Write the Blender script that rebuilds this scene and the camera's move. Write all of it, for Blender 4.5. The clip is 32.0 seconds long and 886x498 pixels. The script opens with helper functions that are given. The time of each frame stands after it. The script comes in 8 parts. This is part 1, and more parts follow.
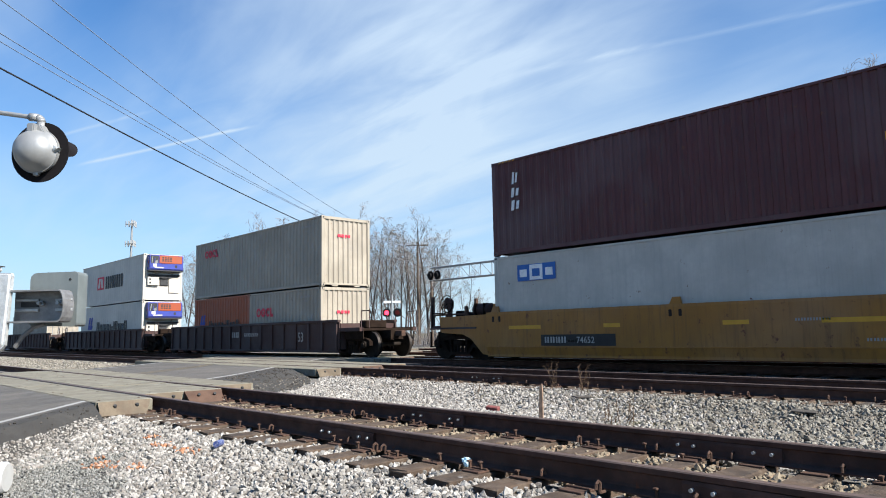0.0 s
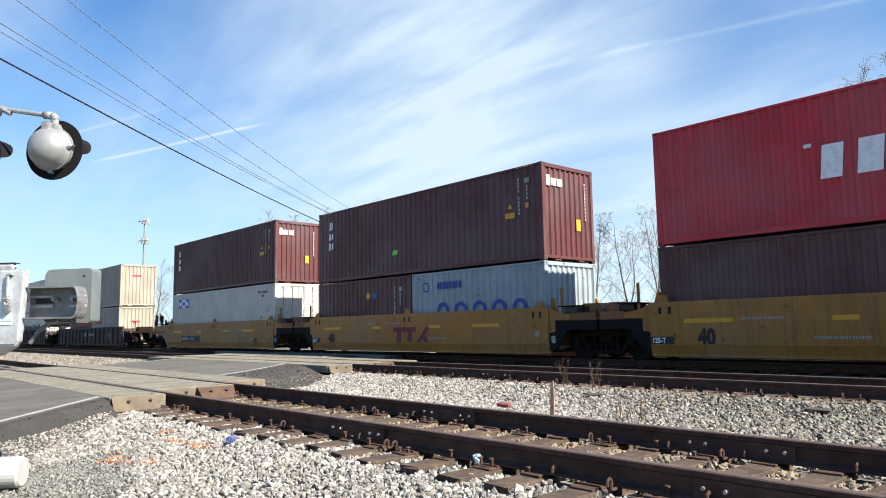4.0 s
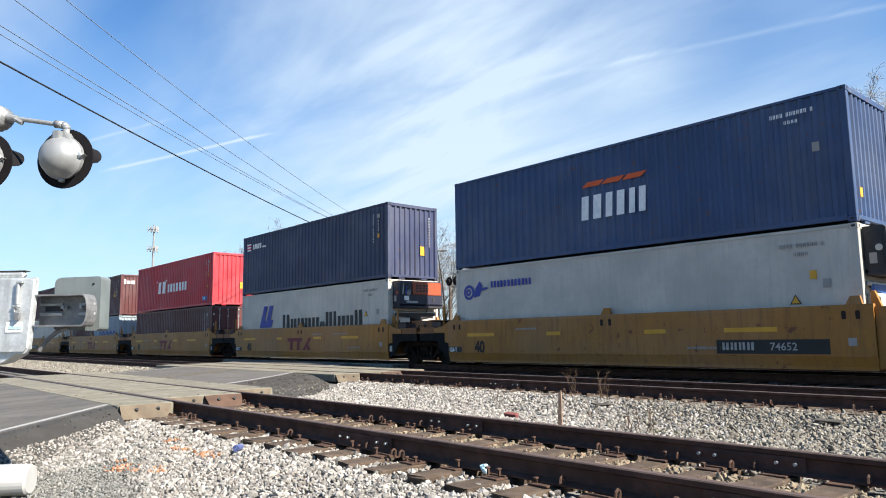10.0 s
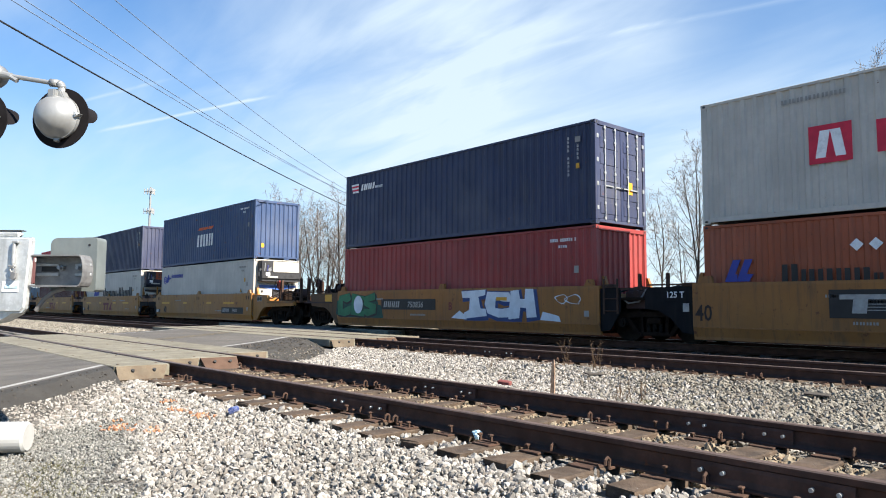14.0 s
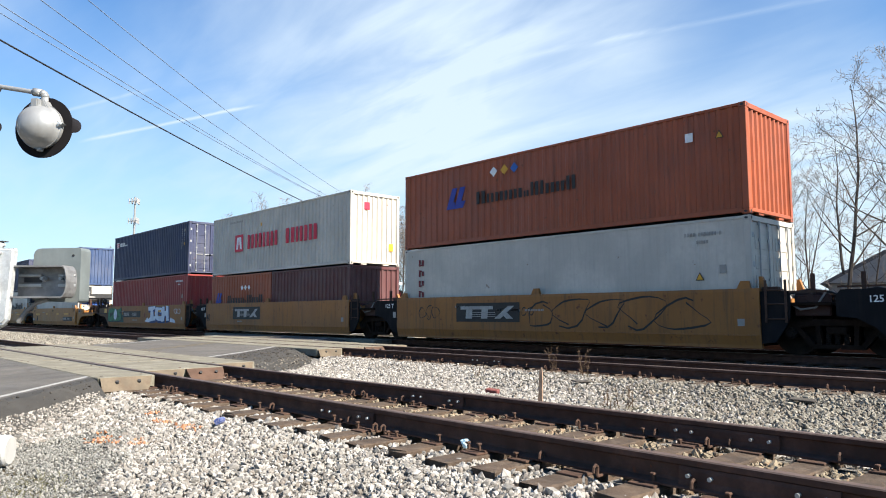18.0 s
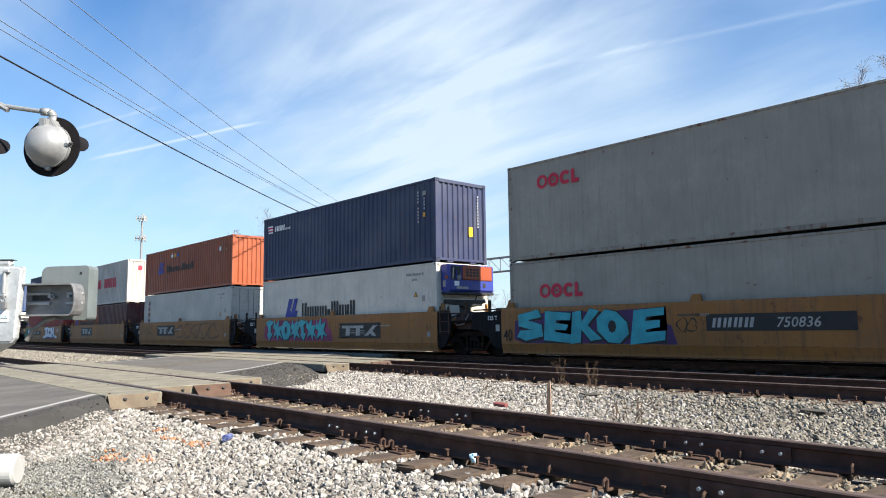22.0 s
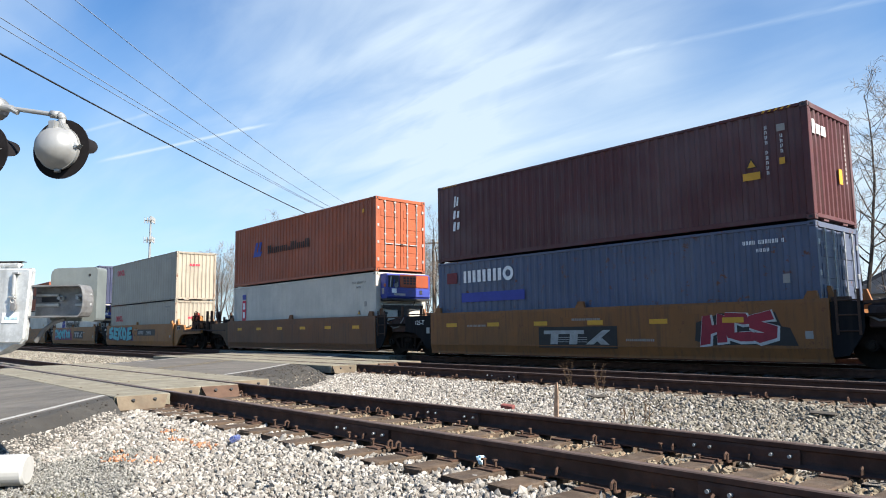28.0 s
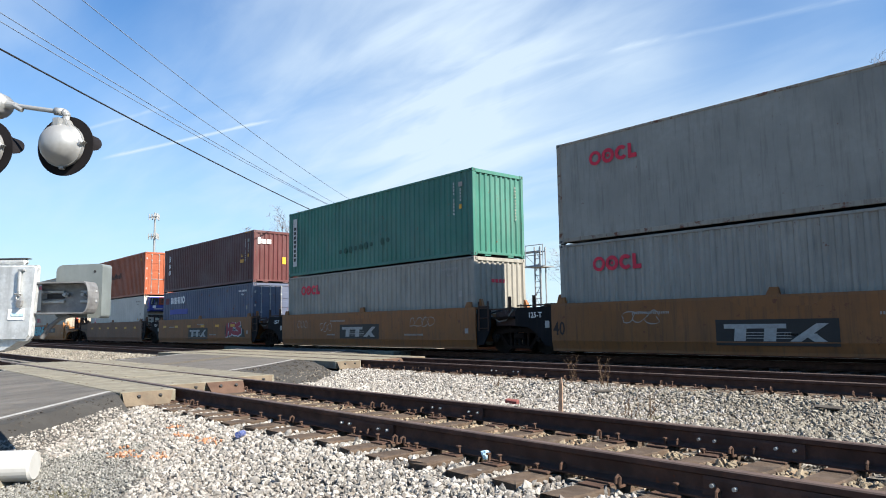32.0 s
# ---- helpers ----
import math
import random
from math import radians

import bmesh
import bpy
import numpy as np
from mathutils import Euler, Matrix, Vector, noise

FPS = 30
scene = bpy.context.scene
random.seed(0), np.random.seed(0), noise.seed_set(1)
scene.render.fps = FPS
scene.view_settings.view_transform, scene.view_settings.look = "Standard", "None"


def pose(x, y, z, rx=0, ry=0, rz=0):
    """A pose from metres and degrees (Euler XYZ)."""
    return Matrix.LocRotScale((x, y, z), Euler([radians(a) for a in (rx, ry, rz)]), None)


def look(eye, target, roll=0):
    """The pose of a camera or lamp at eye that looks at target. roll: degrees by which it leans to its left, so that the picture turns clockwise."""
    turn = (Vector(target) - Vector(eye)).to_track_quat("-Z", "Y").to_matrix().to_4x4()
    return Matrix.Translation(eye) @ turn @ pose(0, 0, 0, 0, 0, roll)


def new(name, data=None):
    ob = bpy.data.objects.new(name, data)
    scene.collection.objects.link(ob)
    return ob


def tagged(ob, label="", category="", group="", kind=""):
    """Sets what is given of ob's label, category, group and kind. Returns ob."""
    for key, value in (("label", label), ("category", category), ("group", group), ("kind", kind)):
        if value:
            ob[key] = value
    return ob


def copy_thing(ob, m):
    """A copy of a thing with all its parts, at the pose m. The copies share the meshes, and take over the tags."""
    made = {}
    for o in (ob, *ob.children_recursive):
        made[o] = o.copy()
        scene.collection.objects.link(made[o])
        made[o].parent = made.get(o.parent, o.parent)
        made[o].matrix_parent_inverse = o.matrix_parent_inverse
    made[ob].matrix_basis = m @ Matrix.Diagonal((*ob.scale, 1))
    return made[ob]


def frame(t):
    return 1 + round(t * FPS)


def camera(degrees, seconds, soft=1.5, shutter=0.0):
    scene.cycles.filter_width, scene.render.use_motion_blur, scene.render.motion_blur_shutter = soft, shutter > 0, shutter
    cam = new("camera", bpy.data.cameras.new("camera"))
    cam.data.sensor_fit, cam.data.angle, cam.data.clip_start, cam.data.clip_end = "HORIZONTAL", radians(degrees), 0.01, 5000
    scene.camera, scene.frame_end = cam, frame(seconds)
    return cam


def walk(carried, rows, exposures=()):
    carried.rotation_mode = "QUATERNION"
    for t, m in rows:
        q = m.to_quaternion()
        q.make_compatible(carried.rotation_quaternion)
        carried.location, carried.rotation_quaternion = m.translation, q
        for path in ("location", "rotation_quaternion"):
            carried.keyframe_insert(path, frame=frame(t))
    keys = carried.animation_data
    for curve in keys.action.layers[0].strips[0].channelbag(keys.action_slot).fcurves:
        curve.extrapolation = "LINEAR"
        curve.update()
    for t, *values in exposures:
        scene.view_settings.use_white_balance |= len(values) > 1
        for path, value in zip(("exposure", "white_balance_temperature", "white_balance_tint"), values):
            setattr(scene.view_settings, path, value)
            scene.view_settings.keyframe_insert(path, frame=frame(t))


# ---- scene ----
cam = camera(64.24, 32.0, soft=1.0)
EYE = (0.0, 0.0, 0.88)
PATH = [
    (0.0, pose(*EYE, 96.73, 1.09, 47.41)),
    (0.5, pose(*EYE, 96.74, 0.98, 47.48)),
    (1.0, pose(*EYE, 96.80, 0.93, 47.52)),
    (1.5, pose(*EYE, 96.82, 1.03, 47.61)),
    (2.0, pose(*EYE, 96.73, 1.03, 47.75)),
    (2.5, pose(*EYE, 96.67, 1.00, 48.04)),
    (3.0, pose(*EYE, 96.62, 1.01, 48.15)),
    (3.5, pose(*EYE, 96.56, 1.03, 48.18)),
    (5.5, pose(*EYE, 96.29, 0.54, 48.94)),
    (6.0, pose(*EYE, 96.39, 0.25, 48.96)),
    (6.5, pose(*EYE, 96.55, 0.44, 48.66)),
    (7.0, pose(*EYE, 96.66, 0.73, 48.41)),
    (7.5, pose(*EYE, 96.61, 0.84, 48.34)),
    (8.0, pose(*EYE, 96.51, 0.82, 48.53)),
    (8.5, pose(*EYE, 96.61, 0.95, 48.72)),
    (9.0, pose(*EYE, 96.97, 0.99, 48.73)),
    (9.5, pose(*EYE, 97.17, 0.93, 48.74)),
    (10.0, pose(*EYE, 97.23, 0.79, 48.90)),
    (10.5, pose(*EYE, 96.96, 1.16, 47.27)),
    (11.0, pose(*EYE, 97.05, 1.00, 47.69)),
    (11.5, pose(*EYE, 96.74, 0.66, 47.99)),
    (12.0, pose(*EYE, 96.35, 0.07, 48.12)),
    (12.5, pose(*EYE, 96.22, -0.03, 48.13)),
    (13.0, pose(*EYE, 96.08, 0.13, 47.76)),
    (13.5, pose(*EYE, 95.54, -0.09, 47.96)),
    (14.0, pose(*EYE, 94.63, -0.32, 48.53)),
    (14.5, pose(*EYE, 94.46, -0.37, 47.48)),
    (16.5, pose(*EYE, 94.66, -0.16, 46.34)),
    (17.0, pose(*EYE, 94.74, -0.14, 46.29)),
    (17.5, pose(*EYE, 95.00, 0.03, 46.91)),
    (18.0, pose(*EYE, 95.32, 0.08, 47.51)),
    (18.5, pose(*EYE, 95.64, 0.16, 47.84)),
    (19.0, pose(*EYE, 95.85, 0.21, 48.07)),
    (19.5, pose(*EYE, 95.94, 0.28, 48.07)),
    (20.0, pose(*EYE, 96.11, 0.48, 47.99)),
    (20.5, pose(*EYE, 96.27, 0.59, 47.99)),
    (21.0, pose(*EYE, 96.40, 0.63, 47.98)),
    (21.5, pose(*EYE, 96.45, 0.70, 47.91)),
    (22.0, pose(*EYE, 96.43, 0.68, 48.07)),
    (22.5, pose(*EYE, 96.41, 0.74, 48.01)),
    (23.0, pose(*EYE, 96.50, 0.83, 47.98)),
    (23.5, pose(*EYE, 96.49, 0.87, 48.30)),
    (24.0, pose(*EYE, 96.43, 0.93, 48.52)),
    (24.5, pose(*EYE, 96.45, 0.79, 48.64)),
    (25.0, pose(*EYE, 96.51, 0.65, 48.75)),
    (25.5, pose(*EYE, 96.51, 0.74, 48.69)),
    (27.5, pose(*EYE, 96.53, 0.66, 48.59)),
    (28.0, pose(*EYE, 96.57, 0.63, 48.64)),
    (28.5, pose(*EYE, 96.51, 0.62, 48.75)),
    (29.0, pose(*EYE, 96.44, 0.73, 48.66)),
    (29.5, pose(*EYE, 96.22, 0.73, 48.76)),
    (30.0, pose(*EYE, 96.12, 0.68, 49.00)),
    (30.5, pose(*EYE, 96.17, 0.62, 49.13)),
    (31.0, pose(*EYE, 96.18, 0.73, 49.05)),
    (31.5, pose(*EYE, 96.17, 0.76, 49.00)),
    (32.0, pose(*EYE, 96.20, 0.81, 48.98)),
]
EXPOSURES = [(0, 1.27, 6100, 10), (1, 1.4, 6350, 10), (2, 1.36, 6250, 10), (3, 1.47, 6450, 10), (8, 1.52, 6450, 10), (9, 1.44, 6350, 10), (10, 1.47, 6400, 10), (11, 1.49, 6350, 10), (12, 1.29, 6100, 10), (13, 1.48, 6450, 10), (14, 1.53, 6500, 10), (17, 1.48, 6450, 10), (18, 1.53, 6500, 10), (19, 1.41, 6350, 10), (23, 1.48, 6500, 10), (24, 1.24, 6050, 10), (25, 1.22, 6050, 10), (25.5, 1.26, 6100, 10), (27.5, 1.46, 6400, 10), (30, 1.49, 6500, 10), (31, 1.55, 6500, 10), (32, 1.45, 6400, 10)]
walk(cam, PATH, EXPOSURES)

# distance in metres by which the train has rolled on, second by second
ROLL = [(0, 0.18), (1, 6.87), (2, 13.53), (3, 20.14), (6, 40.02), (7, 46.66), (8, 53.26), (9, 59.80), (10, 66.38), (11, 73.09), (12, 79.77), (13, 86.32), (14, 92.88), (17, 112.56), (18, 119.12), (19, 125.71), (20, 132.33), (21, 138.89), (22, 145.45), (23, 152.05), (24, 158.66), (25, 165.26), (28, 184.88), (29, 191.44), (30, 198.01), (31, 204.61), (32, 211.23)]
from mathutils.bvhtree import BVHTree


# ---- daylight ----
SUN_AZ, SUN_EL = radians(15), radians(40)  # azimuth from +x towards +y
SUN_DIR = Vector((math.cos(SUN_EL) * math.cos(SUN_AZ), math.cos(SUN_EL) * math.sin(SUN_AZ), math.sin(SUN_EL)))
sun = new("sun", bpy.data.lights.new("sun", "SUN"))
sun.data.energy, sun.data.angle, sun.data.color = 5.0, radians(0.53), (1.0, 0.92, 0.80)
sun.matrix_world = look(SUN_DIR * 200, (0, 0, 0))
scene.view_settings.exposure = 1.57


def sky_world():
    w = bpy.data.worlds.new("sky")
    scene.world = w
    w.use_nodes = True
    nt = w.node_tree
    nt.nodes.clear()
    N, L = nt.nodes.new, nt.links.new
    out, bg = N("ShaderNodeOutputWorld"), N("ShaderNodeBackground")
    sky = N("ShaderNodeTexSky")
    sky.sky_type, sky.sun_disc = "NISHITA", False
    sky.sun_elevation, sky.sun_rotation = SUN_EL, radians(90) - SUN_AZ
    sky.air_density, sky.dust_density, sky.ozone_density = 1.0, 0.6, 1.5
    tc = N("ShaderNodeTexCoord")
    sep = N("ShaderNodeSeparateXYZ")
    L(tc.outputs["Generated"], sep.inputs[0])

    def m(op, a, b=None, c=None):
        n = N("ShaderNodeMath")
        n.operation = op
        for i, val in enumerate((a, b, c)):
            if val is None:
                continue
            if isinstance(val, (int, float)):
                n.inputs[i].default_value = val
            else:
                L(val, n.inputs[i])
        return n.outputs[0]

    # cloud layer: the direction is met with a flat sheet high above
    z = m("MAXIMUM", sep.outputs[2], 0.03)
    zz = m("ADD", z, 0.12)
    u, v = m("DIVIDE", sep.outputs[0], zz), m("DIVIDE", sep.outputs[1], zz)

    def noise_at(rot, sx, sy, scale, detail, rough, off, warp=0.0):
        comb = N("ShaderNodeCombineXYZ")
        L(u, comb.inputs[0]), L(v, comb.inputs[1])
        mp = N("ShaderNodeMapping")
        mp.inputs["Rotation"].default_value = (0, 0, radians(rot))
        mp.inputs["Scale"].default_value = (sx, sy, 1)
        mp.inputs["Location"].default_value = off
        L(comb.outputs[0], mp.inputs[0])
        n = N("ShaderNodeTexNoise")
        n.inputs["Scale"].default_value, n.inputs["Detail"].default_value = scale, detail
        n.inputs["Roughness"].default_value, n.inputs["Distortion"].default_value = rough, warp
        L(mp.outputs[0], n.inputs["Vector"])
        return n.outputs["Fac"]

    def ramp(f, lo, hi):
        n = N("ShaderNodeMapRange")
        n.interpolation_type = "SMOOTHSTEP"
        n.inputs["From Min"].default_value, n.inputs["From Max"].default_value = lo, hi
        L(f, n.inputs["Value"])
        return n.outputs[0]

    big = ramp(noise_at(*CLOUD_BIG), 0.36, 0.66)
    wisp = ramp(noise_at(*CLOUD_WISP), 0.30, 0.75)
    fine = ramp(noise_at(*CLOUD_FINE), 0.25, 0.8)
    cover = m("MULTIPLY", big, m("ADD", m("MULTIPLY", wisp, 0.6), m("MULTIPLY", fine, 0.4)))
    cover = m("ADD", m("MULTIPLY", cover, 0.75), m("MULTIPLY", wisp, 0.10))

    def toward(vec):
        n = N("ShaderNodeVectorMath")
        n.operation = "DOT_PRODUCT"
        L(tc.outputs["Generated"], n.inputs[0])
        n.inputs[1].default_value = vec
        return n.outputs["Value"]

    # thick veils of cirrus, each a soft bank broken up by the streaks
    for vec, wide, amount in VEILS:
        bank = ramp(toward(vec), math.cos(radians(wide)), 1.0)
        cover = m("ADD", cover, m("MULTIPLY", bank, m("ADD", m("MULTIPLY", m("ADD", wisp, fine), amount * 0.45), amount * 0.35)))
    # cover thinned over the unseen near side, added to dim fill light on wagon sides
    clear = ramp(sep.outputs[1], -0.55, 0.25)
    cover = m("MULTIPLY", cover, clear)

    # two vapour trails: great circles seen along part of their length
    for nrm, mid, half, width, amount in TRAILS:
        def dot(vec):
            n = N("ShaderNodeVectorMath")
            n.operation = "DOT_PRODUCT"
            L(tc.outputs["Generated"], n.inputs[0])
            n.inputs[1].default_value = vec
            return n.outputs["Value"]
        wob = m("MULTIPLY", m("SUBTRACT", fine, 0.5), width * 0.9)
        line = m("SUBTRACT", 1.0, m("MINIMUM", m("DIVIDE", m("ABSOLUTE", m("ADD", dot(nrm), wob)), width), 1.0))
        along = ramp(dot(mid), half, half + (1 - half) * 0.45)
        cover = m("ADD", cover, m("MULTIPLY", m("MULTIPLY", line, along), m("MULTIPLY_ADD", fine, 0.4, amount)))
    # haze towards the horizon
    haze = m("POWER", m("SUBTRACT", 1.0, m("MINIMUM", m("MULTIPLY", z, 2.0), 1.0)), 1.8)
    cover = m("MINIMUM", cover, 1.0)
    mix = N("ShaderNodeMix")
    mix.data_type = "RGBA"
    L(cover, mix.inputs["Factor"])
    tint = N("ShaderNodeMix")
    tint.data_type, tint.blend_type = "RGBA", "MULTIPLY"
    tint.inputs["Factor"].default_value = 1.0
    tint.inputs["B"].default_value = SKY_TINT
    L(sky.outputs[0], tint.inputs["A"])
    L(tint.outputs["Result"], mix.inputs["A"])
    mix.inputs["B"].default_value = CLOUD_COL
    low = N("ShaderNodeMix")
    low.data_type = "RGBA"
    L(m("MINIMUM", m("MULTIPLY", haze, 0.95), 1.0), low.inputs["Factor"])
    L(mix.outputs["Result"], low.inputs["A"])
    low.inputs["B"].default_value = HAZE_COL
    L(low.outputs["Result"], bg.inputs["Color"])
    bg.inputs["Strength"].default_value = 0.05
    L(bg.outputs[0], out.inputs[0])


CLOUD_BIG = (30, 0.8, 1.5, 0.55, 4, 0.5, (3.1, 1.7, 0), 0.5)
CLOUD_WISP = (32, 0.8, 2.2, 0.8, 5, 0.5, (0.4, 5.2, 0), 0.8)
CLOUD_FINE = (26, 1.2, 4.0, 1.2, 6, 0.55, (7.7, 2.1, 0), 0.6)
CLOUD_COL = (5.15, 6.25, 7.5, 1)
HAZE_COL = (5.85, 7.2, 7.8, 1)
SKY_TINT = (0.37, 0.89, 1.34, 1)
VEILS = [((-0.42, 0.90, 0.09), 15, 0.8), ((-0.24, 0.965, 0.09), 15, 0.75), ((-0.76, 0.51, 0.405), 17, 0.5), ((-0.606, 0.688, 0.398), 17, 0.38), ((-0.65, 0.707, 0.278), 15, 0.40), ((-0.403, 0.837, 0.372), 12, 0.16), ((-0.78, 0.579, 0.236), 12, 0.25)]
TRAILS = [((-0.1263, 0.4456, -0.8863), (-0.9212, 0.2765, 0.2703), 0.9965, 0.0030, 0.06), ((-0.1141, 0.3668, -0.9233), (-0.9010, 0.3480, 0.2500), 0.9905, 0.0030, 0.48), ((-0.1163, 0.3565, -0.927), (-0.4053, 0.8351, 0.372), 0.965, 0.005, 0.03)]
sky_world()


# ---- materials ----
def material(name, col, rough=0.6, metal=0.0, var=0.18, scale=2.0, bump=0.0, bump_scale=40.0, dirt=None, dirt_amount=0.0,
             streak=False, rust=0.0, rust_scale=6.0, spec=0.4, second=None, second_amount=0.0, island=0.0, emit=None, fade=0.0):
    """A painted or raw surface: colour that drifts at two scales, dirt that settles or runs, specks of rust, fine relief."""
    mt = bpy.data.materials.new(name)
    mt.use_nodes = True
    nt = mt.node_tree
    N, L = nt.nodes.new, nt.links.new
    b = nt.nodes["Principled BSDF"]
    b.inputs["Roughness"].default_value, b.inputs["Metallic"].default_value = rough, metal
    b.inputs["Specular IOR Level"].default_value = spec
    tc, oi, add = N("ShaderNodeTexCoord"), N("ShaderNodeObjectInfo"), N("ShaderNodeVectorMath")
    mul = N("ShaderNodeVectorMath")
    mul.operation = "MULTIPLY"
    cmb = N("ShaderNodeCombineXYZ")
    for i in range(3):
        L(oi.outputs["Random"], cmb.inputs[i])
    mul.inputs[1].default_value = (57.0, 31.0, 13.0)
    L(cmb.outputs[0], mul.inputs[0])
    L(tc.outputs["Object"], add.inputs[0]), L(mul.outputs[0], add.inputs[1])
    vec = add.outputs[0]

    def tex(sc, detail=5, rough_=0.6, stretch=None):
        n = N("ShaderNodeTexNoise")
        n.inputs["Scale"].default_value, n.inputs["Detail"].default_value, n.inputs["Roughness"].default_value = sc, detail, rough_
        if stretch:
            mp = N("ShaderNodeMapping")
            mp.inputs["Scale"].default_value = stretch
            L(vec, mp.inputs[0]), L(mp.outputs[0], n.inputs["Vector"])
        else:
            L(vec, n.inputs["Vector"])
        return n.outputs["Fac"]

    def step(f, lo, hi):
        n = N("ShaderNodeMapRange")
        n.interpolation_type = "SMOOTHSTEP"
        n.inputs["From Min"].default_value, n.inputs["From Max"].default_value = lo, hi
        L(f, n.inputs["Value"])
        return n.outputs[0]

    def mix(f, a, bb, amount=1.0):
        n = N("ShaderNodeMix")
        n.data_type = "RGBA"
        if amount != 1.0:
            mm = N("ShaderNodeMath")
            mm.operation = "MULTIPLY"
            L(f, mm.inputs[0])
            mm.inputs[1].default_value = amount
            f = mm.outputs[0]
        L(f, n.inputs["Factor"])
        for sock, val in (("A", a), ("B", bb)):
            if isinstance(val, tuple):
                n.inputs[sock].default_value = (*val[:3], 1)
            else:
                L(val, n.inputs[sock])
        return n.outputs["Result"]

    dark = tuple(c * (1 - var) for c in col)
    lite = tuple(min(1, c * (1 + var)) for c in col)
    c = mix(step(tex(scale), 0.3, 0.7), dark, lite)
    c = mix(step(tex(scale * 9, 3), 0.35, 0.75), c, tuple(x * (1 - var * 0.6) for x in col), 0.5)
    if second:
        c = mix(step(tex(scale * 3.3, 4), 0.45, 0.65), c, second, second_amount)
    if island:
        geo = N("ShaderNodeNewGeometry")
        hs = N("ShaderNodeHueSaturation")
        L(c, hs.inputs["Color"])
        mr = N("ShaderNodeMapRange")
        mr.inputs["To Min"].default_value, mr.inputs["To Max"].default_value = 1 - island, 1 + island
        L(geo.outputs["Random Per Island"], mr.inputs["Value"])
        L(mr.outputs[0], hs.inputs["Value"])
        c = hs.outputs["Color"]
        if second:
            ramp2 = N("ShaderNodeMath")
            ramp2.operation = "FRACT"
            m7 = N("ShaderNodeMath")
            m7.operation = "MULTIPLY"
            m7.inputs[1].default_value = 7.31
            L(geo.outputs["Random Per Island"], m7.inputs[0]), L(m7.outputs[0], ramp2.inputs[0])
            c = mix(step(ramp2.outputs[0], 0.72, 0.9), c, second, 0.7)
    if fade:
        c = mix(step(tex(0.35, 3), 0.4, 0.75), c, tuple(0.5 * x + 0.5 * 0.35 for x in col), fade)
    if dirt:
        f = tex(3.2, 6, 0.65, (3.0, 3.0, 0.22)) if streak else tex(scale * 1.7, 6, 0.65)
        c = mix(step(f, 0.46, 0.72), c, dirt, dirt_amount)
    if rust:
        f = step(tex(rust_scale, 8, 0.72), 0.66 - 0.12 * rust, 0.72 - 0.10 * rust)
        c = mix(f, c, (0.13, 0.045, 0.02))
    L(c, b.inputs["Base Color"])
    if rough < 0.95:
        rr = N("ShaderNodeMapRange")
        rr.inputs["To Min"].default_value, rr.inputs["To Max"].default_value = max(0.05, rough - 0.12), min(1, rough + 0.15)
        L(tex(scale * 4, 4), rr.inputs["Value"]), L(rr.outputs[0], b.inputs["Roughness"])
    if bump:
        bn = N("ShaderNodeBump")
        bn.inputs["Strength"].default_value, bn.inputs["Distance"].default_value = bump, 0.02
        L(tex(bump_scale, 6, 0.7), bn.inputs["Height"]), L(bn.outputs[0], b.inputs["Normal"])
    if emit:
        b.inputs["Emission Color"].default_value = (*emit[:3], 1)
        b.inputs["Emission Strength"].default_value = emit[3]
    return mt


def paint(name, col, dirt=(0.10, 0.085, 0.07), amount=0.28, rust=0.3, fade=0.25, rough=0.5, var=0.14):
    return material(name, col, rough, 0, var, 0.8, 0.12, 30, dirt, amount, True, rust, 4.0, 0.35, fade=fade)


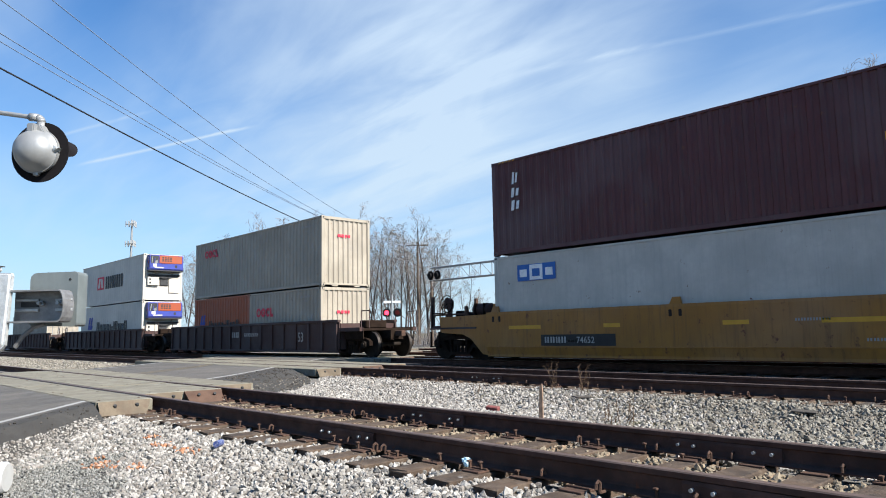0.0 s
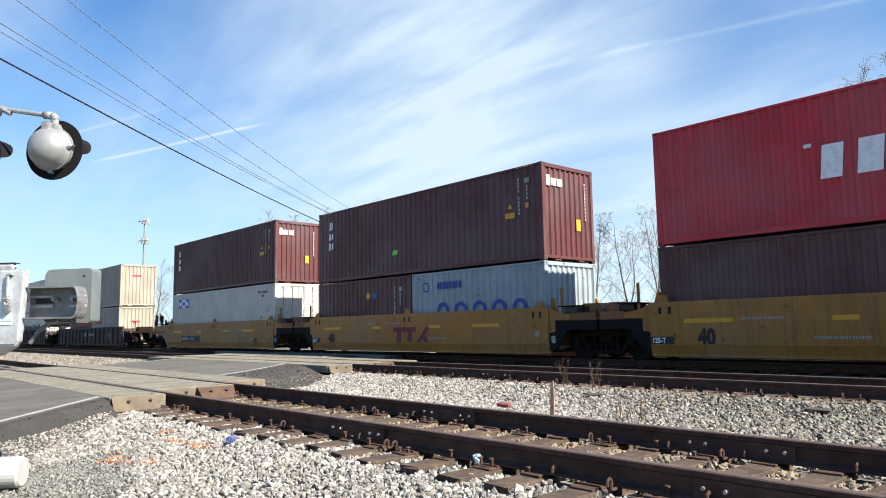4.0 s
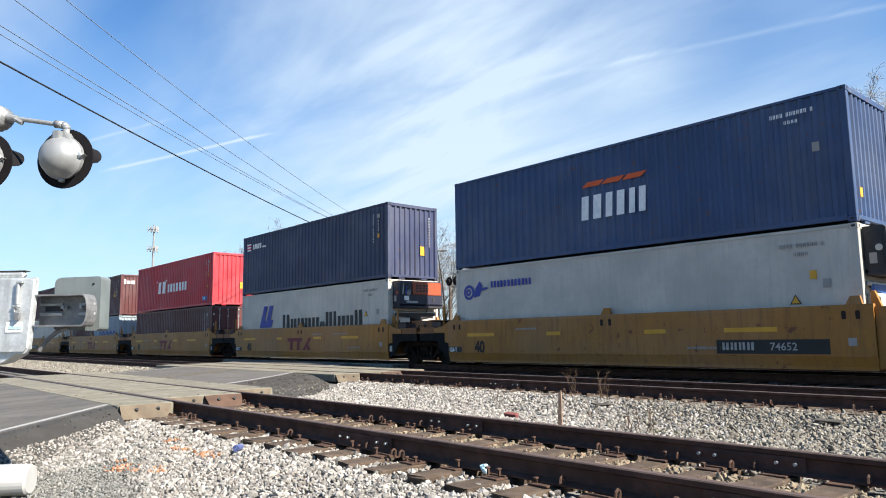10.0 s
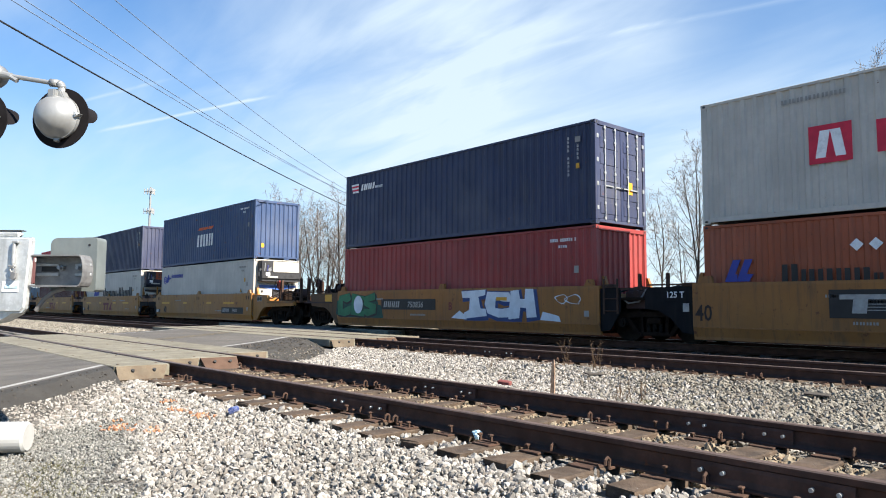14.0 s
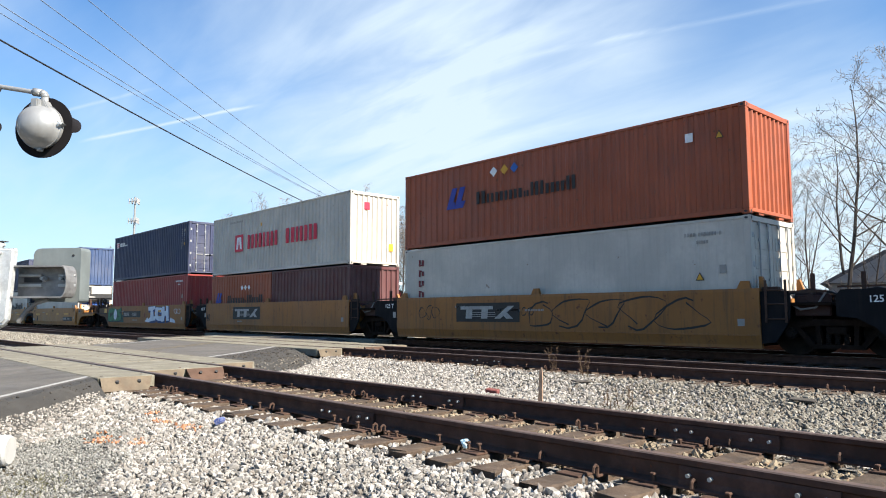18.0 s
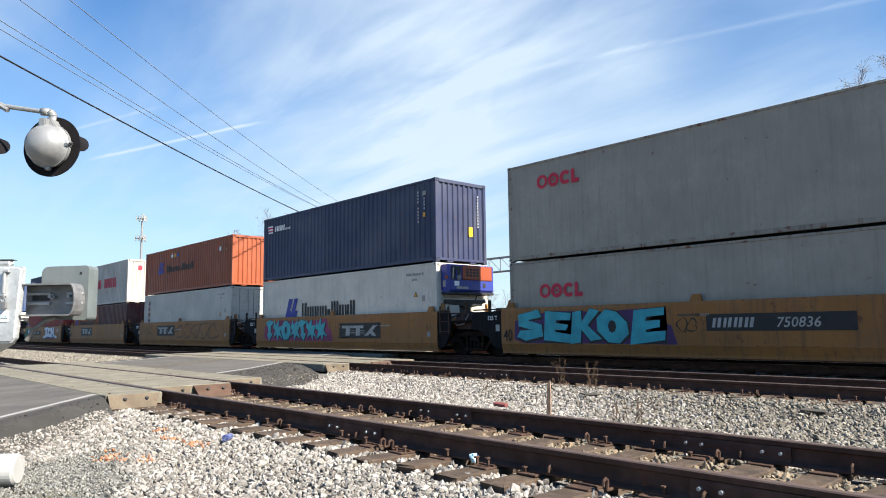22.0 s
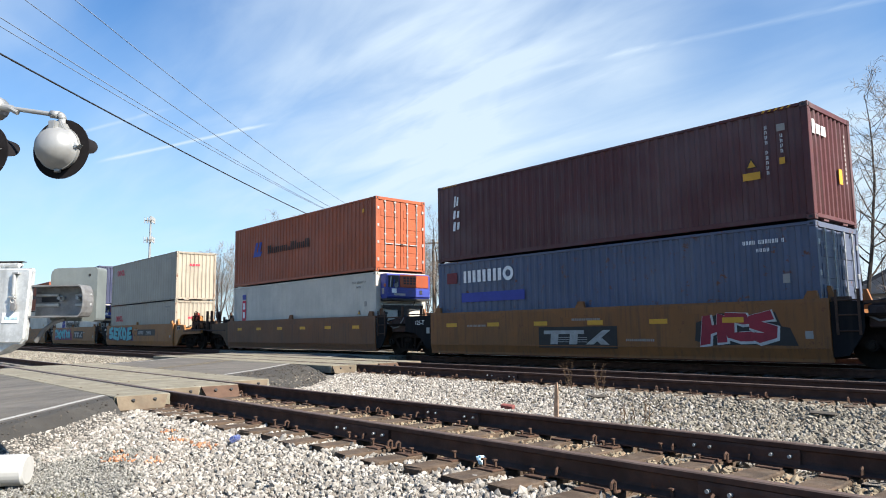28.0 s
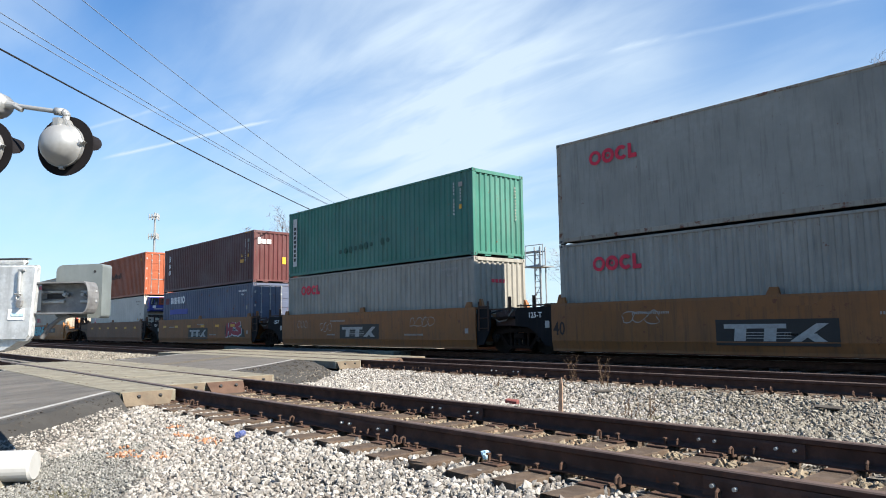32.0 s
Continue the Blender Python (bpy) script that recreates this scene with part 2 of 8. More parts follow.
GRIME = (0.07, 0.06, 0.05)
M = dict(
    case_navy=paint("dark_navy_case", (0.014, 0.016, 0.034), rust=0.2, fade=0.0),
    case_orange=paint("dull_orange_case", (0.27, 0.055, 0.018), rust=0.3, fade=0.05),
    fine_grit=material("fine_grey_grit", (0.165, 0.163, 0.15), 0.95, 0, 0.3, 14, 0.3, 80, island=0.45, second=(0.29, 0.28, 0.25)),
    stake_wood=material("split_wood", (0.26, 0.175, 0.12), 0.9, 0, 0.3, 9, 0.3, 60),
    clod=material("crumbled_asphalt", (0.05, 0.044, 0.038), 0.95, 0, 0.3, 10, 0.4, 60, island=0.4),
    # darker grey that carries the shade inside the counterweight channel
    dull_steel=material("darkened_galvanised_steel", (0.20, 0.20, 0.202), 0.5, 0.4, 0.2, 6, 0.08, 30, (0.12, 0.118, 0.115), 0.6, second=(0.27, 0.27, 0.265), second_amount=0.5),
    shiny_top=material("bright_rail_head", (0.34, 0.33, 0.33), 0.32, 0.9, 0.12, 5),
    brake_red=paint("brake_red_paint", (0.40, 0.05, 0.03), rust=0.4),
    grey_edge=paint("worn_grey_paint", (0.27, 0.24, 0.19), (0.12, 0.06, 0.035), 0.6, 0.9, 0.1),
    maroon=paint("maroon_paint", (0.082, 0.021, 0.021), rust=0.25),
    grey=paint("grey_paint", (0.305, 0.268, 0.213), (0.16, 0.14, 0.11), amount=0.3, rust=0.12, fade=0.1),
    cream_white=paint("cream_white_paint", (0.58, 0.525, 0.445), (0.34, 0.30, 0.25), amount=0.35, rust=0.12, fade=0.05),
    slate_grey=paint("slate_grey_paint", (0.252, 0.240, 0.208), (0.10, 0.085, 0.07), amount=0.4, rust=0.2, fade=0.1),
    white=paint("white_paint", (0.47, 0.435, 0.375), (0.3, 0.28, 0.25), amount=0.25, rust=0.05, fade=0.05),
    orange=paint("orange_paint", (0.30, 0.070, 0.025), (0.12, 0.05, 0.03), 0.45, rust=0.35, fade=0.12),
    red=paint("red_paint", (0.46, 0.024, 0.036), amount=0.3, rust=0.2),
    faded_red=paint("faded_red_paint", (0.27, 0.034, 0.03), amount=0.3, rust=0.35, fade=0.12),
    navy=paint("navy_paint", (0.025, 0.033, 0.078), rust=0.2),
    blue=paint("blue_paint", (0.030, 0.060, 0.142), rust=0.3),
    sea_blue=paint("faded_blue_paint", (0.072, 0.090, 0.145), rust=0.6, fade=0.25),
    pale_blue=paint("pale_blue_paint", (0.255, 0.305, 0.33), rust=0.4, amount=0.35),
    green=paint("green_paint", (0.032, 0.145, 0.108), rust=0.25, fade=0.2),
    yellow=paint("yellow_wagon_paint", (0.325, 0.138, 0.02), (0.11, 0.06, 0.025), 0.5, 0.5, 0.2, 0.55),
    tan=paint("tan_wagon_paint", (0.285, 0.117, 0.027), (0.08, 0.05, 0.03), 0.5, 0.6, 0.08, 0.6),
    amber=paint("amber_wagon_paint", (0.215, 0.084, 0.022), (0.06, 0.038, 0.025), 0.5, 0.5, 0.05, 0.6),
    umber=paint("umber_wagon_paint", (0.15, 0.060, 0.022), (0.045, 0.032, 0.024), 0.5, 0.4, 0.05, 0.6),
    brown=paint("brown_wagon_paint", (0.040, 0.018, 0.015), (0.05, 0.03, 0.024), 0.3, 0.3, 0.2, 0.7),
    black=material("black_running_gear", (0.017, 0.011, 0.008), 0.85, 0, 0.3, 4, 0.2, 60, (0.034, 0.024, 0.017), 0.5, False, 0.1, spec=0.06),
    wheel=material("worn_wheel_steel", (0.02, 0.016, 0.013), 0.8, 0.1, 0.3, 6, 0.1, 60, (0.036, 0.026, 0.019), 0.5, spec=0.06),
    tread=material("worn_wheel_tread", (0.05, 0.042, 0.036), 0.45, 0.7, 0.1, 6),
    steel=material("galvanised_steel", (0.56, 0.575, 0.575), 0.5, 0.55, 0.16, 9, 0.10, 30, (0.36, 0.37, 0.365), 0.7, True, second=(0.68, 0.70, 0.70), second_amount=0.6),
    silver=material("silver_paint", (0.281, 0.287, 0.287), 0.40, 0.35, 0.10, 3, 0.05, 60, (0.232, 0.232, 0.225), 0.4, True),
    rod=material("galvanised_rod", (0.35, 0.36, 0.36), 0.5, 0.6, 0.2, 8),
    rail_side=material("rusty_rail", (0.080, 0.043, 0.032), 0.85, 0.0, 0.3, 5, 0.25, 80, (0.045, 0.033, 0.027), 0.5, False, 0.3, spec=0.1),
    rail_top=material("dull_rail_head", (0.12, 0.085, 0.07), 0.6, 0.35, 0.15, 5),
    ramp_steel=material("dusty_ramp_steel", (0.112, 0.088, 0.060), 0.8, 0.1, 0.25, 3, 0.25, 60, (0.0811, 0.0493, 0.0319), 0.6),
    rust_iron=material("rusty_iron", (0.07, 0.038, 0.025), 0.85, 0.15, 0.35, 9, 0.3, 90, (0.06, 0.035, 0.025), 0.6),
    tie=material("weathered_tie", (0.0696, 0.0464, 0.0302), 0.9, 0, 0.35, 3, 0.6, 45, (0.0319, 0.0244, 0.0197), 0.7, False, 0, second=(0.116, 0.0894, 0.0667), second_amount=0.5),
    ballast=material("ballast_bed", (0.121, 0.11, 0.0957), 0.95, 0, 0.35, 2.2, 0.9, 28, (0.0869, 0.0753, 0.0638), 0.55, second=(0.261, 0.249, 0.232), second_amount=0.7),
    stone=material("crushed_stone", (0.268, 0.252, 0.228), 0.9, 0, 0.22, 12, 0.35, 70, (0.173, 0.157, 0.135), 0.35, island=0.5, second=(0.13, 0.108, 0.089)),
    dusty_stone=material("dusty_stone", (0.187, 0.173, 0.143), 0.92, 0, 0.25, 12, 0.35, 70, (0.167, 0.139, 0.111), 0.45, island=0.45, second=(0.118, 0.094, 0.0731)),
    warm_stone=material("warm_crib_stone", (0.197, 0.162, 0.112), 0.92, 0, 0.25, 12, 0.35, 70, (0.162, 0.116, 0.0753), 0.45, island=0.28, second=(0.209, 0.139, 0.0869)),
    asphalt=material("worn_asphalt", (0.112, 0.101, 0.088), 0.9, 0, 0.16, 0.9, 0.5, 160, (0.0522, 0.051, 0.0493), 0.6, second=(0.121, 0.116, 0.11), second_amount=0.5),
    new_asphalt=material("dark_asphalt", (0.0394, 0.0371, 0.0336), 0.92, 0, 0.22, 1.6, 0.6, 120, (0.0696, 0.0667, 0.0609), 0.5),
    concrete=material("crossing_concrete", (0.160, 0.146, 0.108), 0.85, 0, 0.16, 1.3, 0.3, 70, (0.115, 0.102, 0.076), 0.6, second=(0.25, 0.235, 0.19), second_amount=0.5),
    rubber=material("flangeway_rubber", (0.03, 0.03, 0.03), 0.8, 0, 0.3, 8),
    line=material("road_marking", (0.302, 0.295, 0.278), 0.7, 0, 0.12, 6, 0.15, 90, (0.203, 0.197, 0.191), 0.4),
    soil=material("dry_ground", (0.116, 0.0957, 0.0667), 0.95, 0, 0.3, 0.25, 0.6, 9, (0.0753, 0.0696, 0.0406), 0.6, second=(0.139, 0.121, 0.0696), second_amount=0.6),
    bark=material("grey_bark", (0.0456, 0.0365, 0.0304), 0.9, 0, 0.3, 4, 0.4, 30, (0.0274, 0.0227, 0.0182), 0.5),
    twig=material("pale_twigs", (0.165, 0.142, 0.126), 0.9, 0, 0.25, 0.6),
    rust_plate=material("rusted_plate", (0.082, 0.048, 0.032), 0.85, 0.1, 0.3, 4, 0.3, 60, (0.07, 0.035, 0.022), 0.6),
    grimy_stone=material("dark_brown_stone", (0.062, 0.050, 0.042), 0.95, 0, 0.3, 12, 0.35, 70, (0.045, 0.036, 0.03), 0.5, island=0.45),
    old_yellow=material("worn_yellow_marking", (0.145, 0.118, 0.072), 0.85, 0, 0.2, 2, 0.3, 120, (0.11, 0.10, 0.088), 0.8),
    sprayed_stone=material("stone_with_orange_paint", (0.36, 0.165, 0.085), 0.85, 0, 0.25, 14, 0.3, 70, island=0.35, second=(0.30, 0.25, 0.21)),
    hole_rust=material("rusty_dark_opening", (0.022, 0.012, 0.009), 0.9, 0, 0.3, 9),
    grimy_tan=paint("grimy_tan_paint", (0.105, 0.056, 0.025), (0.03, 0.022, 0.016), 0.7, 0.6, 0.0, 0.7),
    tarp_blue=material("blue_tarpaulin", (0.03, 0.09, 0.30), 0.6, 0, 0.2, 6, 0.2, 20),
    slate_plate=material("slate_black_plate", (0.013, 0.0125, 0.0135), 0.8, 0, 0.2, 3, 0.1, 40, (0.026, 0.022, 0.019), 0.5, True, spec=0.1),
    needle=material("dark_needles", (0.030, 0.048, 0.022), 0.85, 0, 0.35, 2, island=0.3),
    weed=material("dry_weed", (0.0834, 0.0504, 0.0277), 0.9, 0, 0.3, 6),
    pole=material("weathered_pole", (0.102, 0.075, 0.054), 0.9, 0, 0.3, 2, 0.3, 40, (0.054, 0.042, 0.033), 0.5, True),
    cable=material("black_cable", (0.014, 0.014, 0.016), 0.6, 0, 0.1, 3),
    wire=material("bare_wire", (0.12, 0.16, 0.23), 0.9, 0.0, 0.1, 3),
    hood=material("matt_black_metal", (0.010, 0.009, 0.010), 0.8, 0, 0.3, 6, 0.05, 60, spec=0.12),
    lens=material("unlit_red_lens", (0.05, 0.008, 0.008), 0.2, 0, 0.05, 6),
    lit=material("lit_red_lens", (0.6, 0.01, 0.02), 0.2, 0, 0.05, 6, emit=(1.0, 0.03, 0.06, 2.5)),
    plastic=material("white_plastic", (0.383, 0.383, 0.371), 0.35, 0, 0.05, 5, 0.03, 20, (0.261, 0.244, 0.209), 0.35),
    ink_white=material("white_lettering", (0.78, 0.78, 0.76), 0.6, 0, 0.08, 5, dirt=(0.4, 0.38, 0.36), dirt_amount=0.4),
    ink_black=material("black_lettering", (0.022, 0.019, 0.017), 0.6, 0, 0.2, 5),
    ink_red=material("red_lettering", (0.55, 0.02, 0.05), 0.6, 0, 0.12, 5),
    ink_blue=material("blue_lettering", (0.035, 0.05, 0.27), 0.6, 0, 0.12, 5),
    ink_mid=material("bright_blue_lettering", (0.03, 0.12, 0.38), 0.6, 0, 0.12, 5),
    ink_maroon=material("maroon_lettering", (0.16, 0.025, 0.03), 0.65, 0, 0.15, 5),
    ink_yellow=material("yellow_sticker", (0.60, 0.30, 0.02), 0.5, 0, 0.08, 5),
    ink_orange=material("orange_lettering", (0.62, 0.10, 0.02), 0.6, 0, 0.1, 5),
    ink_soft=material("dusty_white_lettering", (0.50, 0.49, 0.47), 0.65, 0, 0.12, 5, dirt=(0.25, 0.24, 0.22), dirt_amount=0.5),
    ink_grey=material("faint_lettering", (0.30, 0.28, 0.25), 0.7, 0, 0.1, 5),
    spray_blue=material("dark_blue_spray", (0.025, 0.05, 0.16), 0.6, 0, 0.2, 3),
    leaf_dark=material("dark_green_spray", (0.012, 0.06, 0.04), 0.6, 0, 0.25, 3),
    teal=material("teal_spray_paint", (0.03, 0.33, 0.37), 0.5, 0, 0.2, 3),
    violet=material("dark_violet_spray", (0.06, 0.02, 0.09), 0.6, 0, 0.2, 3),
    pink=material("magenta_spray", (0.22, 0.03, 0.09), 0.6, 0, 0.3, 3),
    leaf_spray=material("green_spray_paint", (0.03, 0.16, 0.07), 0.6, 0, 0.2, 3),
    pale_spray=material("pale_spray_paint", (0.62, 0.66, 0.70), 0.6, 0, 0.12, 3),
    red_spray=material("red_spray_paint", (0.27, 0.018, 0.032), 0.6, 0, 0.2, 3),
    unit_blue=material("unit_blue_plastic", (0.03, 0.045, 0.25), 0.45, 0, 0.12, 3, dirt=GRIME, dirt_amount=0.3),
    dark_box=material("dark_machinery", (0.03, 0.03, 0.032), 0.6, 0.2, 0.3, 6),
    roof=material("grey_shingle_roof", (0.078, 0.078, 0.084), 0.9, 0, 0.2, 3, 0.3, 20),
    wall_grey=material("grey_siding", (0.204, 0.204, 0.21), 0.8, 0, 0.1, 2),
    glass=material("dark_window_glass", (0.02, 0.025, 0.03), 0.08, 0, 0.1, 2, spec=0.6),
    can_blue=material("blue_can", (0.05, 0.09, 0.32), 0.3, 0.5, 0.2, 30, second=(0.6, 0.6, 0.65), second_amount=0.6),
    green_tag=material("green_tag", (0.25, 0.62, 0.10), 0.6, 0, 0.1, 5),
    weight_green=material("grey_green_plate", (0.165, 0.188, 0.188), 0.55, 0.3, 0.14, 4, 0.05, 40, (0.2, 0.22, 0.215), 0.6, True),
    grass=material("winter_grass", (0.105, 0.10, 0.05), 0.9, 0, 0.3, 3),
    ink_pale=material("dull_white_lettering", (0.36, 0.345, 0.315), 0.65, 0, 0.15, 5, dirt=(0.2, 0.19, 0.18), dirt_amount=0.5),
    ink_brown=material("dark_brown_numerals", (0.035, 0.02, 0.015), 0.7, 0, 0.2, 5),
    paper=material("pale_blue_paper", (0.45, 0.65, 0.75), 0.7, 0, 0.15, 20),
    brick_red=material("broken_brick", (0.16, 0.05, 0.045), 0.9, 0, 0.2, 12, 0.3, 60),
)


def streak_along_lane(mt, dark):
    """Wheel paths and tar streaks drawn out along the road."""
    nt = mt.node_tree
    N, L = nt.nodes.new, nt.links.new
    sock = nt.nodes["Principled BSDF"].inputs["Base Color"]
    before = sock.links[0].from_socket
    tc, mp, nz, mr, mx = N("ShaderNodeTexCoord"), N("ShaderNodeMapping"), N("ShaderNodeTexNoise"), N("ShaderNodeMapRange"), N("ShaderNodeMix")
    mp.inputs["Rotation"].default_value = (0, 0, radians(-45))
    mp.inputs["Scale"].default_value = (1.6, 0.07, 1)
    nz.inputs["Scale"].default_value, nz.inputs["Detail"].default_value = 1.4, 4
    mr.inputs["From Min"].default_value, mr.inputs["From Max"].default_value, mr.inputs["To Max"].default_value = 0.42, 0.66, 0.75
    mx.data_type = "RGBA"
    mx.inputs["B"].default_value = (*dark, 1)
    L(tc.outputs["Object"], mp.inputs[0]), L(mp.outputs[0], nz.inputs["Vector"]), L(nz.outputs["Fac"], mr.inputs["Value"])
    L(mr.outputs[0], mx.inputs["Factor"]), L(before, mx.inputs["A"]), L(mx.outputs["Result"], sock)


streak_along_lane(M["asphalt"], (0.062, 0.058, 0.052))


# ---- mesh helpers ----
def mesh_of(name, bm, mat, smooth=False):
    me = bpy.data.meshes.new(name)
    bmesh.ops.recalc_face_normals(bm, faces=bm.faces[:])
    bm.to_mesh(me)
    bm.free()
    for mt in mat if isinstance(mat, (list, tuple)) else [mat]:
        me.materials.append(M[mt] if isinstance(mt, str) else mt)
    if smooth:
        for p in me.polygons:
            p.use_smooth = True
    return me


def part(name, bm, mat, parent, label="", smooth=False, at=None):
    ob = new(name, bm if isinstance(bm, bpy.types.Mesh) else mesh_of(name, bm, mat, smooth))
    ob.parent = parent
    if at is not None:
        ob.matrix_basis = at
    if label:
        ob["label"] = label
    return ob


def thing(name, at, label, category, group="", kind=""):
    ob = new(name)
    ob.empty_display_size = 0.3
    ob.matrix_basis = at
    return tagged(ob, label, category, group, kind)


def solid(name, bm, mat, label, category, group="", kind="", smooth=False, at=None):
    ob = new(name, mesh_of(name, bm, mat, smooth))
    if at is not None:
        ob.matrix_basis = at
    return tagged(ob, label, category, group, kind)


def box(bm, x0, x1, y0, y1, z0, z1, bevel=0.0, mi=0):
    g = bmesh.ops.create_cube(bm, size=1.0, matrix=Matrix.Translation(((x0 + x1) / 2, (y0 + y1) / 2, (z0 + z1) / 2)) @ Matrix.Diagonal((abs(x1 - x0), abs(y1 - y0), abs(z1 - z0), 1)))
    fs = list({f for v in g["verts"] for f in v.link_faces})
    if mi:
        for f in fs:
            f.material_index = mi
    if bevel:
        es = list({e for v in g["verts"] for e in v.link_edges})
        bmesh.ops.bevel(bm, geom=es, offset=bevel, segments=1, affect="EDGES", profile=0.5)
    return bm


def B(*boxes, bevel=0.0):
    bm = bmesh.new()
    for b in boxes:
        box(bm, *b, bevel=bevel)
    return bm


def tube(bm, a, b, r, r2=None, seg=10, cap=True):
    a, b = Vector(a), Vector(b)
    d = b - a
    m = Matrix.Translation((a + b) / 2) @ d.to_track_quat("Z", "Y").to_matrix().to_4x4()
    bmesh.ops.create_cone(bm, cap_ends=cap, segments=seg, radius1=r, radius2=r if r2 is None else r2, depth=d.length, matrix=m)
    return bm


def pipe(bm, pts, r, seg=8):
    for a, b in zip(pts, pts[1:]):
        tube(bm, a, b, r, seg=seg)
    for p in pts[1:-1]:
        bmesh.ops.create_icosphere(bm, subdivisions=1, radius=r * 1.04, matrix=Matrix.Translation(p))
    return bm


def prism(bm, pts, axis, a, b, mi=0):
    """A flat outline drawn out along an axis: pts in the two other axes, in order."""
    def at(p, t):
        return {"x": (t, p[0], p[1]), "y": (p[0], t, p[1]), "z": (p[0], p[1], t)}[axis]
    lo = [bm.verts.new(at(p, a)) for p in pts]
    hi = [bm.verts.new(at(p, b)) for p in pts]
    n = len(pts)
    fs = [bm.faces.new(lo), bm.faces.new(hi[::-1])]
    for i in range(n):
        fs.append(bm.faces.new((lo[i], hi[i], hi[(i + 1) % n], lo[(i + 1) % n])))
    for f in fs:
        f.material_index = mi
    return bm


def disc(bm, c, r, axis, depth, seg=20, r2=None):
    c = Vector(c)
    d = {"x": Vector((1, 0, 0)), "y": Vector((0, 1, 0)), "z": Vector((0, 0, 1))}[axis] * depth / 2
    return tube(bm, c - d, c + d, r, r2, seg)


# ---- ground, tracks and road ----
Y_NEAR, Y_MID, Y_TRAIN, Y_YARD, Y_BACK = 4.885, 11.75, 16.94, 21.9, 27.0
TRACKS = (Y_NEAR, Y_MID, Y_TRAIN, Y_YARD, Y_BACK)
HALF = 0.755
BED = [(-60, -0.95), (-6, -0.80), (-1.5, -0.66), (1.0, -0.50), (2.4, -0.33), (3.3, -0.225), (6.7, -0.215), (7.6, -0.29), (8.6, -0.33), (9.5, -0.28), (10.2, -0.215),
       (13.4, -0.215), (14.4, -0.28), (15.4, -0.215), (18.6, -0.215), (19.4, -0.3), (20.3, -0.215), (23.6, -0.215), (24.4, -0.3), (25.4, -0.215), (28.6, -0.215), (31, -0.35), (36, -0.5), (60, -0.6)]


def bed(y):
    for (a, za), (b, zb) in zip(BED, BED[1:]):
        if a <= y <= b:
            return za + (zb - za) * (y - a) / (b - a)
    return BED[0][1] if y < BED[0][0] else BED[-1][1]


def sheet(name, xs, ys, zf, mat, label, category="ground"):
    bm = bmesh.new()
    g = [[bm.verts.new((x, y, zf(x, y))) for y in ys] for x in xs]
    for i in range(len(xs) - 1):
        for j in range(len(ys) - 1):
            bm.faces.new((g[i][j], g[i + 1][j], g[i + 1][j + 1], g[i][j + 1]))
    return solid(name, bm, mat, label, category, kind="structure", smooth=True)


far = [-1500, -700, -400, -250, -160, -100, -70, -50, -35, -20, -8, 10, 30, 60, 100, 180, 300, 700, 1500]
sheet("ground", far, [-1500, -600, -250, -100, -40, -10, 5, 20, 35, 50, 75, 110, 170, 300, 700, 1500],
      lambda x, y: bed(y) - 0.12 if abs(y) < 90 else -0.75, "soil", "dry winter ground with pale grass and bare soil")
sheet("ballast_bed", [-300, -150, -90, -60] + [-45 + i * 0.5 for i in range(111)] + [20, 40, 90, 150], [-4, -2.5] + [-1.5 + i * 0.3 for i in range(130)],
      lambda x, y: bed(y) - 0.035 + 0.03 * noise.noise(Vector((x * 0.9, y * 0.9, 0))), "ballast", "bed of grey and white crushed stone under the tracks")
sheet("oily_bed", [-300, -150, -90, -60] + [-45 + i for i in range(56)] + [20, 40, 90, 150], [10.75 + i * 0.4 for i in range(21)],
      lambda x, y: bed(y) - 0.018 + 0.02 * noise.noise(Vector((x * 0.9, y * 0.9, 0))), "grimy_stone", "dark brown stone under the running tracks")

# rails
RAIL = [(-0.076, -0.18), (0.076, -0.18), (0.076, -0.168), (0.016, -0.148), (0.009, -0.13), (0.009, -0.055), (0.037, -0.042), (0.037, -0.008), (0.030, 0.0),
        (-0.030, 0.0), (-0.037, -0.008), (-0.037, -0.042), (-0.009, -0.055), (-0.009, -0.13), (-0.016, -0.148), (-0.076, -0.168)]


def rail_mesh(x0, x1, top="rail_top"):
    bm = bmesh.new()
    prism(bm, RAIL, "x", x0, x1)
    bm.normal_update()
    for f in bm.faces:
        c = f.calc_center_median()
        if c.z > -0.0075:
            f.material_index = 1
    return mesh_of("rail", bm, ["rail_side", top])


RAIL_FULL = rail_mesh(-300, 150)
RAIL_BUSY = rail_mesh(-300, 150, "shiny_top")


def tie_mesh(seed):
    rnd = random.Random(seed)
    bm = B((-0.115, 0.115, -1.30, 1.30, -0.36, -0.195), bevel=0.012)
    for v in bm.verts:
        v.co += Vector((rnd.uniform(-0.008, 0.008), rnd.uniform(-0.03, 0.03), rnd.uniform(-0.008, 0.004)))
    return mesh_of("tie", bm, "tie")


TIES = [tie_mesh(i) for i in range(6)]
PLATE = mesh_of("tie_plate", B((-0.095, 0.095, -0.19, 0.19, -0.197, -0.182), (-0.095, 0.095, 0.08, 0.10, -0.184, -0.168), (-0.095, 0.095, -0.10, -0.08, -0.184, -0.168), bevel=0.003), "rust_iron")


def spike_mesh():
    bm = B((-0.009, 0.009, -0.009, 0.009, -0.2, -0.155))
    box(bm, -0.016, 0.016, -0.026, 0.014, -0.157, -0.141, bevel=0.004)
    return mesh_of("spike", bm, "rust_iron")


SPIKE = spike_mesh()


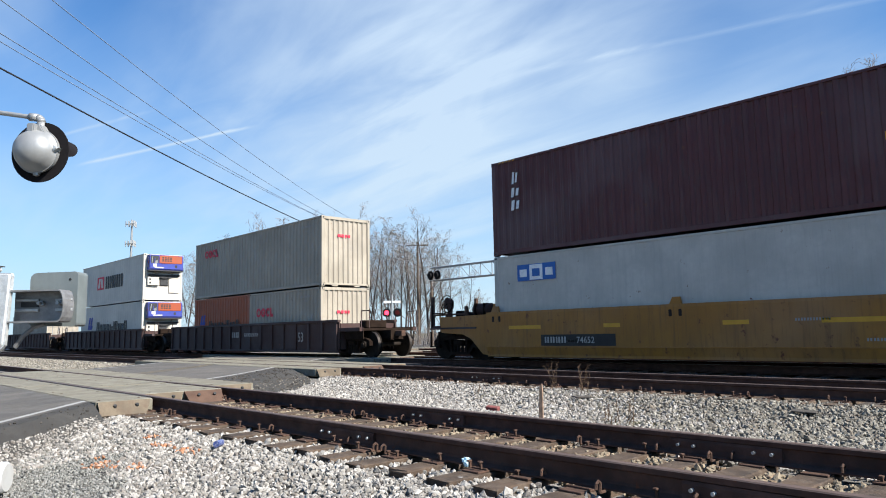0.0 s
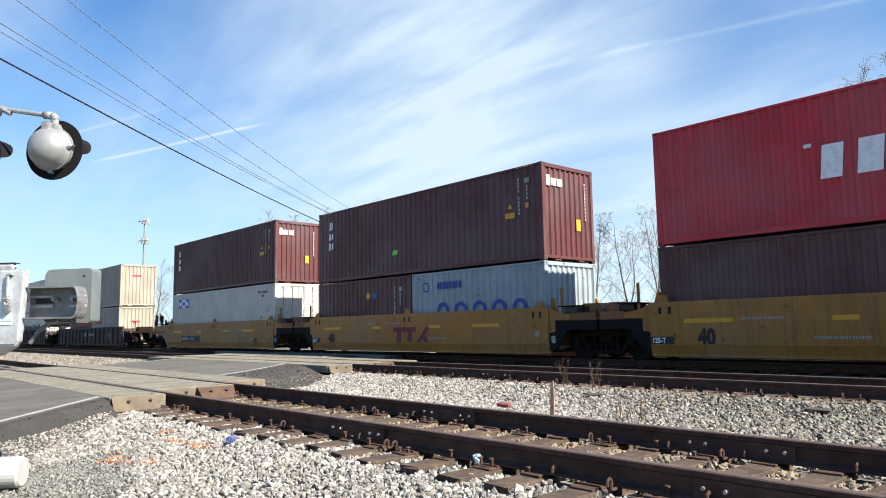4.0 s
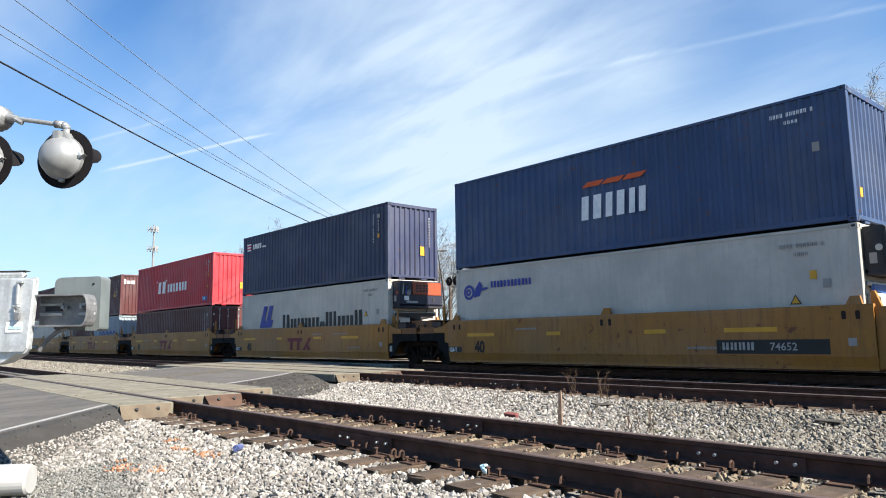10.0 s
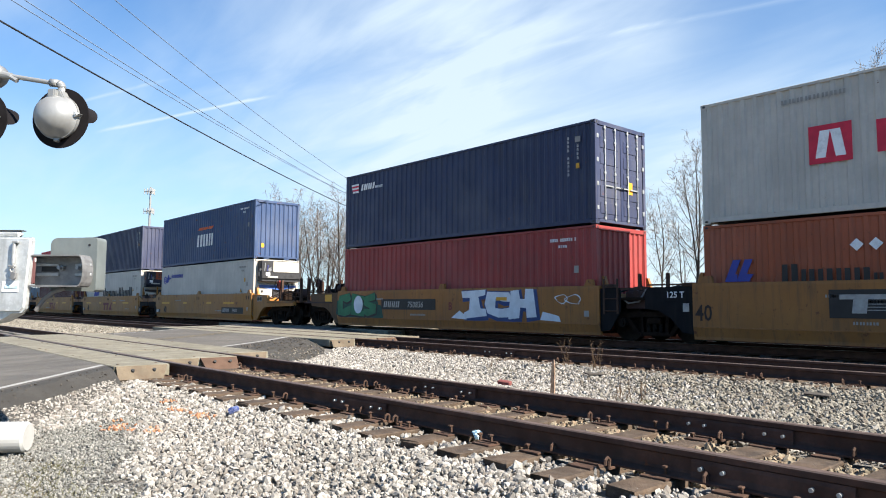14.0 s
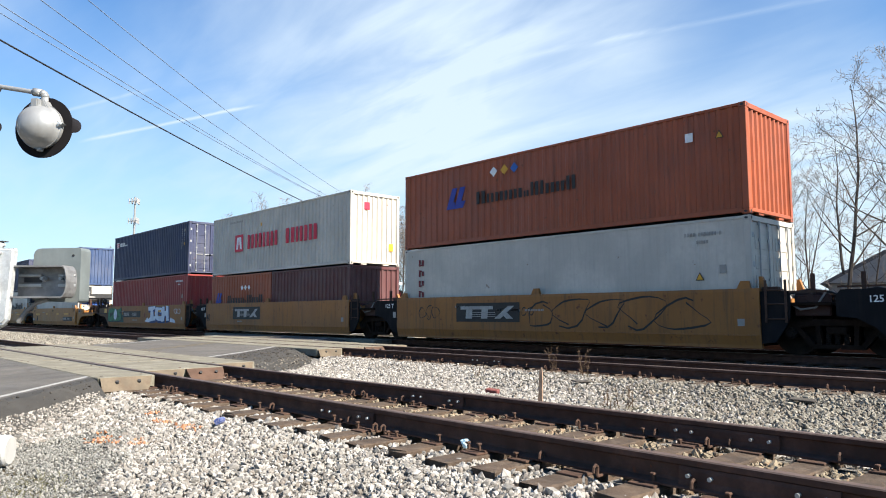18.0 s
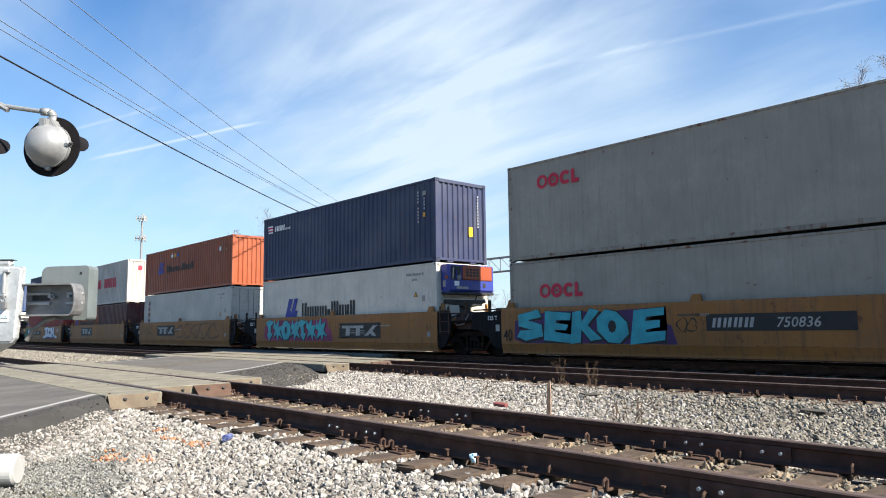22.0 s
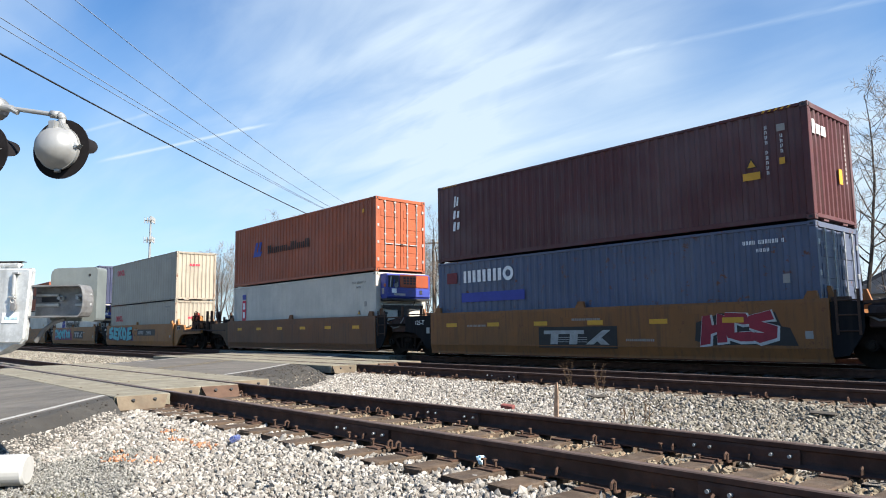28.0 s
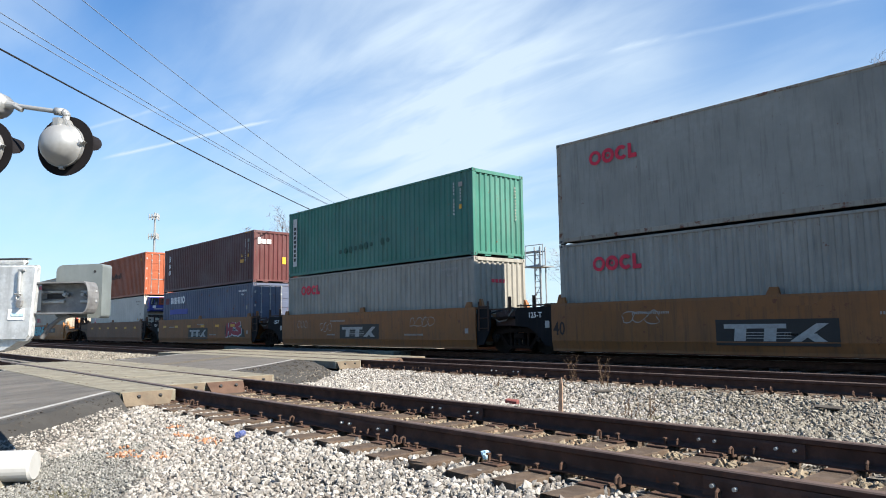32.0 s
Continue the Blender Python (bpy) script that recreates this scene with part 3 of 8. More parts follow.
def anchor_mesh():
    bm = bmesh.new()
    pipe(bm, [(0, -0.13, -0.16), (0, -0.125, -0.125), (0, -0.10, -0.11), (0, -0.08, -0.125), (0, -0.085, -0.185), (0, 0.09, -0.187)], 0.011, 6)
    return mesh_of("rail_anchor", bm, "rust_iron")


ANCHOR = anchor_mesh()


def bar_mesh():
    bm = bmesh.new()
    prism(bm, [(-0.034, -0.048), (-0.042, -0.07), (-0.042, -0.125), (-0.055, -0.158), (-0.018, -0.15), (-0.011, -0.1), (-0.011, -0.052)], "x", -0.46, 0.46)
    return mesh_of("joint_bar", bm, "rail_side")


BAR = bar_mesh()
BOLT = mesh_of("bolt", tube(bmesh.new(), (0, -0.072, -0.098), (0, -0.04, -0.098), 0.013, seg=8), "rod")


def railway(name, yc, label, ties=(), joints=(), full=False):
    tr = thing(name, pose(0, yc, 0), label, "railway track", kind="structure")
    for side in (-1, 1):
        rl = part("rail", RAIL_BUSY if yc == Y_TRAIN else RAIL_FULL, None, tr, at=pose(0, side * HALF, 0))
        for jx in joints:
            if jx[0] == side:
                jb = part("joint_bar", BAR, None, rl, at=pose(jx[1], 0, 0))
                for dx in (-0.39, -0.25, 0.25, 0.39):
                    part("bolt", BOLT, None, rl, "bright bolt head", at=pose(jx[1] + dx, 0, 0))
    rnd = random.Random(int(yc * 10))
    for i, x in enumerate(ties):
        x = x + rnd.uniform(-0.05, 0.05)
        t = part("tie", TIES[i % 6], None, tr, at=pose(x, rnd.uniform(-0.06, 0.06), 0, 0, 0, rnd.uniform(-1.2, 1.2)))
        for side in (-1, 1):
            part("tie_plate", PLATE, None, t, at=pose(0, side * HALF, 0))
            if full:
                for dx, dy, r in ((-0.05, -0.135, 0), (0.055, -0.12, 0), (-0.03, 0.13, 180), (0.06, 0.125, 180)):
                    if rnd.random() < 0.6:
                        part("spike", SPIKE, None, t, at=pose(dx, side * HALF + dy, rnd.choice((0, 0, 0.01, 0.03)), 0, 0, r))
                if rnd.random() < 0.35:
                    part("rail_anchor", ANCHOR, None, t, at=pose(rnd.choice((-0.17, 0.17)), side * HALF, 0))
    return tr


def tie_rows(a, b, step=0.55):
    return [a + i * step for i in range(int((b - a) / step) + 1)]


railway("railway_track", Y_NEAR, "rusty rails on weathered wooden ties in pale ballast", tie_rows(-11.3, 1.6, 0.485), [(1, -2.78), (1, -6.24), (-1, -1.85), (-1, -5.9)], True)
railway("railway_track", Y_MID, "dark rusty rails on ties bedded in stone", tie_rows(-15.6, 8.0, 0.5), [(-1, -10.6)], True)
railway("railway_track", Y_TRAIN, "dark rails that carry the container train", tie_rows(-18.5, 10.0, 0.54))
railway("railway_track", Y_YARD, "dark rails of a yard track behind the train", tie_rows(-24, 12, 0.54))
railway("railway_track", Y_BACK, "dark rails of the farthest yard track", tie_rows(-24, 12, 0.54))

# road: a skew lane that climbs to the rails; u runs along it, n across
RU, RN = Vector((-0.7071, 0.7071, 0)), Vector((0.7071, 0.7071, 0))
R_MID = -8.485


def road_z(y):
    if y < 3.3:
        return -0.012 - 0.055 * (3.3 - y) if y > -12 else -0.85
    if 6.5 < y < 10.3:
        return -0.012 - 0.015 * math.sin(math.pi * (y - 6.5) / 3.8)
    return -0.012 if y < 30 else -0.012 - 0.02 * (y - 30) if y < 50 else -0.41


def road_strip(bm, n0, n1, drop0=0.0, drop1=0.0, mi=0, lift=0.0, only=None):
    """Strips between the tracks' panels: n0..n1 across, from far behind the camera to far beyond the tracks."""
    ends = [(-60, 3.22), (6.58, 10.08), (13.42, 15.27), (18.6, 20.2), (23.5, 25.3), (28.6, 140)]
    for a, b in ends if only is None else ends[:1] if only == 0 else ends[1:]:
        k = max(2, int(min(b - a, 40) / 0.7))
        rows = []
        for i in range(k + 1):
            y = a + (b - a) * i / k
            r = []
            for n, dr in ((n0, drop0), (n1, drop1)):
                # a point with this y at this distance across
                t = (y - (R_MID + n) * 0.7071) / 0.7071
                p = RN * (R_MID + n) + RU * t
                r.append(bm.verts.new((p.x, p.y, max(road_z(y) - dr, -0.9) + lift)))
            rows.append(r)
        for (p, q), (r, s) in zip(rows, rows[1:]):
            f = bm.faces.new((p, q, s, r))
            f.material_index = mi


def make_road():
    bm = bmesh.new()
    road_strip(bm, -2.95, 2.95, mi=0)
    for sgn in (-1, 1):
        road_strip(bm, sgn * 2.95, sgn * 3.12, 0, 0.02, mi=1, only=0)
        road_strip(bm, sgn * 3.12, sgn * 3.75, 0.02, 0.36, mi=1, only=0)
        road_strip(bm, sgn * 2.95, sgn * 3.6, 0, 0.03, mi=1, only=1)
        road_strip(bm, sgn * 3.6, sgn * 4.6, 0.03, 0.34, mi=1, only=1)
    road = solid("road", bm, ["asphalt", "new_asphalt"], "worn grey asphalt lane over the rails", "road", kind="structure")
    for sgn in (-1, 1):
        b2 = bmesh.new()
        road_strip(b2, sgn * 2.83 - 0.055, sgn * 2.83 + 0.055, lift=0.005)
        part("edge_line", b2, "line", road, "white painted edge line")
    for o in (-0.12, 0.12):
        b2 = bmesh.new()
        road_strip(b2, o - 0.05, o + 0.05, lift=0.005, only=1)
        part("centre_line", b2, "old_yellow", road, "worn yellow centre line")
    return road


make_road()


def crossing(yc, x_right, x_left, shift):
    cr = thing("crossing_panels", pose(0, yc, 0), "tan concrete panels level with the rails", "level crossing", kind="structure")
    rnd = random.Random(int(yc))
    rows = ((-1.64, -0.84, 0.0), (-0.67, 0.67, -shift * 0.9), (0.84, 1.68, -shift * 1.7))
    for y0, y1, dx in rows:
        x = x_right + dx
        while x > x_left + dx:
            w = min(2.44, x - x_left - dx)
            if w < 0.3:
                break
            bm = B((x - w + 0.008, x - 0.008, y0, y1, -0.2, rnd.uniform(-0.012, -0.004)), bevel=0.012)
            pn = part("concrete_panel", bm, "concrete", cr)
            hb = bmesh.new()
            for fx in (0.25, w - 0.25):
                for fy in ((0.12, y1 - y0 - 0.12) if y1 - y0 < 1 else (0.2, 0.67, y1 - y0 - 0.2)):
                    disc(hb, (x - fx, y0 + fy, -0.004), 0.02, "z", 0.004, 8)
            part("lifting_hole", hb, "rust_iron", pn)
            x -= w
        # end plates at the open end: dusty bent steel, and a rusty tongue on the inner half of the gauge panel
        xe = x_right + dx
        pieces = [(y0 + 0.02, y1 - 0.05, 0.15, "ramp_steel")] if y1 - y0 < 1 else [(y0 + 0.02, -0.02, 0.12, "ramp_steel"), (0.0, y1 - 0.02, 0.30, "rust_plate")]
        for ya, yb, out, mt in pieces:
            bm = bmesh.new()
            prism(bm, [(xe, -0.015), (xe + 0.02, -0.015), (xe + out, -0.20), (xe + out - 0.02, -0.22), (xe, -0.06)], "y", ya, yb)
            for v in bm.verts:
                if v.co.z < -0.1 and v.co.y > (ya + yb) / 2:
                    v.co.y -= 0.09
            rp = part("ramp_plate", bm, mt, cr, "bent rusty steel end plate")
            for fy in (0.3, 0.72):
                yy = ya + (yb - ya) * fy
                part("bolt_hole", tube(bmesh.new(), (xe + out * 0.40, yy, -0.10), (xe + out * 0.54, yy, -0.065), 0.026, seg=8), "rubber", rp)
    for side in (-1, 1):
        for o in (-0.083, 0.083):
            xr = x_right - (0.2 if side < 0 else shift * 1.5)
            part("flangeway_filler", B((x_left - 1, xr, side * HALF + o - 0.04, side * HALF + o + 0.04, -0.16, -0.035 if o * side < 0 else -0.012)), "rubber", cr)
    return cr


crossing(Y_NEAR, -10.8, -22.3, 1.0)
crossing(Y_MID, -15.9, -29.0, 0.2)
crossing(Y_TRAIN, -20.3, -34.5, 0.6)
crossing(Y_YARD, -25.5, -39.5, 0.6)
crossing(Y_BACK, -30.5, -44.5, 0.6)


# ---- the train ----
MOVERS = []     # (thing, x at the start)
WHEELS = []     # wheelsets that turn
LEN40, LEN20, WIDE = 12.192, 6.058, 1.219
HI, LO = 2.896, 2.591


def corrugated(x0, x1, z0, z1, y, depth, pitch, axis="x"):
    """A pressed steel sheet: outer face at y, troughs set back by depth towards +y."""
    bm = bmesh.new()
    n = max(1, round((x1 - x0) / pitch))
    p = (x1 - x0) / n
    prof = []
    for i in range(n):
        a = x0 + i * p
        prof += [(a, 0), (a + p * 0.30, 0), (a + p * 0.44, 1), (a + p * 0.86, 1)]
    prof.append((x1, 0))
    cols = []
    for a, d in prof:
        yy = y + d * depth
        c = []
        for z in (z0, z1):
            c.append(bm.verts.new((a, yy, z) if axis == "x" else (yy, a, z)))
        cols.append(c)
    for (a, b), (c, d) in zip(cols, cols[1:]):
        bm.faces.new((a, c, d, b))
    return bm


CACHE = {}


def casting_mesh(colour):
    """Corner casting: a worn block with a dark slot on each open side."""
    bm = B((-0.089, 0.089, -0.081, 0.081, -0.059, 0.059), bevel=0.008)
    for s in (-1, 1):
        prism(bm, [(0.045 * math.cos(k * 0.785), 0.028 * math.sin(k * 0.785)) for k in range(8)], "y", s * 0.080, s * 0.0835, mi=1)
        prism(bm, [(0.032 * math.cos(k * 0.785), 0.04 * math.sin(k * 0.785)) for k in range(8)], "x", s * 0.088, s * 0.0915, mi=1)
    return mesh_of("corner_casting", bm, [colour, "dark_box"])


def box_container(x, z, L, H, colour, label, end="front", reefer=False, group="containers on the train", skin=None, name="shipping_container", machine=("unit_blue", "case_orange")):
    ct = thing(name, pose(x, Y_TRAIN, z), label, "shipping container", group)
    MOVERS.append((ct, x, z))
    post = 0.15
    for px in ((0, post), (L - post, L)):
        for py in ((-WIDE, -WIDE + 0.12), (WIDE - 0.12, WIDE)):
            part("corner_post", B((*px, *py, 0.118, H - 0.118), bevel=0.01), skin or colour, ct)
    for y in (-1, 1):
        ys = sorted((y * WIDE, y * (WIDE - 0.06)))
        part("top_rail", B((0.175, L - 0.175, *ys, H - 0.075, H - 0.008), bevel=0.006), skin or colour, ct)
        part("bottom_rail", B((0.175, L - 0.175, *ys, 0.035, 0.15), bevel=0.006), skin or colour, ct)
    for xx in (0, 1):
        xs = (0.0, 0.10) if xx == 0 else (L - 0.10, L)
        part("end_header", B((*xs, -WIDE + 0.165, WIDE - 0.165, H - 0.13, H - 0.01), bevel=0.006), skin or colour, ct)
        part("end_sill", B((*xs, -WIDE + 0.165, WIDE - 0.165, 0.055, 0.14), bevel=0.006), skin or colour, ct)
    for sx in (0.086, L - 0.086):
        for sy in (-WIDE + 0.078, WIDE - 0.078):
            for sz in (0.059, H - 0.059):
                key = ("casting", colour)
                if key not in CACHE:
                    CACHE[key] = casting_mesh(colour)
                part("corner_casting", CACHE[key], None, ct, at=pose(sx, sy, sz))
    if z > 1:
        for sx in (0.086, L - 0.086):
            for sy in (-WIDE + 0.078, WIDE - 0.078):
                part("twist_lock", B((sx - 0.05, sx + 0.05, sy - 0.05, sy + 0.05, -0.03, 0.0)), "dark_box", ct)
    depth, pitch = (0.010, 0.42) if reefer else (0.036, 0.278)
    part("side_panel", corrugated(post, L - post, 0.14, H - 0.07, -WIDE + 0.014, depth, pitch), colour, ct)
    far_side = corrugated(post, L - post, 0.14, H - 0.07, WIDE - 0.014, -depth, pitch)
    part("side_panel", far_side, colour, ct)
    part("roof_panel", B((0.1, L - 0.1, -WIDE + 0.06, WIDE - 0.06, H - 0.06, H - 0.02)), colour, ct)
    part("floor_panel", B((0.1, L - 0.1, -WIDE + 0.06, WIDE - 0.06, 0.09, 0.14)), "dark_box", ct)
    part("end_panel", corrugated(-WIDE + 0.12, WIDE - 0.12, 0.13, H - 0.12, 0.02, 0.045, 0.25, axis="y"), colour, ct)
    if end == "front":
        part("end_panel", corrugated(-WIDE + 0.12, WIDE - 0.12, 0.13, H - 0.12, L - 0.02, -0.045, 0.235, axis="y"), colour, ct)
        for yy in (-0.55, 0.55):
            part("end_foot", B((L - 0.1, L - 0.02, yy - 0.14, yy + 0.14, 0.0, 0.1)), colour, ct)
    elif end == "door":
        for s in (-1, 1):
            ys = sorted((s * 0.012, s * 1.09))
            bm = B((L - 0.07, L - 0.028, ys[0], ys[1], 0.15, H - 0.14), bevel=0.006)
            k = 5
            for i in range(k):
                zz = 0.3 + i * (H - 0.6) / k
                box(bm, L - 0.03, L - 0.012, ys[0] + 0.12, ys[1] - 0.12, zz, zz + (H - 0.6) / k - 0.14, bevel=0.008)
            dr = part("door_leaf", bm, colour, ct)
            for f in (0.28, 0.72):
                yy = s * 1.09 * f
                rb = bmesh.new()
                tube(rb, (L + 0.012, yy, 0.12), (L + 0.012, yy, H - 0.12), 0.017, seg=8)
                for zz in (0.18, 0.6, H * 0.5, H - 0.55, H - 0.18):
                    box(rb, L - 0.02, L + 0.02, yy - 0.045, yy + 0.045, zz - 0.03, zz + 0.03)
                lr = part("lock_rod", rb, "rod", dr)
                part("door_handle", B((L + 0.012, L + 0.035, min(yy, yy - s * 0.38), max(yy, yy - s * 0.38), 1.06, 1.10), bevel=0.004), "rod", dr)
            for i in range(4):
                zz = 0.45 + i * (H - 0.9) / 3
                part("hinge", B((L - 0.05, L + 0.01, *sorted((s * 1.06, s * 1.15)), zz - 0.06, zz + 0.06), bevel=0.01), "rod", dr)
    elif end == "machine":
        body, trim = machine
        part("end_panel", B((L - 0.06, L - 0.02, -1.09, 1.09, 0.13, H - 0.12)), colour, ct)
        # generator set hung on the end
        g0, g1, zt, zb = L + 0.0, L + 0.43, H - 0.08, H - 1.05
        bm = bmesh.new()
        prism(bm, [(g0, zb + 0.12), (g0 + 0.1, zb), (g1 - 0.08, zb), (g1, zb + 0.1), (g1, zt - 0.05), (g1 - 0.05, zt), (g0, zt)], "y", -1.0, 1.08)
        mc = part("generator_case", bm, body, ct, "clip-on generator case")
        plain = trim == "white"
        pz = zb + (0.42 if plain else 0.45)
        gp = part("grille_panel", B((g1, g1 + 0.025, -0.42, 1.0, pz, zt - 0.03), bevel=0.02), trim, mc, "smooth cover panel" if plain else "panel with square cooling holes")
        for i in range(0 if plain else 3):
            for j in range(4):
                part("grille_hole", B((g1 + 0.024, g1 + 0.029, -0.25 + j * 0.16, -0.14 + j * 0.16, zt - 0.2 - i * 0.1, zt - 0.13 - i * 0.1)), "dark_box", gp)
        # no hollow here: the bay's inner shade is the plate's dark colour
        part("open_bay", B((g1 - 0.01, g1 + 0.008, -0.95, -0.46, zb + 0.44, zt - 0.06), bevel=0.01), "dark_box", mc, "bay with pipework, its inner shade put into a dark plate")
        for k in range(3):
            part("bay_pipe", tube(bmesh.new(), (g1 + 0.02, -0.88 + 0.15 * k, zb + 0.46), (g1 + 0.02, -0.84 + 0.15 * k, zt - 0.12 - 0.1 * k), 0.022, seg=8), ("rod", "unit_blue", "dull_steel")[k], mc)
        part("bay_fan", disc(bmesh.new(), (g1 + 0.02, -0.6, zb + 0.52), 0.09, "x", 0.03, 14), "dull_steel", mc)
        part("lower_band", B((g1 - 0.005, g1 + 0.012, -0.96, 1.02, zb + 0.1, zb + 0.38), bevel=0.012), body, mc)
        part("band_latch", B((g1 + 0.01, g1 + 0.03, 0.55, 0.68, zb + 0.2, zb + 0.36), bevel=0.008), "dark_box", mc)
        part("band_sign", B((g1 + 0.012, g1 + 0.017, -0.7, -0.15, zb + 0.14, zb + 0.22)), "ink_pale", mc, "pale sign strip")
        part("bottom_tray", B((g0 + 0.02, g1 + 0.05, -1.02, 1.06, zb - 0.05, zb + 0.03), bevel=0.012), "dark_box", mc)
        part("side_door", B((g0 + 0.06, g1 - 0.07, -1.015, -1.0, zb + 0.16, zt - 0.1), bevel=0.006), body, mc)
        part("warning_badge", disc(bmesh.new(), (g1 - 0.14, -1.02, zt - 0.45), 0.07, "y", 0.012, 12), trim, mc)
        part("cover_sticker", B((g1 + 0.012, g1 + 0.018, -0.8, -0.58, zb + 0.24, zb + 0.40)), "ink_white", mc)
        part("case_sticker", B((g0 + 0.1, g0 + 0.24, -1.02, -1.015, zb + 0.2, zb + 0.42)), "ink_grey", mc)
        part("control_box", B((L - 0.02, L + 0.16, -1.0, -0.3, 0.95, 1.45), bevel=0.02), "white", ct, "control box of the cooling unit")
        part("dark_hatch", B((L - 0.02, L + 0.06, -0.2, 0.3, 0.95, 1.45), bevel=0.02), "dark_box", ct)
        part("louvre_panel", B((L - 0.02, L + 0.05, 0.35, 1.0, 0.5, 1.45), bevel=0.02), "white", ct)
        for k in range(2):
            part("round_vent", disc(bmesh.new(), (L + 0.165, -0.85, 1.1 + 0.22 * k), 0.06, "x", 0.02, 14), "dark_box", ct)
        bm = bmesh.new()
        prism(bm, [(-0.95, H - 1.38), (0.1, H - 1.5), (1.0, H - 1.36), (1.0, H - 1.26), (-0.95, H - 1.26)], "x", L + 0.06, L + 0.12)
        part("tarpaulin", bm, "tarp_blue" if trim == "white" else "dark_box", ct, "folded tarpaulin under the unit")
        part("drain_tray", B((L - 0.02, L + 0.1, -1.0, 1.0, H - 1.3, H - 1.2), bevel=0.02), "rod", ct)
        cb = bmesh.new()
        pipe(cb, [(L + 0.1, -0.3, 1.5), (L + 0.12, 0.0, 1.35), (L + 0.1, 0.4, 1.45), (L + 0.1, 0.6, H - 1.1)], 0.02, 6)
        part("power_cable", cb, "cable", ct)
        # black and white warning hatch by the top corner
    return ct


FRONT = -WIDE - 0.004   # plane of what is painted on the near side


def mark(ct, name, x0, x1, z0, z1, ink, y=None, depth=0.004, shear=0.0):
    y = FRONT if y is None else y
    bm = bmesh.new()
    prism(bm, [(x0, z0), (x1, z0), (x1 + shear, z1), (x0 + shear, z1)], "y", y - depth, y + 0.002 if y is None else y)
    return part(name, bm, ink, ct)


def blocks(ct, name, x, z, h, widths, gap, ink, y=None, shear=0.0, rise=None):
    """A row of plain upright bars in one colour; large ones are pieces of their own."""
    bm = bmesh.new()
    y = FRONT if y is None else y
    made = []
    for i, w in enumerate(widths):
        if w > 0:
            hh = h * (rise[i % len(rise)] if rise else 1.0)
            for b0, b1 in [(0, w)] if w < h * 0.34 else [(0, w * 0.36), (w * 0.6, w)]:
                prism(bm, [(x + b0, z), (x + b1, z), (x + b1 + shear * hh, z + hh), (x + b0 + shear * hh, z + hh)], "y", y - 0.004, y)
                if not name.endswith("_strip"):
                    made.append(part(name, bm, ink, ct))
                    bm = bmesh.new()
        x += abs(w) + gap
    if name.endswith("_strip"):
        return tagged(part(name, bm, ink, ct), kind="stuff")
    bm.free()
    return made


def word(ct, x0, x1, z, h, pattern, ink, y=None, shear=0.0, rise=None):
    """Bars that fill x0..x1; pattern: relative widths, 0 for a space."""
    gap = 0.22
    total = sum(abs(k) if k else 0.8 for k in pattern) + gap * (len(pattern) - 1)
    k = (x1 - x0) / total
    return blocks(ct, "logo_shape", x0, z, h, [w * k if w else -0.8 * k for w in pattern], gap * k, ink, y, shear, rise=rise)


def blocks_up(ct, name, x, z, h, n, w, gap, ink):
    """A column of small marks, each two thin strokes."""
    bm = bmesh.new()
    for i in range(n):
        if n > 8 and i in (4, 10):
            continue
        a = z - i * (h + gap)
        for b0, b1, c0, c1 in ((0.0, 0.34, 0.0, 1.0), (0.62, 1.0, 0.1 * (i % 3), 0.95 - 0.15 * (i % 2)), (0.34, 0.62, 0.72, 0.95) if i % 2 else (0.34, 0.62, 0.05, 0.25)):
            prism(bm, [(x + w * b0, a + h * c0), (x + w * b1, a + h * c0), (x + w * b1, a + h * c1), (x + w * b0, a + h * c1)], "y", FRONT - 0.004, FRONT)
    return tagged(part(name, bm, {"ink_white": "ink_soft"}.get(ink, ink), ct), kind="stuff")


def text(ct, body, x, z, h, ink, y=None, squeeze=1.0, name="lettering", end=None, slant=0.0, bold=0.012):
    cu = bpy.data.curves.new("lettering", "FONT")
    cu.body, cu.size, cu.extrude, cu.resolution_u, cu.shear, cu.offset = body, h * 1.38, 0.0015, 2, slant, bold * h
    tmp = bpy.data.objects.new("lettering", cu)
    scene.collection.objects.link(tmp)
    bpy.context.view_layer.update()
    me = bpy.data.meshes.new_from_object(tmp.evaluated_get(bpy.context.evaluated_depsgraph_get()))
    bpy.data.objects.remove(tmp)
    bpy.data.curves.remove(cu)
    me.materials.clear()
    me.materials.append(M[ink])
    y = FRONT - 0.003 if y is None else y
    m = pose(x, y, z, 90, 0, 0) if end is None else pose(end, x, z, 90, 0, 90)
    return part(name, me, None, ct, at=m @ Matrix.Diagonal((squeeze, 1, 1, 1)))


def end_marks(ct, L, H, ink, yellow=True):
    """Small stickers and number bars on the rear end."""
    e = L - 0.012
    if yellow:
        part("sticker", B((e, e + 0.006, 0.35, 0.55, 0.95, 1.3)), "ink_yellow", ct)
    bm = bmesh.new()
    for i in range(11):
        box(bm, e, e + 0.005, 0.79, 0.815, H - 0.5 - i * 0.11, H - 0.43 - i * 0.11), box(bm, e, e + 0.005, 0.825, 0.84, H - 0.49 - i * 0.11, H - 0.44 - i * 0.11)
    tagged(part("number_strip", bm, {"ink_white": "ink_soft"}.get(ink, ink), ct), kind="stuff")


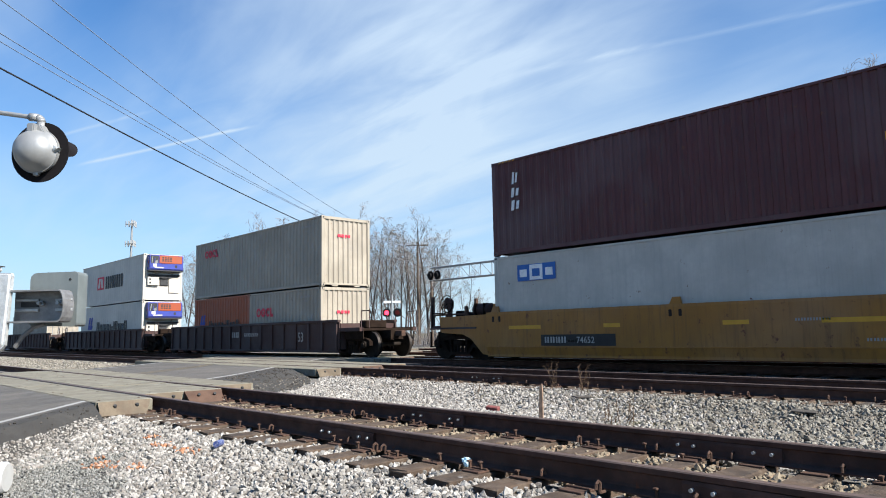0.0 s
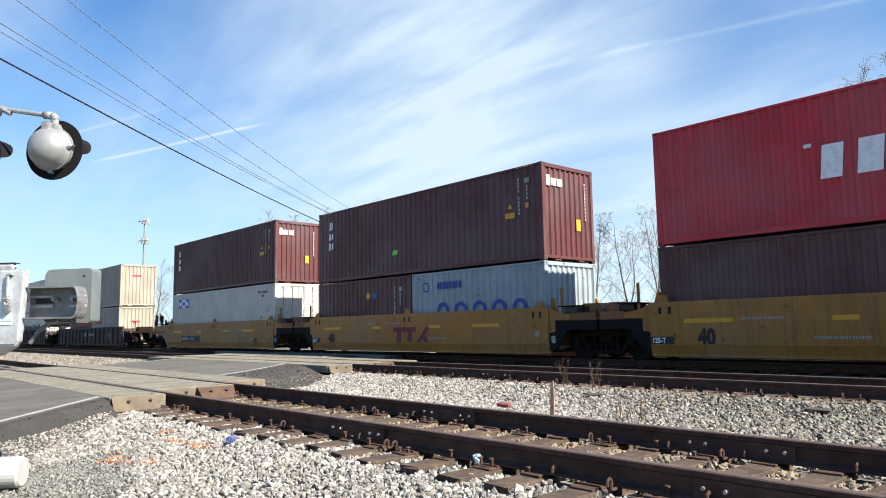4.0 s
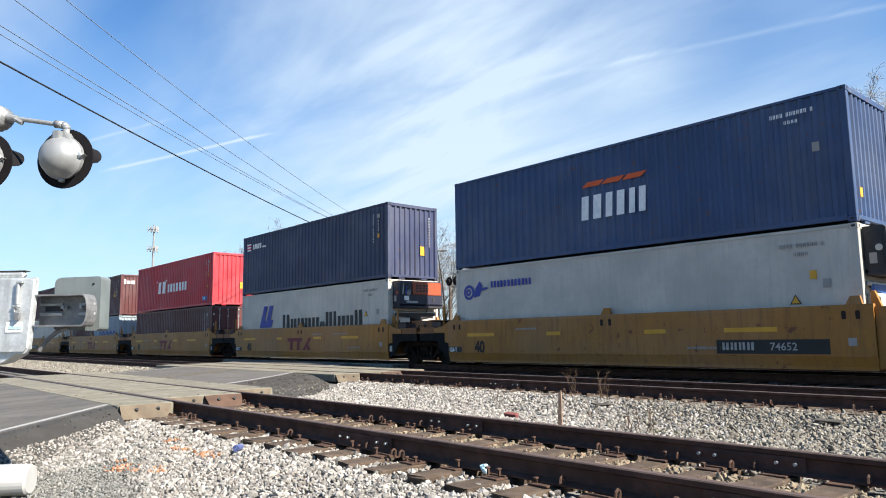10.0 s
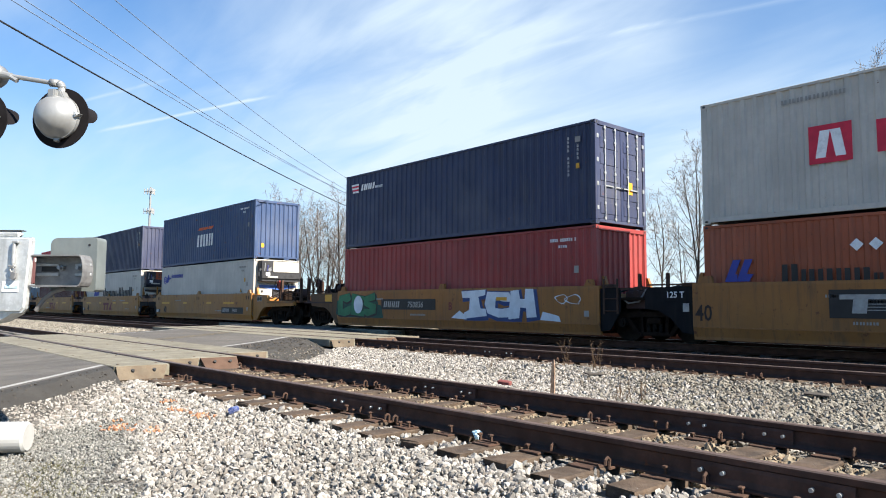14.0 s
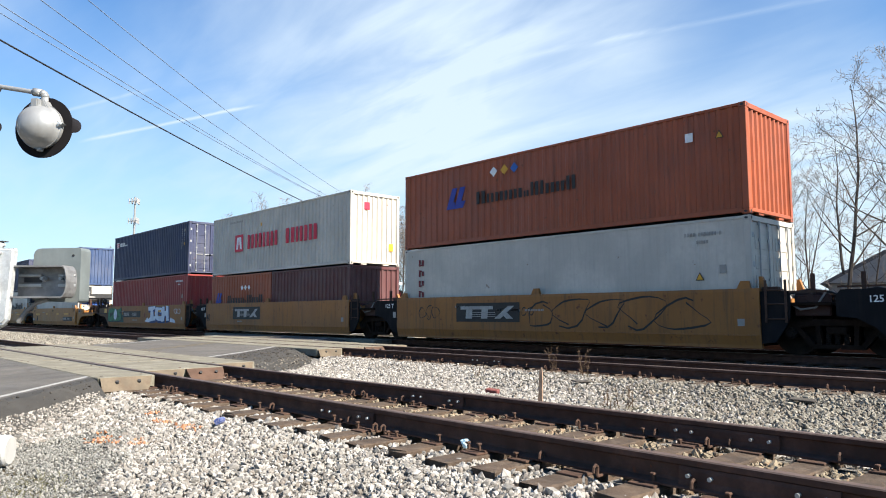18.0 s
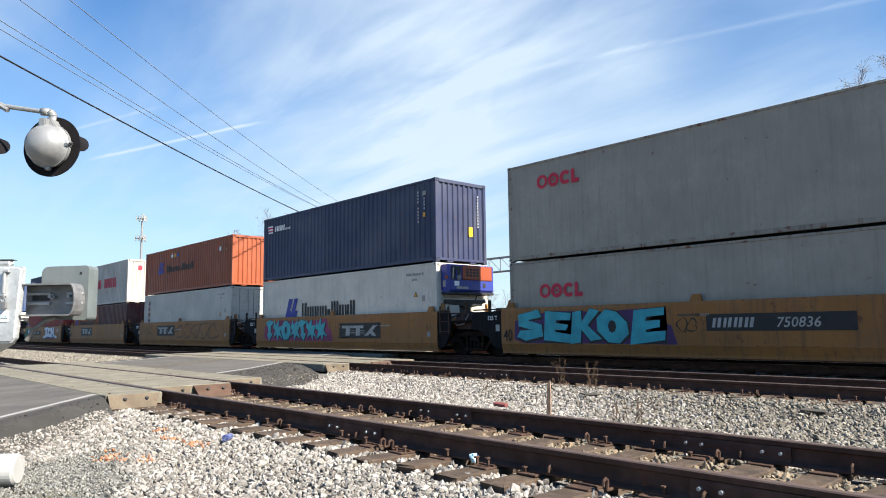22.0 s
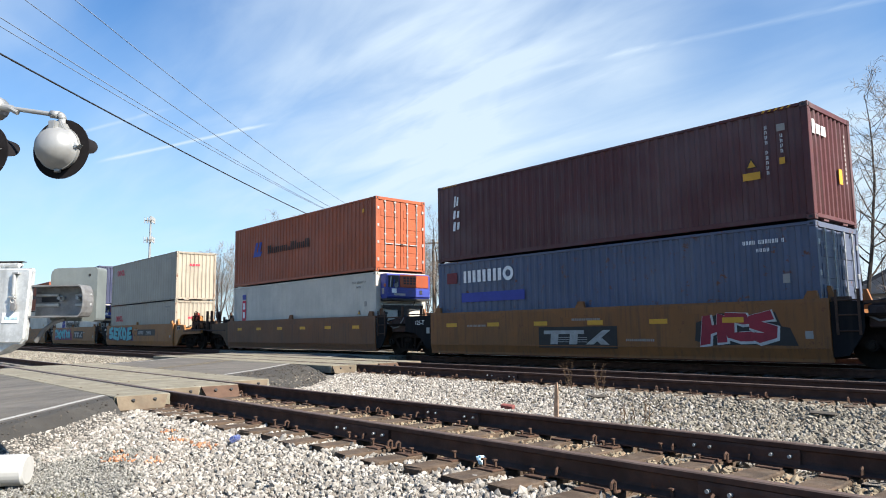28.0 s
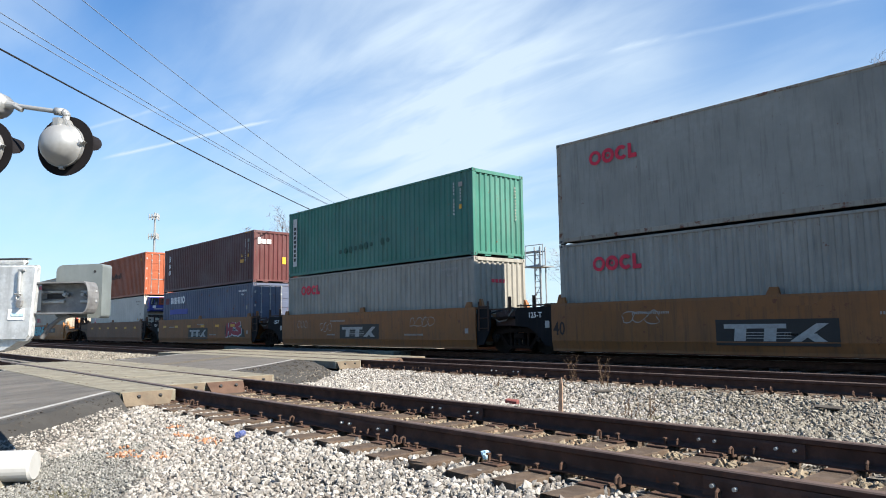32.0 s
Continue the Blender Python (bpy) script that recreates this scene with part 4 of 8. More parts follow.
def side_numbers(ct, L, H, ink, z=None, warn=True):
    z = H - 0.45 if z is None else z
    blocks_up(ct, "number_strip", L - 0.95, z, 0.085, 11, 0.055, 0.03, ink)
    blocks_up(ct, "size_strip", L - 0.62, z - 0.25, 0.085, 4, 0.055, 0.03, ink)
    mark(ct, "sticker", L - 0.68, L - 0.5, z - 0.1, z + 0.06, "ink_grey")
    if warn:
        mark(ct, "sticker", L - 0.66, L - 0.54, z - 0.85, z - 0.7, "ink_yellow")


def number_row(ct, L, H, ink):
    blocks(ct, "number_strip", L - 1.6, H - 0.40, 0.09, [0.05] * 4 + [-0.03] + [0.05] * 6 + [-0.03, 0.05], 0.026, ink)
    blocks(ct, "size_strip", L - 1.3, H - 0.58, 0.08, [0.05] * 4, 0.03, ink)
    mark(ct, "sticker", L - 0.75, L - 0.6, H - 1.3, H - 1.1, "ink_grey")


def triangle(ct, x, z, s, ink="ink_yellow"):
    bm = bmesh.new()
    prism(bm, [(x, z), (x + s, z), (x + s / 2, z + s * 0.9)], "y", FRONT - 0.004, FRONT)
    part("warning_triangle", bm, "ink_black", ct)
    part("triangle_field", prism(bmesh.new(), [(x + s * 0.14, z + s * 0.08), (x + s * 0.86, z + s * 0.08), (x + s / 2, z + s * 0.74)], "y", FRONT - 0.007, FRONT - 0.004), ink, ct)


def diamond(ct, x, z, s, ink):
    bm = bmesh.new()
    prism(bm, [(x, z - s), (x + s, z), (x, z + s), (x - s, z)], "y", FRONT - 0.004, FRONT)
    part("placard", bm, ink, ct)


def hatch(ct, L, H, ink="ink_yellow"):
    """Black and yellow hatching along the top rail by the corners."""
    for x0 in (0.3, L - 1.0):
        bm = bmesh.new()
        for i in range(5):
            a = x0 + i * 0.14
            prism(bm, [(a, H - 0.065), (a + 0.06, H - 0.065), (a + 0.11, H - 0.02), (a + 0.05, H - 0.02)], "y", FRONT - 0.002, FRONT + 0.001)
        part("height_hatch", bm, ink, ct)


# logos as plain shapes in their colours
def logo_maroon(ct, L, H):      # three pale shapes one above another, and the same small on the end
    for i, (w, h) in enumerate(((0.2, 0.36), (0.28, 0.28), (0.3, 0.3))):
        zz = H - 0.78 - i * 0.40
        mark(ct, "logo_shape", 0.92 - w / 2, 0.92 - w * 0.12, zz, zz + h, "ink_white", shear=0.04), mark(ct, "logo_shape", 0.92 + w * 0.14, 0.92 + w / 2, zz + 0.03, zz + h * 0.9, "ink_white", shear=0.04)
    e = L - 0.018
    for i, (y0, y1, z0, z1) in enumerate(((-1.0, -0.86, 0, 0.32), (-0.8, -0.58, 0.02, 0.24), (-0.52, -0.28, 0.02, 0.24))):
        part("logo_shape", B((e, e + 0.006 + 0.002 * i, y0, y1, H - 0.68 + z0, H - 0.68 + z1)), "ink_white", ct)
    mark(ct, "sticker", L - 1.5, L - 1.1, H - 1.55, H - 1.38, "ink_yellow")
    triangle(ct, L - 1.42, H - 1.28, 0.26)
    side_numbers(ct, L, H, "ink_white"), end_marks(ct, L, H, "ink_white"), hatch(ct, L, H)


def ring(bm, x, z, r, t, seg=18):
    """A flat painted ring in one piece."""
    loops = []
    for rr, y in ((r, FRONT), (r, FRONT - 0.004), (r - t, FRONT - 0.004), (r - t, FRONT)):
        loops.append([bm.verts.new((x + rr * math.cos(2 * math.pi * i / seg), y, z + rr * math.sin(2 * math.pi * i / seg))) for i in range(seg)])
    for p, q in zip(loops, loops[1:] + loops[:1]):
        for i in range(seg):
            bm.faces.new((p[i], p[(i + 1) % seg], q[(i + 1) % seg], q[i]))
    return bm


def logo_rings(ct, L, H, x=1.16, low=False):     # red rings and blocks
    z = H - (0.90 if low else 0.64)
    part("logo_shape", ring(bmesh.new(), x + 0.2, z, 0.2, 0.085), "ink_red", ct), part("logo_shape", ring(bmesh.new(), x + 0.62, z, 0.2, 0.10), "ink_red", ct)
    part("logo_shape", prism(bmesh.new(), [(x + 0.62 + 0.05 * math.cos(k * 1.257), z + 0.05 * math.sin(k * 1.257)) for k in range(5)], "y", FRONT - 0.004, FRONT), "ink_red", ct)
    arc = [(0.2 * math.cos(radians(40 + 28 * k)), 0.2 * math.sin(radians(40 + 28 * k))) for k in range(11)]
    pts = arc + [(0.5 * u, 0.5 * v) for u, v in arc[::-1]]
    part("logo_shape", prism(bmesh.new(), [(x + 1.05 + u, z + v) for u, v in pts], "y", FRONT - 0.004, FRONT), "ink_red", ct)
    part("logo_shape", prism(bmesh.new(), [(x + 1.26, z - 0.2), (x + 1.52, z - 0.2), (x + 1.52, z - 0.08), (x + 1.37, z - 0.08), (x + 1.36, z + 0.2), (x + 1.26, z + 0.2)], "y", FRONT - 0.004, FRONT), "ink_red", ct)
    e = L - 0.018
    for y0, y1 in ((-0.42, -0.28), (-0.24, -0.10), (-0.06, 0.06), (0.10, 0.20)):
        part("logo_shape", B((e, e + 0.006, y0, y1, H - (0.84 if not low else 1.08), H - (0.72 if not low else 0.96)), bevel=0.002), "ink_red", ct)
    number_row(ct, L, H, "ink_grey")


def logo_flag(ct, L, H):        # striped pennant and slanted pale blocks
    z = H - 0.68
    for i, ink in enumerate(("ink_white", "ink_red", "ink_white", "ink_red", "ink_white")):
        mark(ct, "pennant_stripe", 0.42 + 0.02 * i, 0.9 + 0.0 * i, z + 0.07 * (4 - i) - 0.05, z + 0.07 * (4 - i) + 0.02, ink, shear=-0.02)
    blocks(ct, "logo_shape", 1.05, z, 0.24, [0.28, 0.24, 0.28], 0.03, "ink_white", shear=0.25)
    blocks(ct, "logo_shape", 2.0, z, 0.09, [0.1, 0.05, 0.1, 0.1], 0.03, "ink_white")
    side_numbers(ct, L, H, "ink_white"), end_marks(ct, L, H, "ink_white")


def logo_wedges(ct, L, H, x, z, s, ink_word="ink_black", ink="ink_blue", span=None):   # two slanted strokes and a row of dark blocks
    bm = bmesh.new()
    for o, foot in ((0.0, 0.02), (0.55, 0.22)):
        prism(bm, [(x + (o + u * 0.95) * s, z + v * s) for u, v in ((0.0, 0.0), (0.62, 0.0), (0.62 + foot, 0.33), (0.52, 0.33), (0.82, 1.0), (0.44, 1.0))], "y", FRONT - 0.004 - 0.001 * o, FRONT)
    part("logo_shape", bm, ink, ct)
    if span:
        word(ct, span[0], span[1], span[2], span[3], (1, .8, .85, .8, .85, .5, .8, .3, .85, .75, .85), ink_word, rise=(1, .72, .72, .72, .72, .45, 1, 1, .72, .72, 1))


# ---- wagons ----
def wheelset(parent, x):
    bm = bmesh.new()
    tube(bm, (0, -0.92, 0), (0, 0.92, 0), 0.075, seg=10)
    for s in (-1, 1):
        disc(bm, (0, s * 0.80, 0), 0.44, "y", 0.02, 28)
        disc(bm, (0, s * 0.755, 0), 0.475, "y", 0.13, 28)
        disc(bm, (0, s * 0.68, 0), 0.50, "y", 0.03, 28)
        disc(bm, (0, s * 0.83, 0), 0.13, "y", 0.06, 12)
        for k in range(6):
            a = k * math.pi / 3
            disc(bm, (0.3 * math.cos(a), s * 0.815, 0.3 * math.sin(a)), 0.045, "y", 0.012, 8)
    for f in bm.faces:
        c = f.calc_center_median()
        if abs(math.hypot(c.x, c.z) - 0.475) < 0.012 and abs(f.normal.y) < 0.2:
            f.material_index = 1
    if "wheel" not in CACHE:
        CACHE["wheel"] = mesh_of("wheelset", bm, ["wheel", "tread"])
    else:
        bm.free()
    w = part("wheelset", CACHE["wheel"], None, parent, at=pose(x, 0, 0.475))
    WHEELS.append((w, x, 0.475))
    return w


def side_frame_mesh():
    """Cast side frame, near side at y 0: a top member over a triangular truss with open windows."""
    bm = bmesh.new()
    prism(bm, [(-1.15, 0.44), (-1.15, 0.60), (-0.95, 0.70), (-0.45, 0.77), (0.45, 0.77), (0.95, 0.70), (1.15, 0.60), (1.15, 0.44), (1.0, 0.42), (0.98, 0.55), (0.8, 0.58), (0.42, 0.64), (-0.42, 0.64), (-0.8, 0.58), (-0.98, 0.55), (-1.0, 0.42)], "y", -0.075, 0.075)
    for s in (-1, 1):
        prism(bm, [(s * 0.86, 0.60), (s * 0.74, 0.62), (s * 0.40, 0.20), (s * 0.50, 0.16)], "y", -0.07, 0.07)
        prism(bm, [(s * 0.42, 0.64), (s * 0.33, 0.64), (s * 0.30, 0.22), (s * 0.39, 0.22)], "y", -0.065, 0.065)
    prism(bm, [(-0.50, 0.16), (0.50, 0.16), (0.42, 0.25), (-0.42, 0.25)], "y", -0.10, 0.10)
    return bm


def truck(parent, x):
    if "frame" not in CACHE:
        CACHE["frame"] = mesh_of("side_frame", side_frame_mesh(), "black")
        sp, loops = bmesh.new(), []
        for k in range(13):
            rr = 0.062 if k % 2 else 0.046
            loops.append([sp.verts.new((rr * math.cos(0.7854 * q), rr * math.sin(0.7854 * q), 0.25 + k * 0.019)) for q in range(8)])
        for p, q in zip(loops, loops[1:]):
            for k in range(8):
                sp.faces.new((p[k], p[(k + 1) % 8], q[(k + 1) % 8], q[k]))
        CACHE["spring"] = mesh_of("spring", sp, "wheel")
        CACHE["bolster"] = mesh_of("truck", B((-0.2, 0.2, -1.10, 1.10, 0.46, 0.62), (-0.26, 0.26, -0.5, 0.5, 0.40, 0.68), bevel=0.02), "black")
        cap = disc(bmesh.new(), (0, -0.03, 0), 0.12, "y", 0.12, 14)
        disc(cap, (0, -0.11, 0), 0.075, "y", 0.05, 10)
        for k in range(3):
            disc(cap, (0.055 * math.cos(2.1 * k), -0.14, 0.055 * math.sin(2.1 * k)), 0.014, "y", 0.02, 6)
        CACHE["cap"] = mesh_of("journal_cap", cap, "wheel")
    t = part("truck", CACHE["bolster"], None, parent, "black cast truck with springs", at=pose(x, 0, 0))
    for s in (-1, 1):
        part("side_frame", CACHE["frame"], None, t, at=pose(0, s * 1.0, 0))
        for dx in (-0.17, 0.0, 0.17):
            part("spring", CACHE["spring"], None, t, at=pose(dx, s * 1.03, 0))
        for dx in (-0.89, 0.89):
            part("journal_cap", CACHE["cap"], None, t, at=pose(dx, s * 1.08, 0.475, 0, 0, 0 if s < 0 else 180))
    for dx in (-0.89, 0.89):
        wheelset(t, dx)
    return t


SIDE_Y = 1.40


def side_profile(sgn):
    y = sgn * SIDE_Y
    i = -sgn
    return [(y, 0.42), (y, 1.38), (y + i * 0.01, 1.45), (y + i * 0.13, 1.45), (y + i * 0.13, 1.38), (y + i * 0.03, 1.36), (y + i * 0.03, 0.46), (y + i * 0.10, 0.26), (y + i * 0.16, 0.16), (y + i * 0.05, 0.13), (y + i * 0.05, 0.20)]


def well_wagon(x, paint_name, label, first=False, last=False, body=12.62, dark_end=False, plates=(), name="well_wagon", group="articulated well wagons"):
    """One unit: x is where its container starts. Between units the next truck is shared and hangs on this one."""
    w = thing(name, pose(x, Y_TRAIN, 0), label, "freight wagon", group)
    MOVERS.append((w, x, 0))
    a, b = -0.22, -0.22 + body
    for s in (-1, 1):
        bm = bmesh.new()
        prism(bm, side_profile(s), "x", a, b)
        part("side_sill", bm, paint_name, w)
        bm = bmesh.new()
        for i in range(1, 8):
            xx = a + i * (b - a) / 8
            box(bm, xx - 0.03, xx + 0.03, *sorted((s * (SIDE_Y - 0.035), s * (SIDE_Y - 0.12))), 0.42, 1.37)
        part("inner_stiffeners", bm, paint_name, w)
        part("sill_flange", B((a + 0.1, b - 0.1, *sorted((s * (SIDE_Y + 0.012), s * (SIDE_Y - 0.004))), 0.405, 0.43)), paint_name, w)
        # container guides along the top chord
        for xx in (a + 0.35, (a + b) / 2 - 0.05, b - 0.35):
            bm = bmesh.new()
            prism(bm, [(xx - 0.16, 1.44), (xx + 0.16, 1.44), (xx + 0.12, 1.62), (xx - 0.06, 1.62)], "y", *sorted((s * (SIDE_Y - 0.01), s * (SIDE_Y - 0.09))))
            part("container_guide", bm, paint_name, w)
    part("well_floor", B((a + 0.2, b - 0.2, -1.24, 1.24, 0.17, 0.222)), "black", w)
    for xx, d in ((a, 1), (b, -1)):
        ends = []
        bm = bmesh.new()
        prism(bm, [(xx + d * 0.02, 0.35), (xx + d * 0.14, 0.35), (xx + d * 0.14, 1.25), (xx + d * 0.02, 1.25)], "y", -SIDE_Y + 0.16, SIDE_Y - 0.16)
        part("end_bulkhead", bm, paint_name, w)
        for yy in (-1.05, 1.05):
            bm = bmesh.new()
            prism(bm, [(xx, 1.25), (xx + d * 0.12, 1.25), (xx + d * 0.12, 1.72), (xx + d * 0.05, 1.72), (xx - d * 0.10, 1.28)], "y", yy - 0.05, yy + 0.05)
            part("end_guide", bm, paint_name, w)
    # pairs of upright hand slots
    if "slot" not in CACHE:
        sb = bmesh.new()
        prism(sb, [(-0.042, -0.06), (-0.03, -0.085), (0.03, -0.085), (0.042, -0.06), (0.042, 0.06), (0.03, 0.085), (-0.03, 0.085), (-0.042, 0.06)], "y", -0.004, 0.002)
        CACHE["slot"] = mesh_of("hand_hole", sb, "hole_rust")
    for xx in (a + 0.42, (a + b) / 2 - 0.05, b - 0.42) if paint_name == "yellow" else ():
        for o in (-0.13, 0.13):
            part("hand_hole", CACHE["slot"], None, w, at=pose(xx + o, -SIDE_Y - 0.001, 1.24))
    # welded seam lines and dents of the lower sill
    for xx in (a + 0.9, (a + b) / 2, b - 0.9):
        part("weld_seam", B((xx - 0.008, xx + 0.008, -SIDE_Y - 0.004, -SIDE_Y, 0.44, 1.36)), paint_name, w)
    if paint_name in ("amber", "umber"):
        for xx in (a + 2.4, (a + b) / 2, b - 2.4):
            bm = bmesh.new()
            prism(bm, [(xx - 1.1, 1.40), (xx + 1.1, 1.40), (xx + 0.75, 1.20), (xx - 0.75, 1.20)], "y", -SIDE_Y - 0.008, -SIDE_Y)
            part("reinforcing_plate", bm, paint_name, w)
    gap = 0.5 * (GAP_LEN[group])
    tall = paint_name != "yellow"
    dark_end = dark_end or tall
    # neck to the truck: a black beam and apron below; yellow wagons carry painted side plates and housings on top
    def neck(x_end, d, reach):
        def X(*v):
            return sorted(x_end + d * k for k in v)

        def Q(*pts):
            return [(x_end + d * k, z) for k, z in pts]
        pn = "black" if dark_end else paint_name
        part("neck_beam", B((*X(0, reach), -0.5, 0.5, 0.72, 1.08), bevel=0.02), "black", w)
        for ya, yb in ((-SIDE_Y + 0.05, -SIDE_Y + 0.09), (SIDE_Y - 0.09, SIDE_Y - 0.05)):
            bm = bmesh.new()
            if tall:
                prism(bm, Q((0, 0.24), (0.30, 0.28), (0.62, 0.62), (0.95, 0.80), (reach * 0.97, 0.84), (reach * 0.97, 1.26), (reach * 0.90, 1.38), (0, 1.38)) if d < 0 else
                      Q((0, 0.24), (0.30, 0.28), (0.55, 0.66), (0.62, 0.84), (0.62, 1.38), (0, 1.38)), "y", ya, yb)
            else:
                prism(bm, Q((0, 0.24), (0.16, 0.24), (0.36, 0.40), (0.62, 0.78), (0.8, 0.80), (reach * 0.96, 0.80), (reach * 0.96, 1.06), (0, 1.06)), "y", ya, yb)
            part("end_apron", bm, "slate_plate", w, "dark steel end apron")
            if not tall:
                part("end_gusset", prism(bmesh.new(), Q((0, 0.72), (0.22, 0.76), (0.22, 1.08), (0.75, 1.08), (0.75, 1.22), (0.28, 1.30), (0, 1.44)), "y", ya - 0.02, yb + 0.02), paint_name, w)
                part("deck_side", B((*X(0.75, reach * 0.94), ya, yb, 1.05, 1.27), bevel=0.008), "amber", w)
            elif d > 0:
                part("brake_rigging", B((*X(0.62, reach * 0.95), ya + 0.25, yb + 0.25, 0.84, 1.30), bevel=0.03), "brown", w)
                part("deck_rail", B((*X(0.6, reach * 0.95), ya, yb, 1.33, 1.38)), "rust_iron", w)
            else:
                part("deck_rail", B((*X(0.0, reach * 0.95), ya + 0.05, yb + 0.05, 1.42, 1.46)), "rust_iron", w)
        part("end_deck", B((*X(0, reach), -SIDE_Y + 0.1, SIDE_Y - 0.1, 1.06, 1.13), bevel=0.01), pn, w)
        xm = x_end + d * reach * 0.55
        if not tall:
            # rounded articulation housing with a dark recess, a dark tray, a yellow grab post
            bm = bmesh.new()
            prism(bm, Q((reach - 0.86, 1.12), (reach - 0.86, 1.42), (reach - 0.7, 1.52), (reach - 0.2, 1.52), (reach - 0.05, 1.38), (reach - 0.05, 1.12)), "y", -1.05, -0.35)
            hs = part("joint_housing", bm, "amber", w, "dusty yellow joint housing")
            # the recess is a raised plate, its shade put into the brown
            part("housing_recess", B((*X(reach - 0.75, reach - 0.5), -1.06, -1.04, 1.18, 1.44), bevel=0.005), "brown", hs)
            part("dark_tray", B((*X(0.5, 0.95), -1.3, -0.7, 1.27, 1.44), bevel=0.02), "brown", w)
            part("tray_plate", B((*X(0.3, 1.0), -1.32, -0.4, 1.45, 1.475)), "black", w)
            part("grab_post", B((*X(0.36, 0.43), -1.28, -1.2, 1.1, 1.98), bevel=0.02), paint_name, w)
            part("hose_valve", disc(bmesh.new(), (x_end + d * (reach - 0.3), -1.12, 1.2), 0.07, "y", 0.12, 10), "amber", w)
            if d > 0:
                part("data_sticker", B((*X(0.06, 0.2), -SIDE_Y + 0.045, -SIDE_Y + 0.05, 0.44, 0.64)), "ink_pale", w, "pale notice sticker")
        else:
            part("deck_box", B((xm - 0.25, xm + 0.3, -0.85, -0.35, 1.13, 1.38), bevel=0.03), "brown", w)
            part("step_bracket", B((*X(0, 0.35), -SIDE_Y + 0.12, -SIDE_Y + 0.3, 1.38, 1.48), bevel=0.015), "rust_iron", w)
            part("upright_stake", B((*X(reach - 0.5, reach - 0.42), -1.0, -0.92, 1.1, 1.75), bevel=0.008), "rust_iron", w)
            vb = bmesh.new()
            for k in range(3):
                disc(vb, (xm + d * 0.16 * k, -1.05, 1.16 + 0.07 * (k % 2)), 0.09, "y", 0.16, 10)
            part("brake_valve", vb, "brown", w)
        part("deck_box", B((xm - 0.28, xm + 0.28, 0.75, 1.25, 1.13, 1.36), bevel=0.03), "black" if dark_end else "amber", w)
        if tall and d > 0:
            for o in (0.10, 0.52):
                part("ladder_upright", B((*X(o, o + 0.05), -1.385, -1.35, 0.70, 1.62), bevel=0.006), "rust_iron", w)
            for zz in (0.78, 1.10, 1.40):
                part("ladder_rung", tube(bmesh.new(), (x_end + d * 0.1, -1.37, zz), (x_end + d * 0.56, -1.37, zz), 0.016, seg=6), "rust_iron", w)
        if tall and d < 0:
            part("data_sticker", B((*X(0.12, 0.28), -SIDE_Y + 0.044, -SIDE_Y + 0.05, 0.78, 0.98)), "ink_pale", w, "pale notice sticker")
        hb = bmesh.new()
        pipe(hb, [(x_end + d * 0.4, -1.2, 1.22), (xm, -1.22, 0.98), (xm + d * 0.3, -1.2, 1.02), (x_end + d * (reach - 0.15), -1.15, 1.34)], 0.022, 6)
        part("air_hose", hb, "dull_steel" if tall else "cable", w)
        hb = bmesh.new()
        pipe(hb, [(x_end, -0.75, 1.25), (xm, -0.7, 1.42), (xm + d * 0.4, -0.65, 1.36), (xm + d * 0.8, -0.7, 1.2)], 0.025, 6)
        part("air_hose", hb, "cable", w)
    if not last:
        neck(b, 1, gap)
        truck(w, b + gap)
    if not first:
        neck(a, -1, gap - 0.06)
    if first:
        platform(w, a, -1, paint_name)
    if last:
        platform(w, b, 1, paint_name)
    return w


GAP_LEN = {}


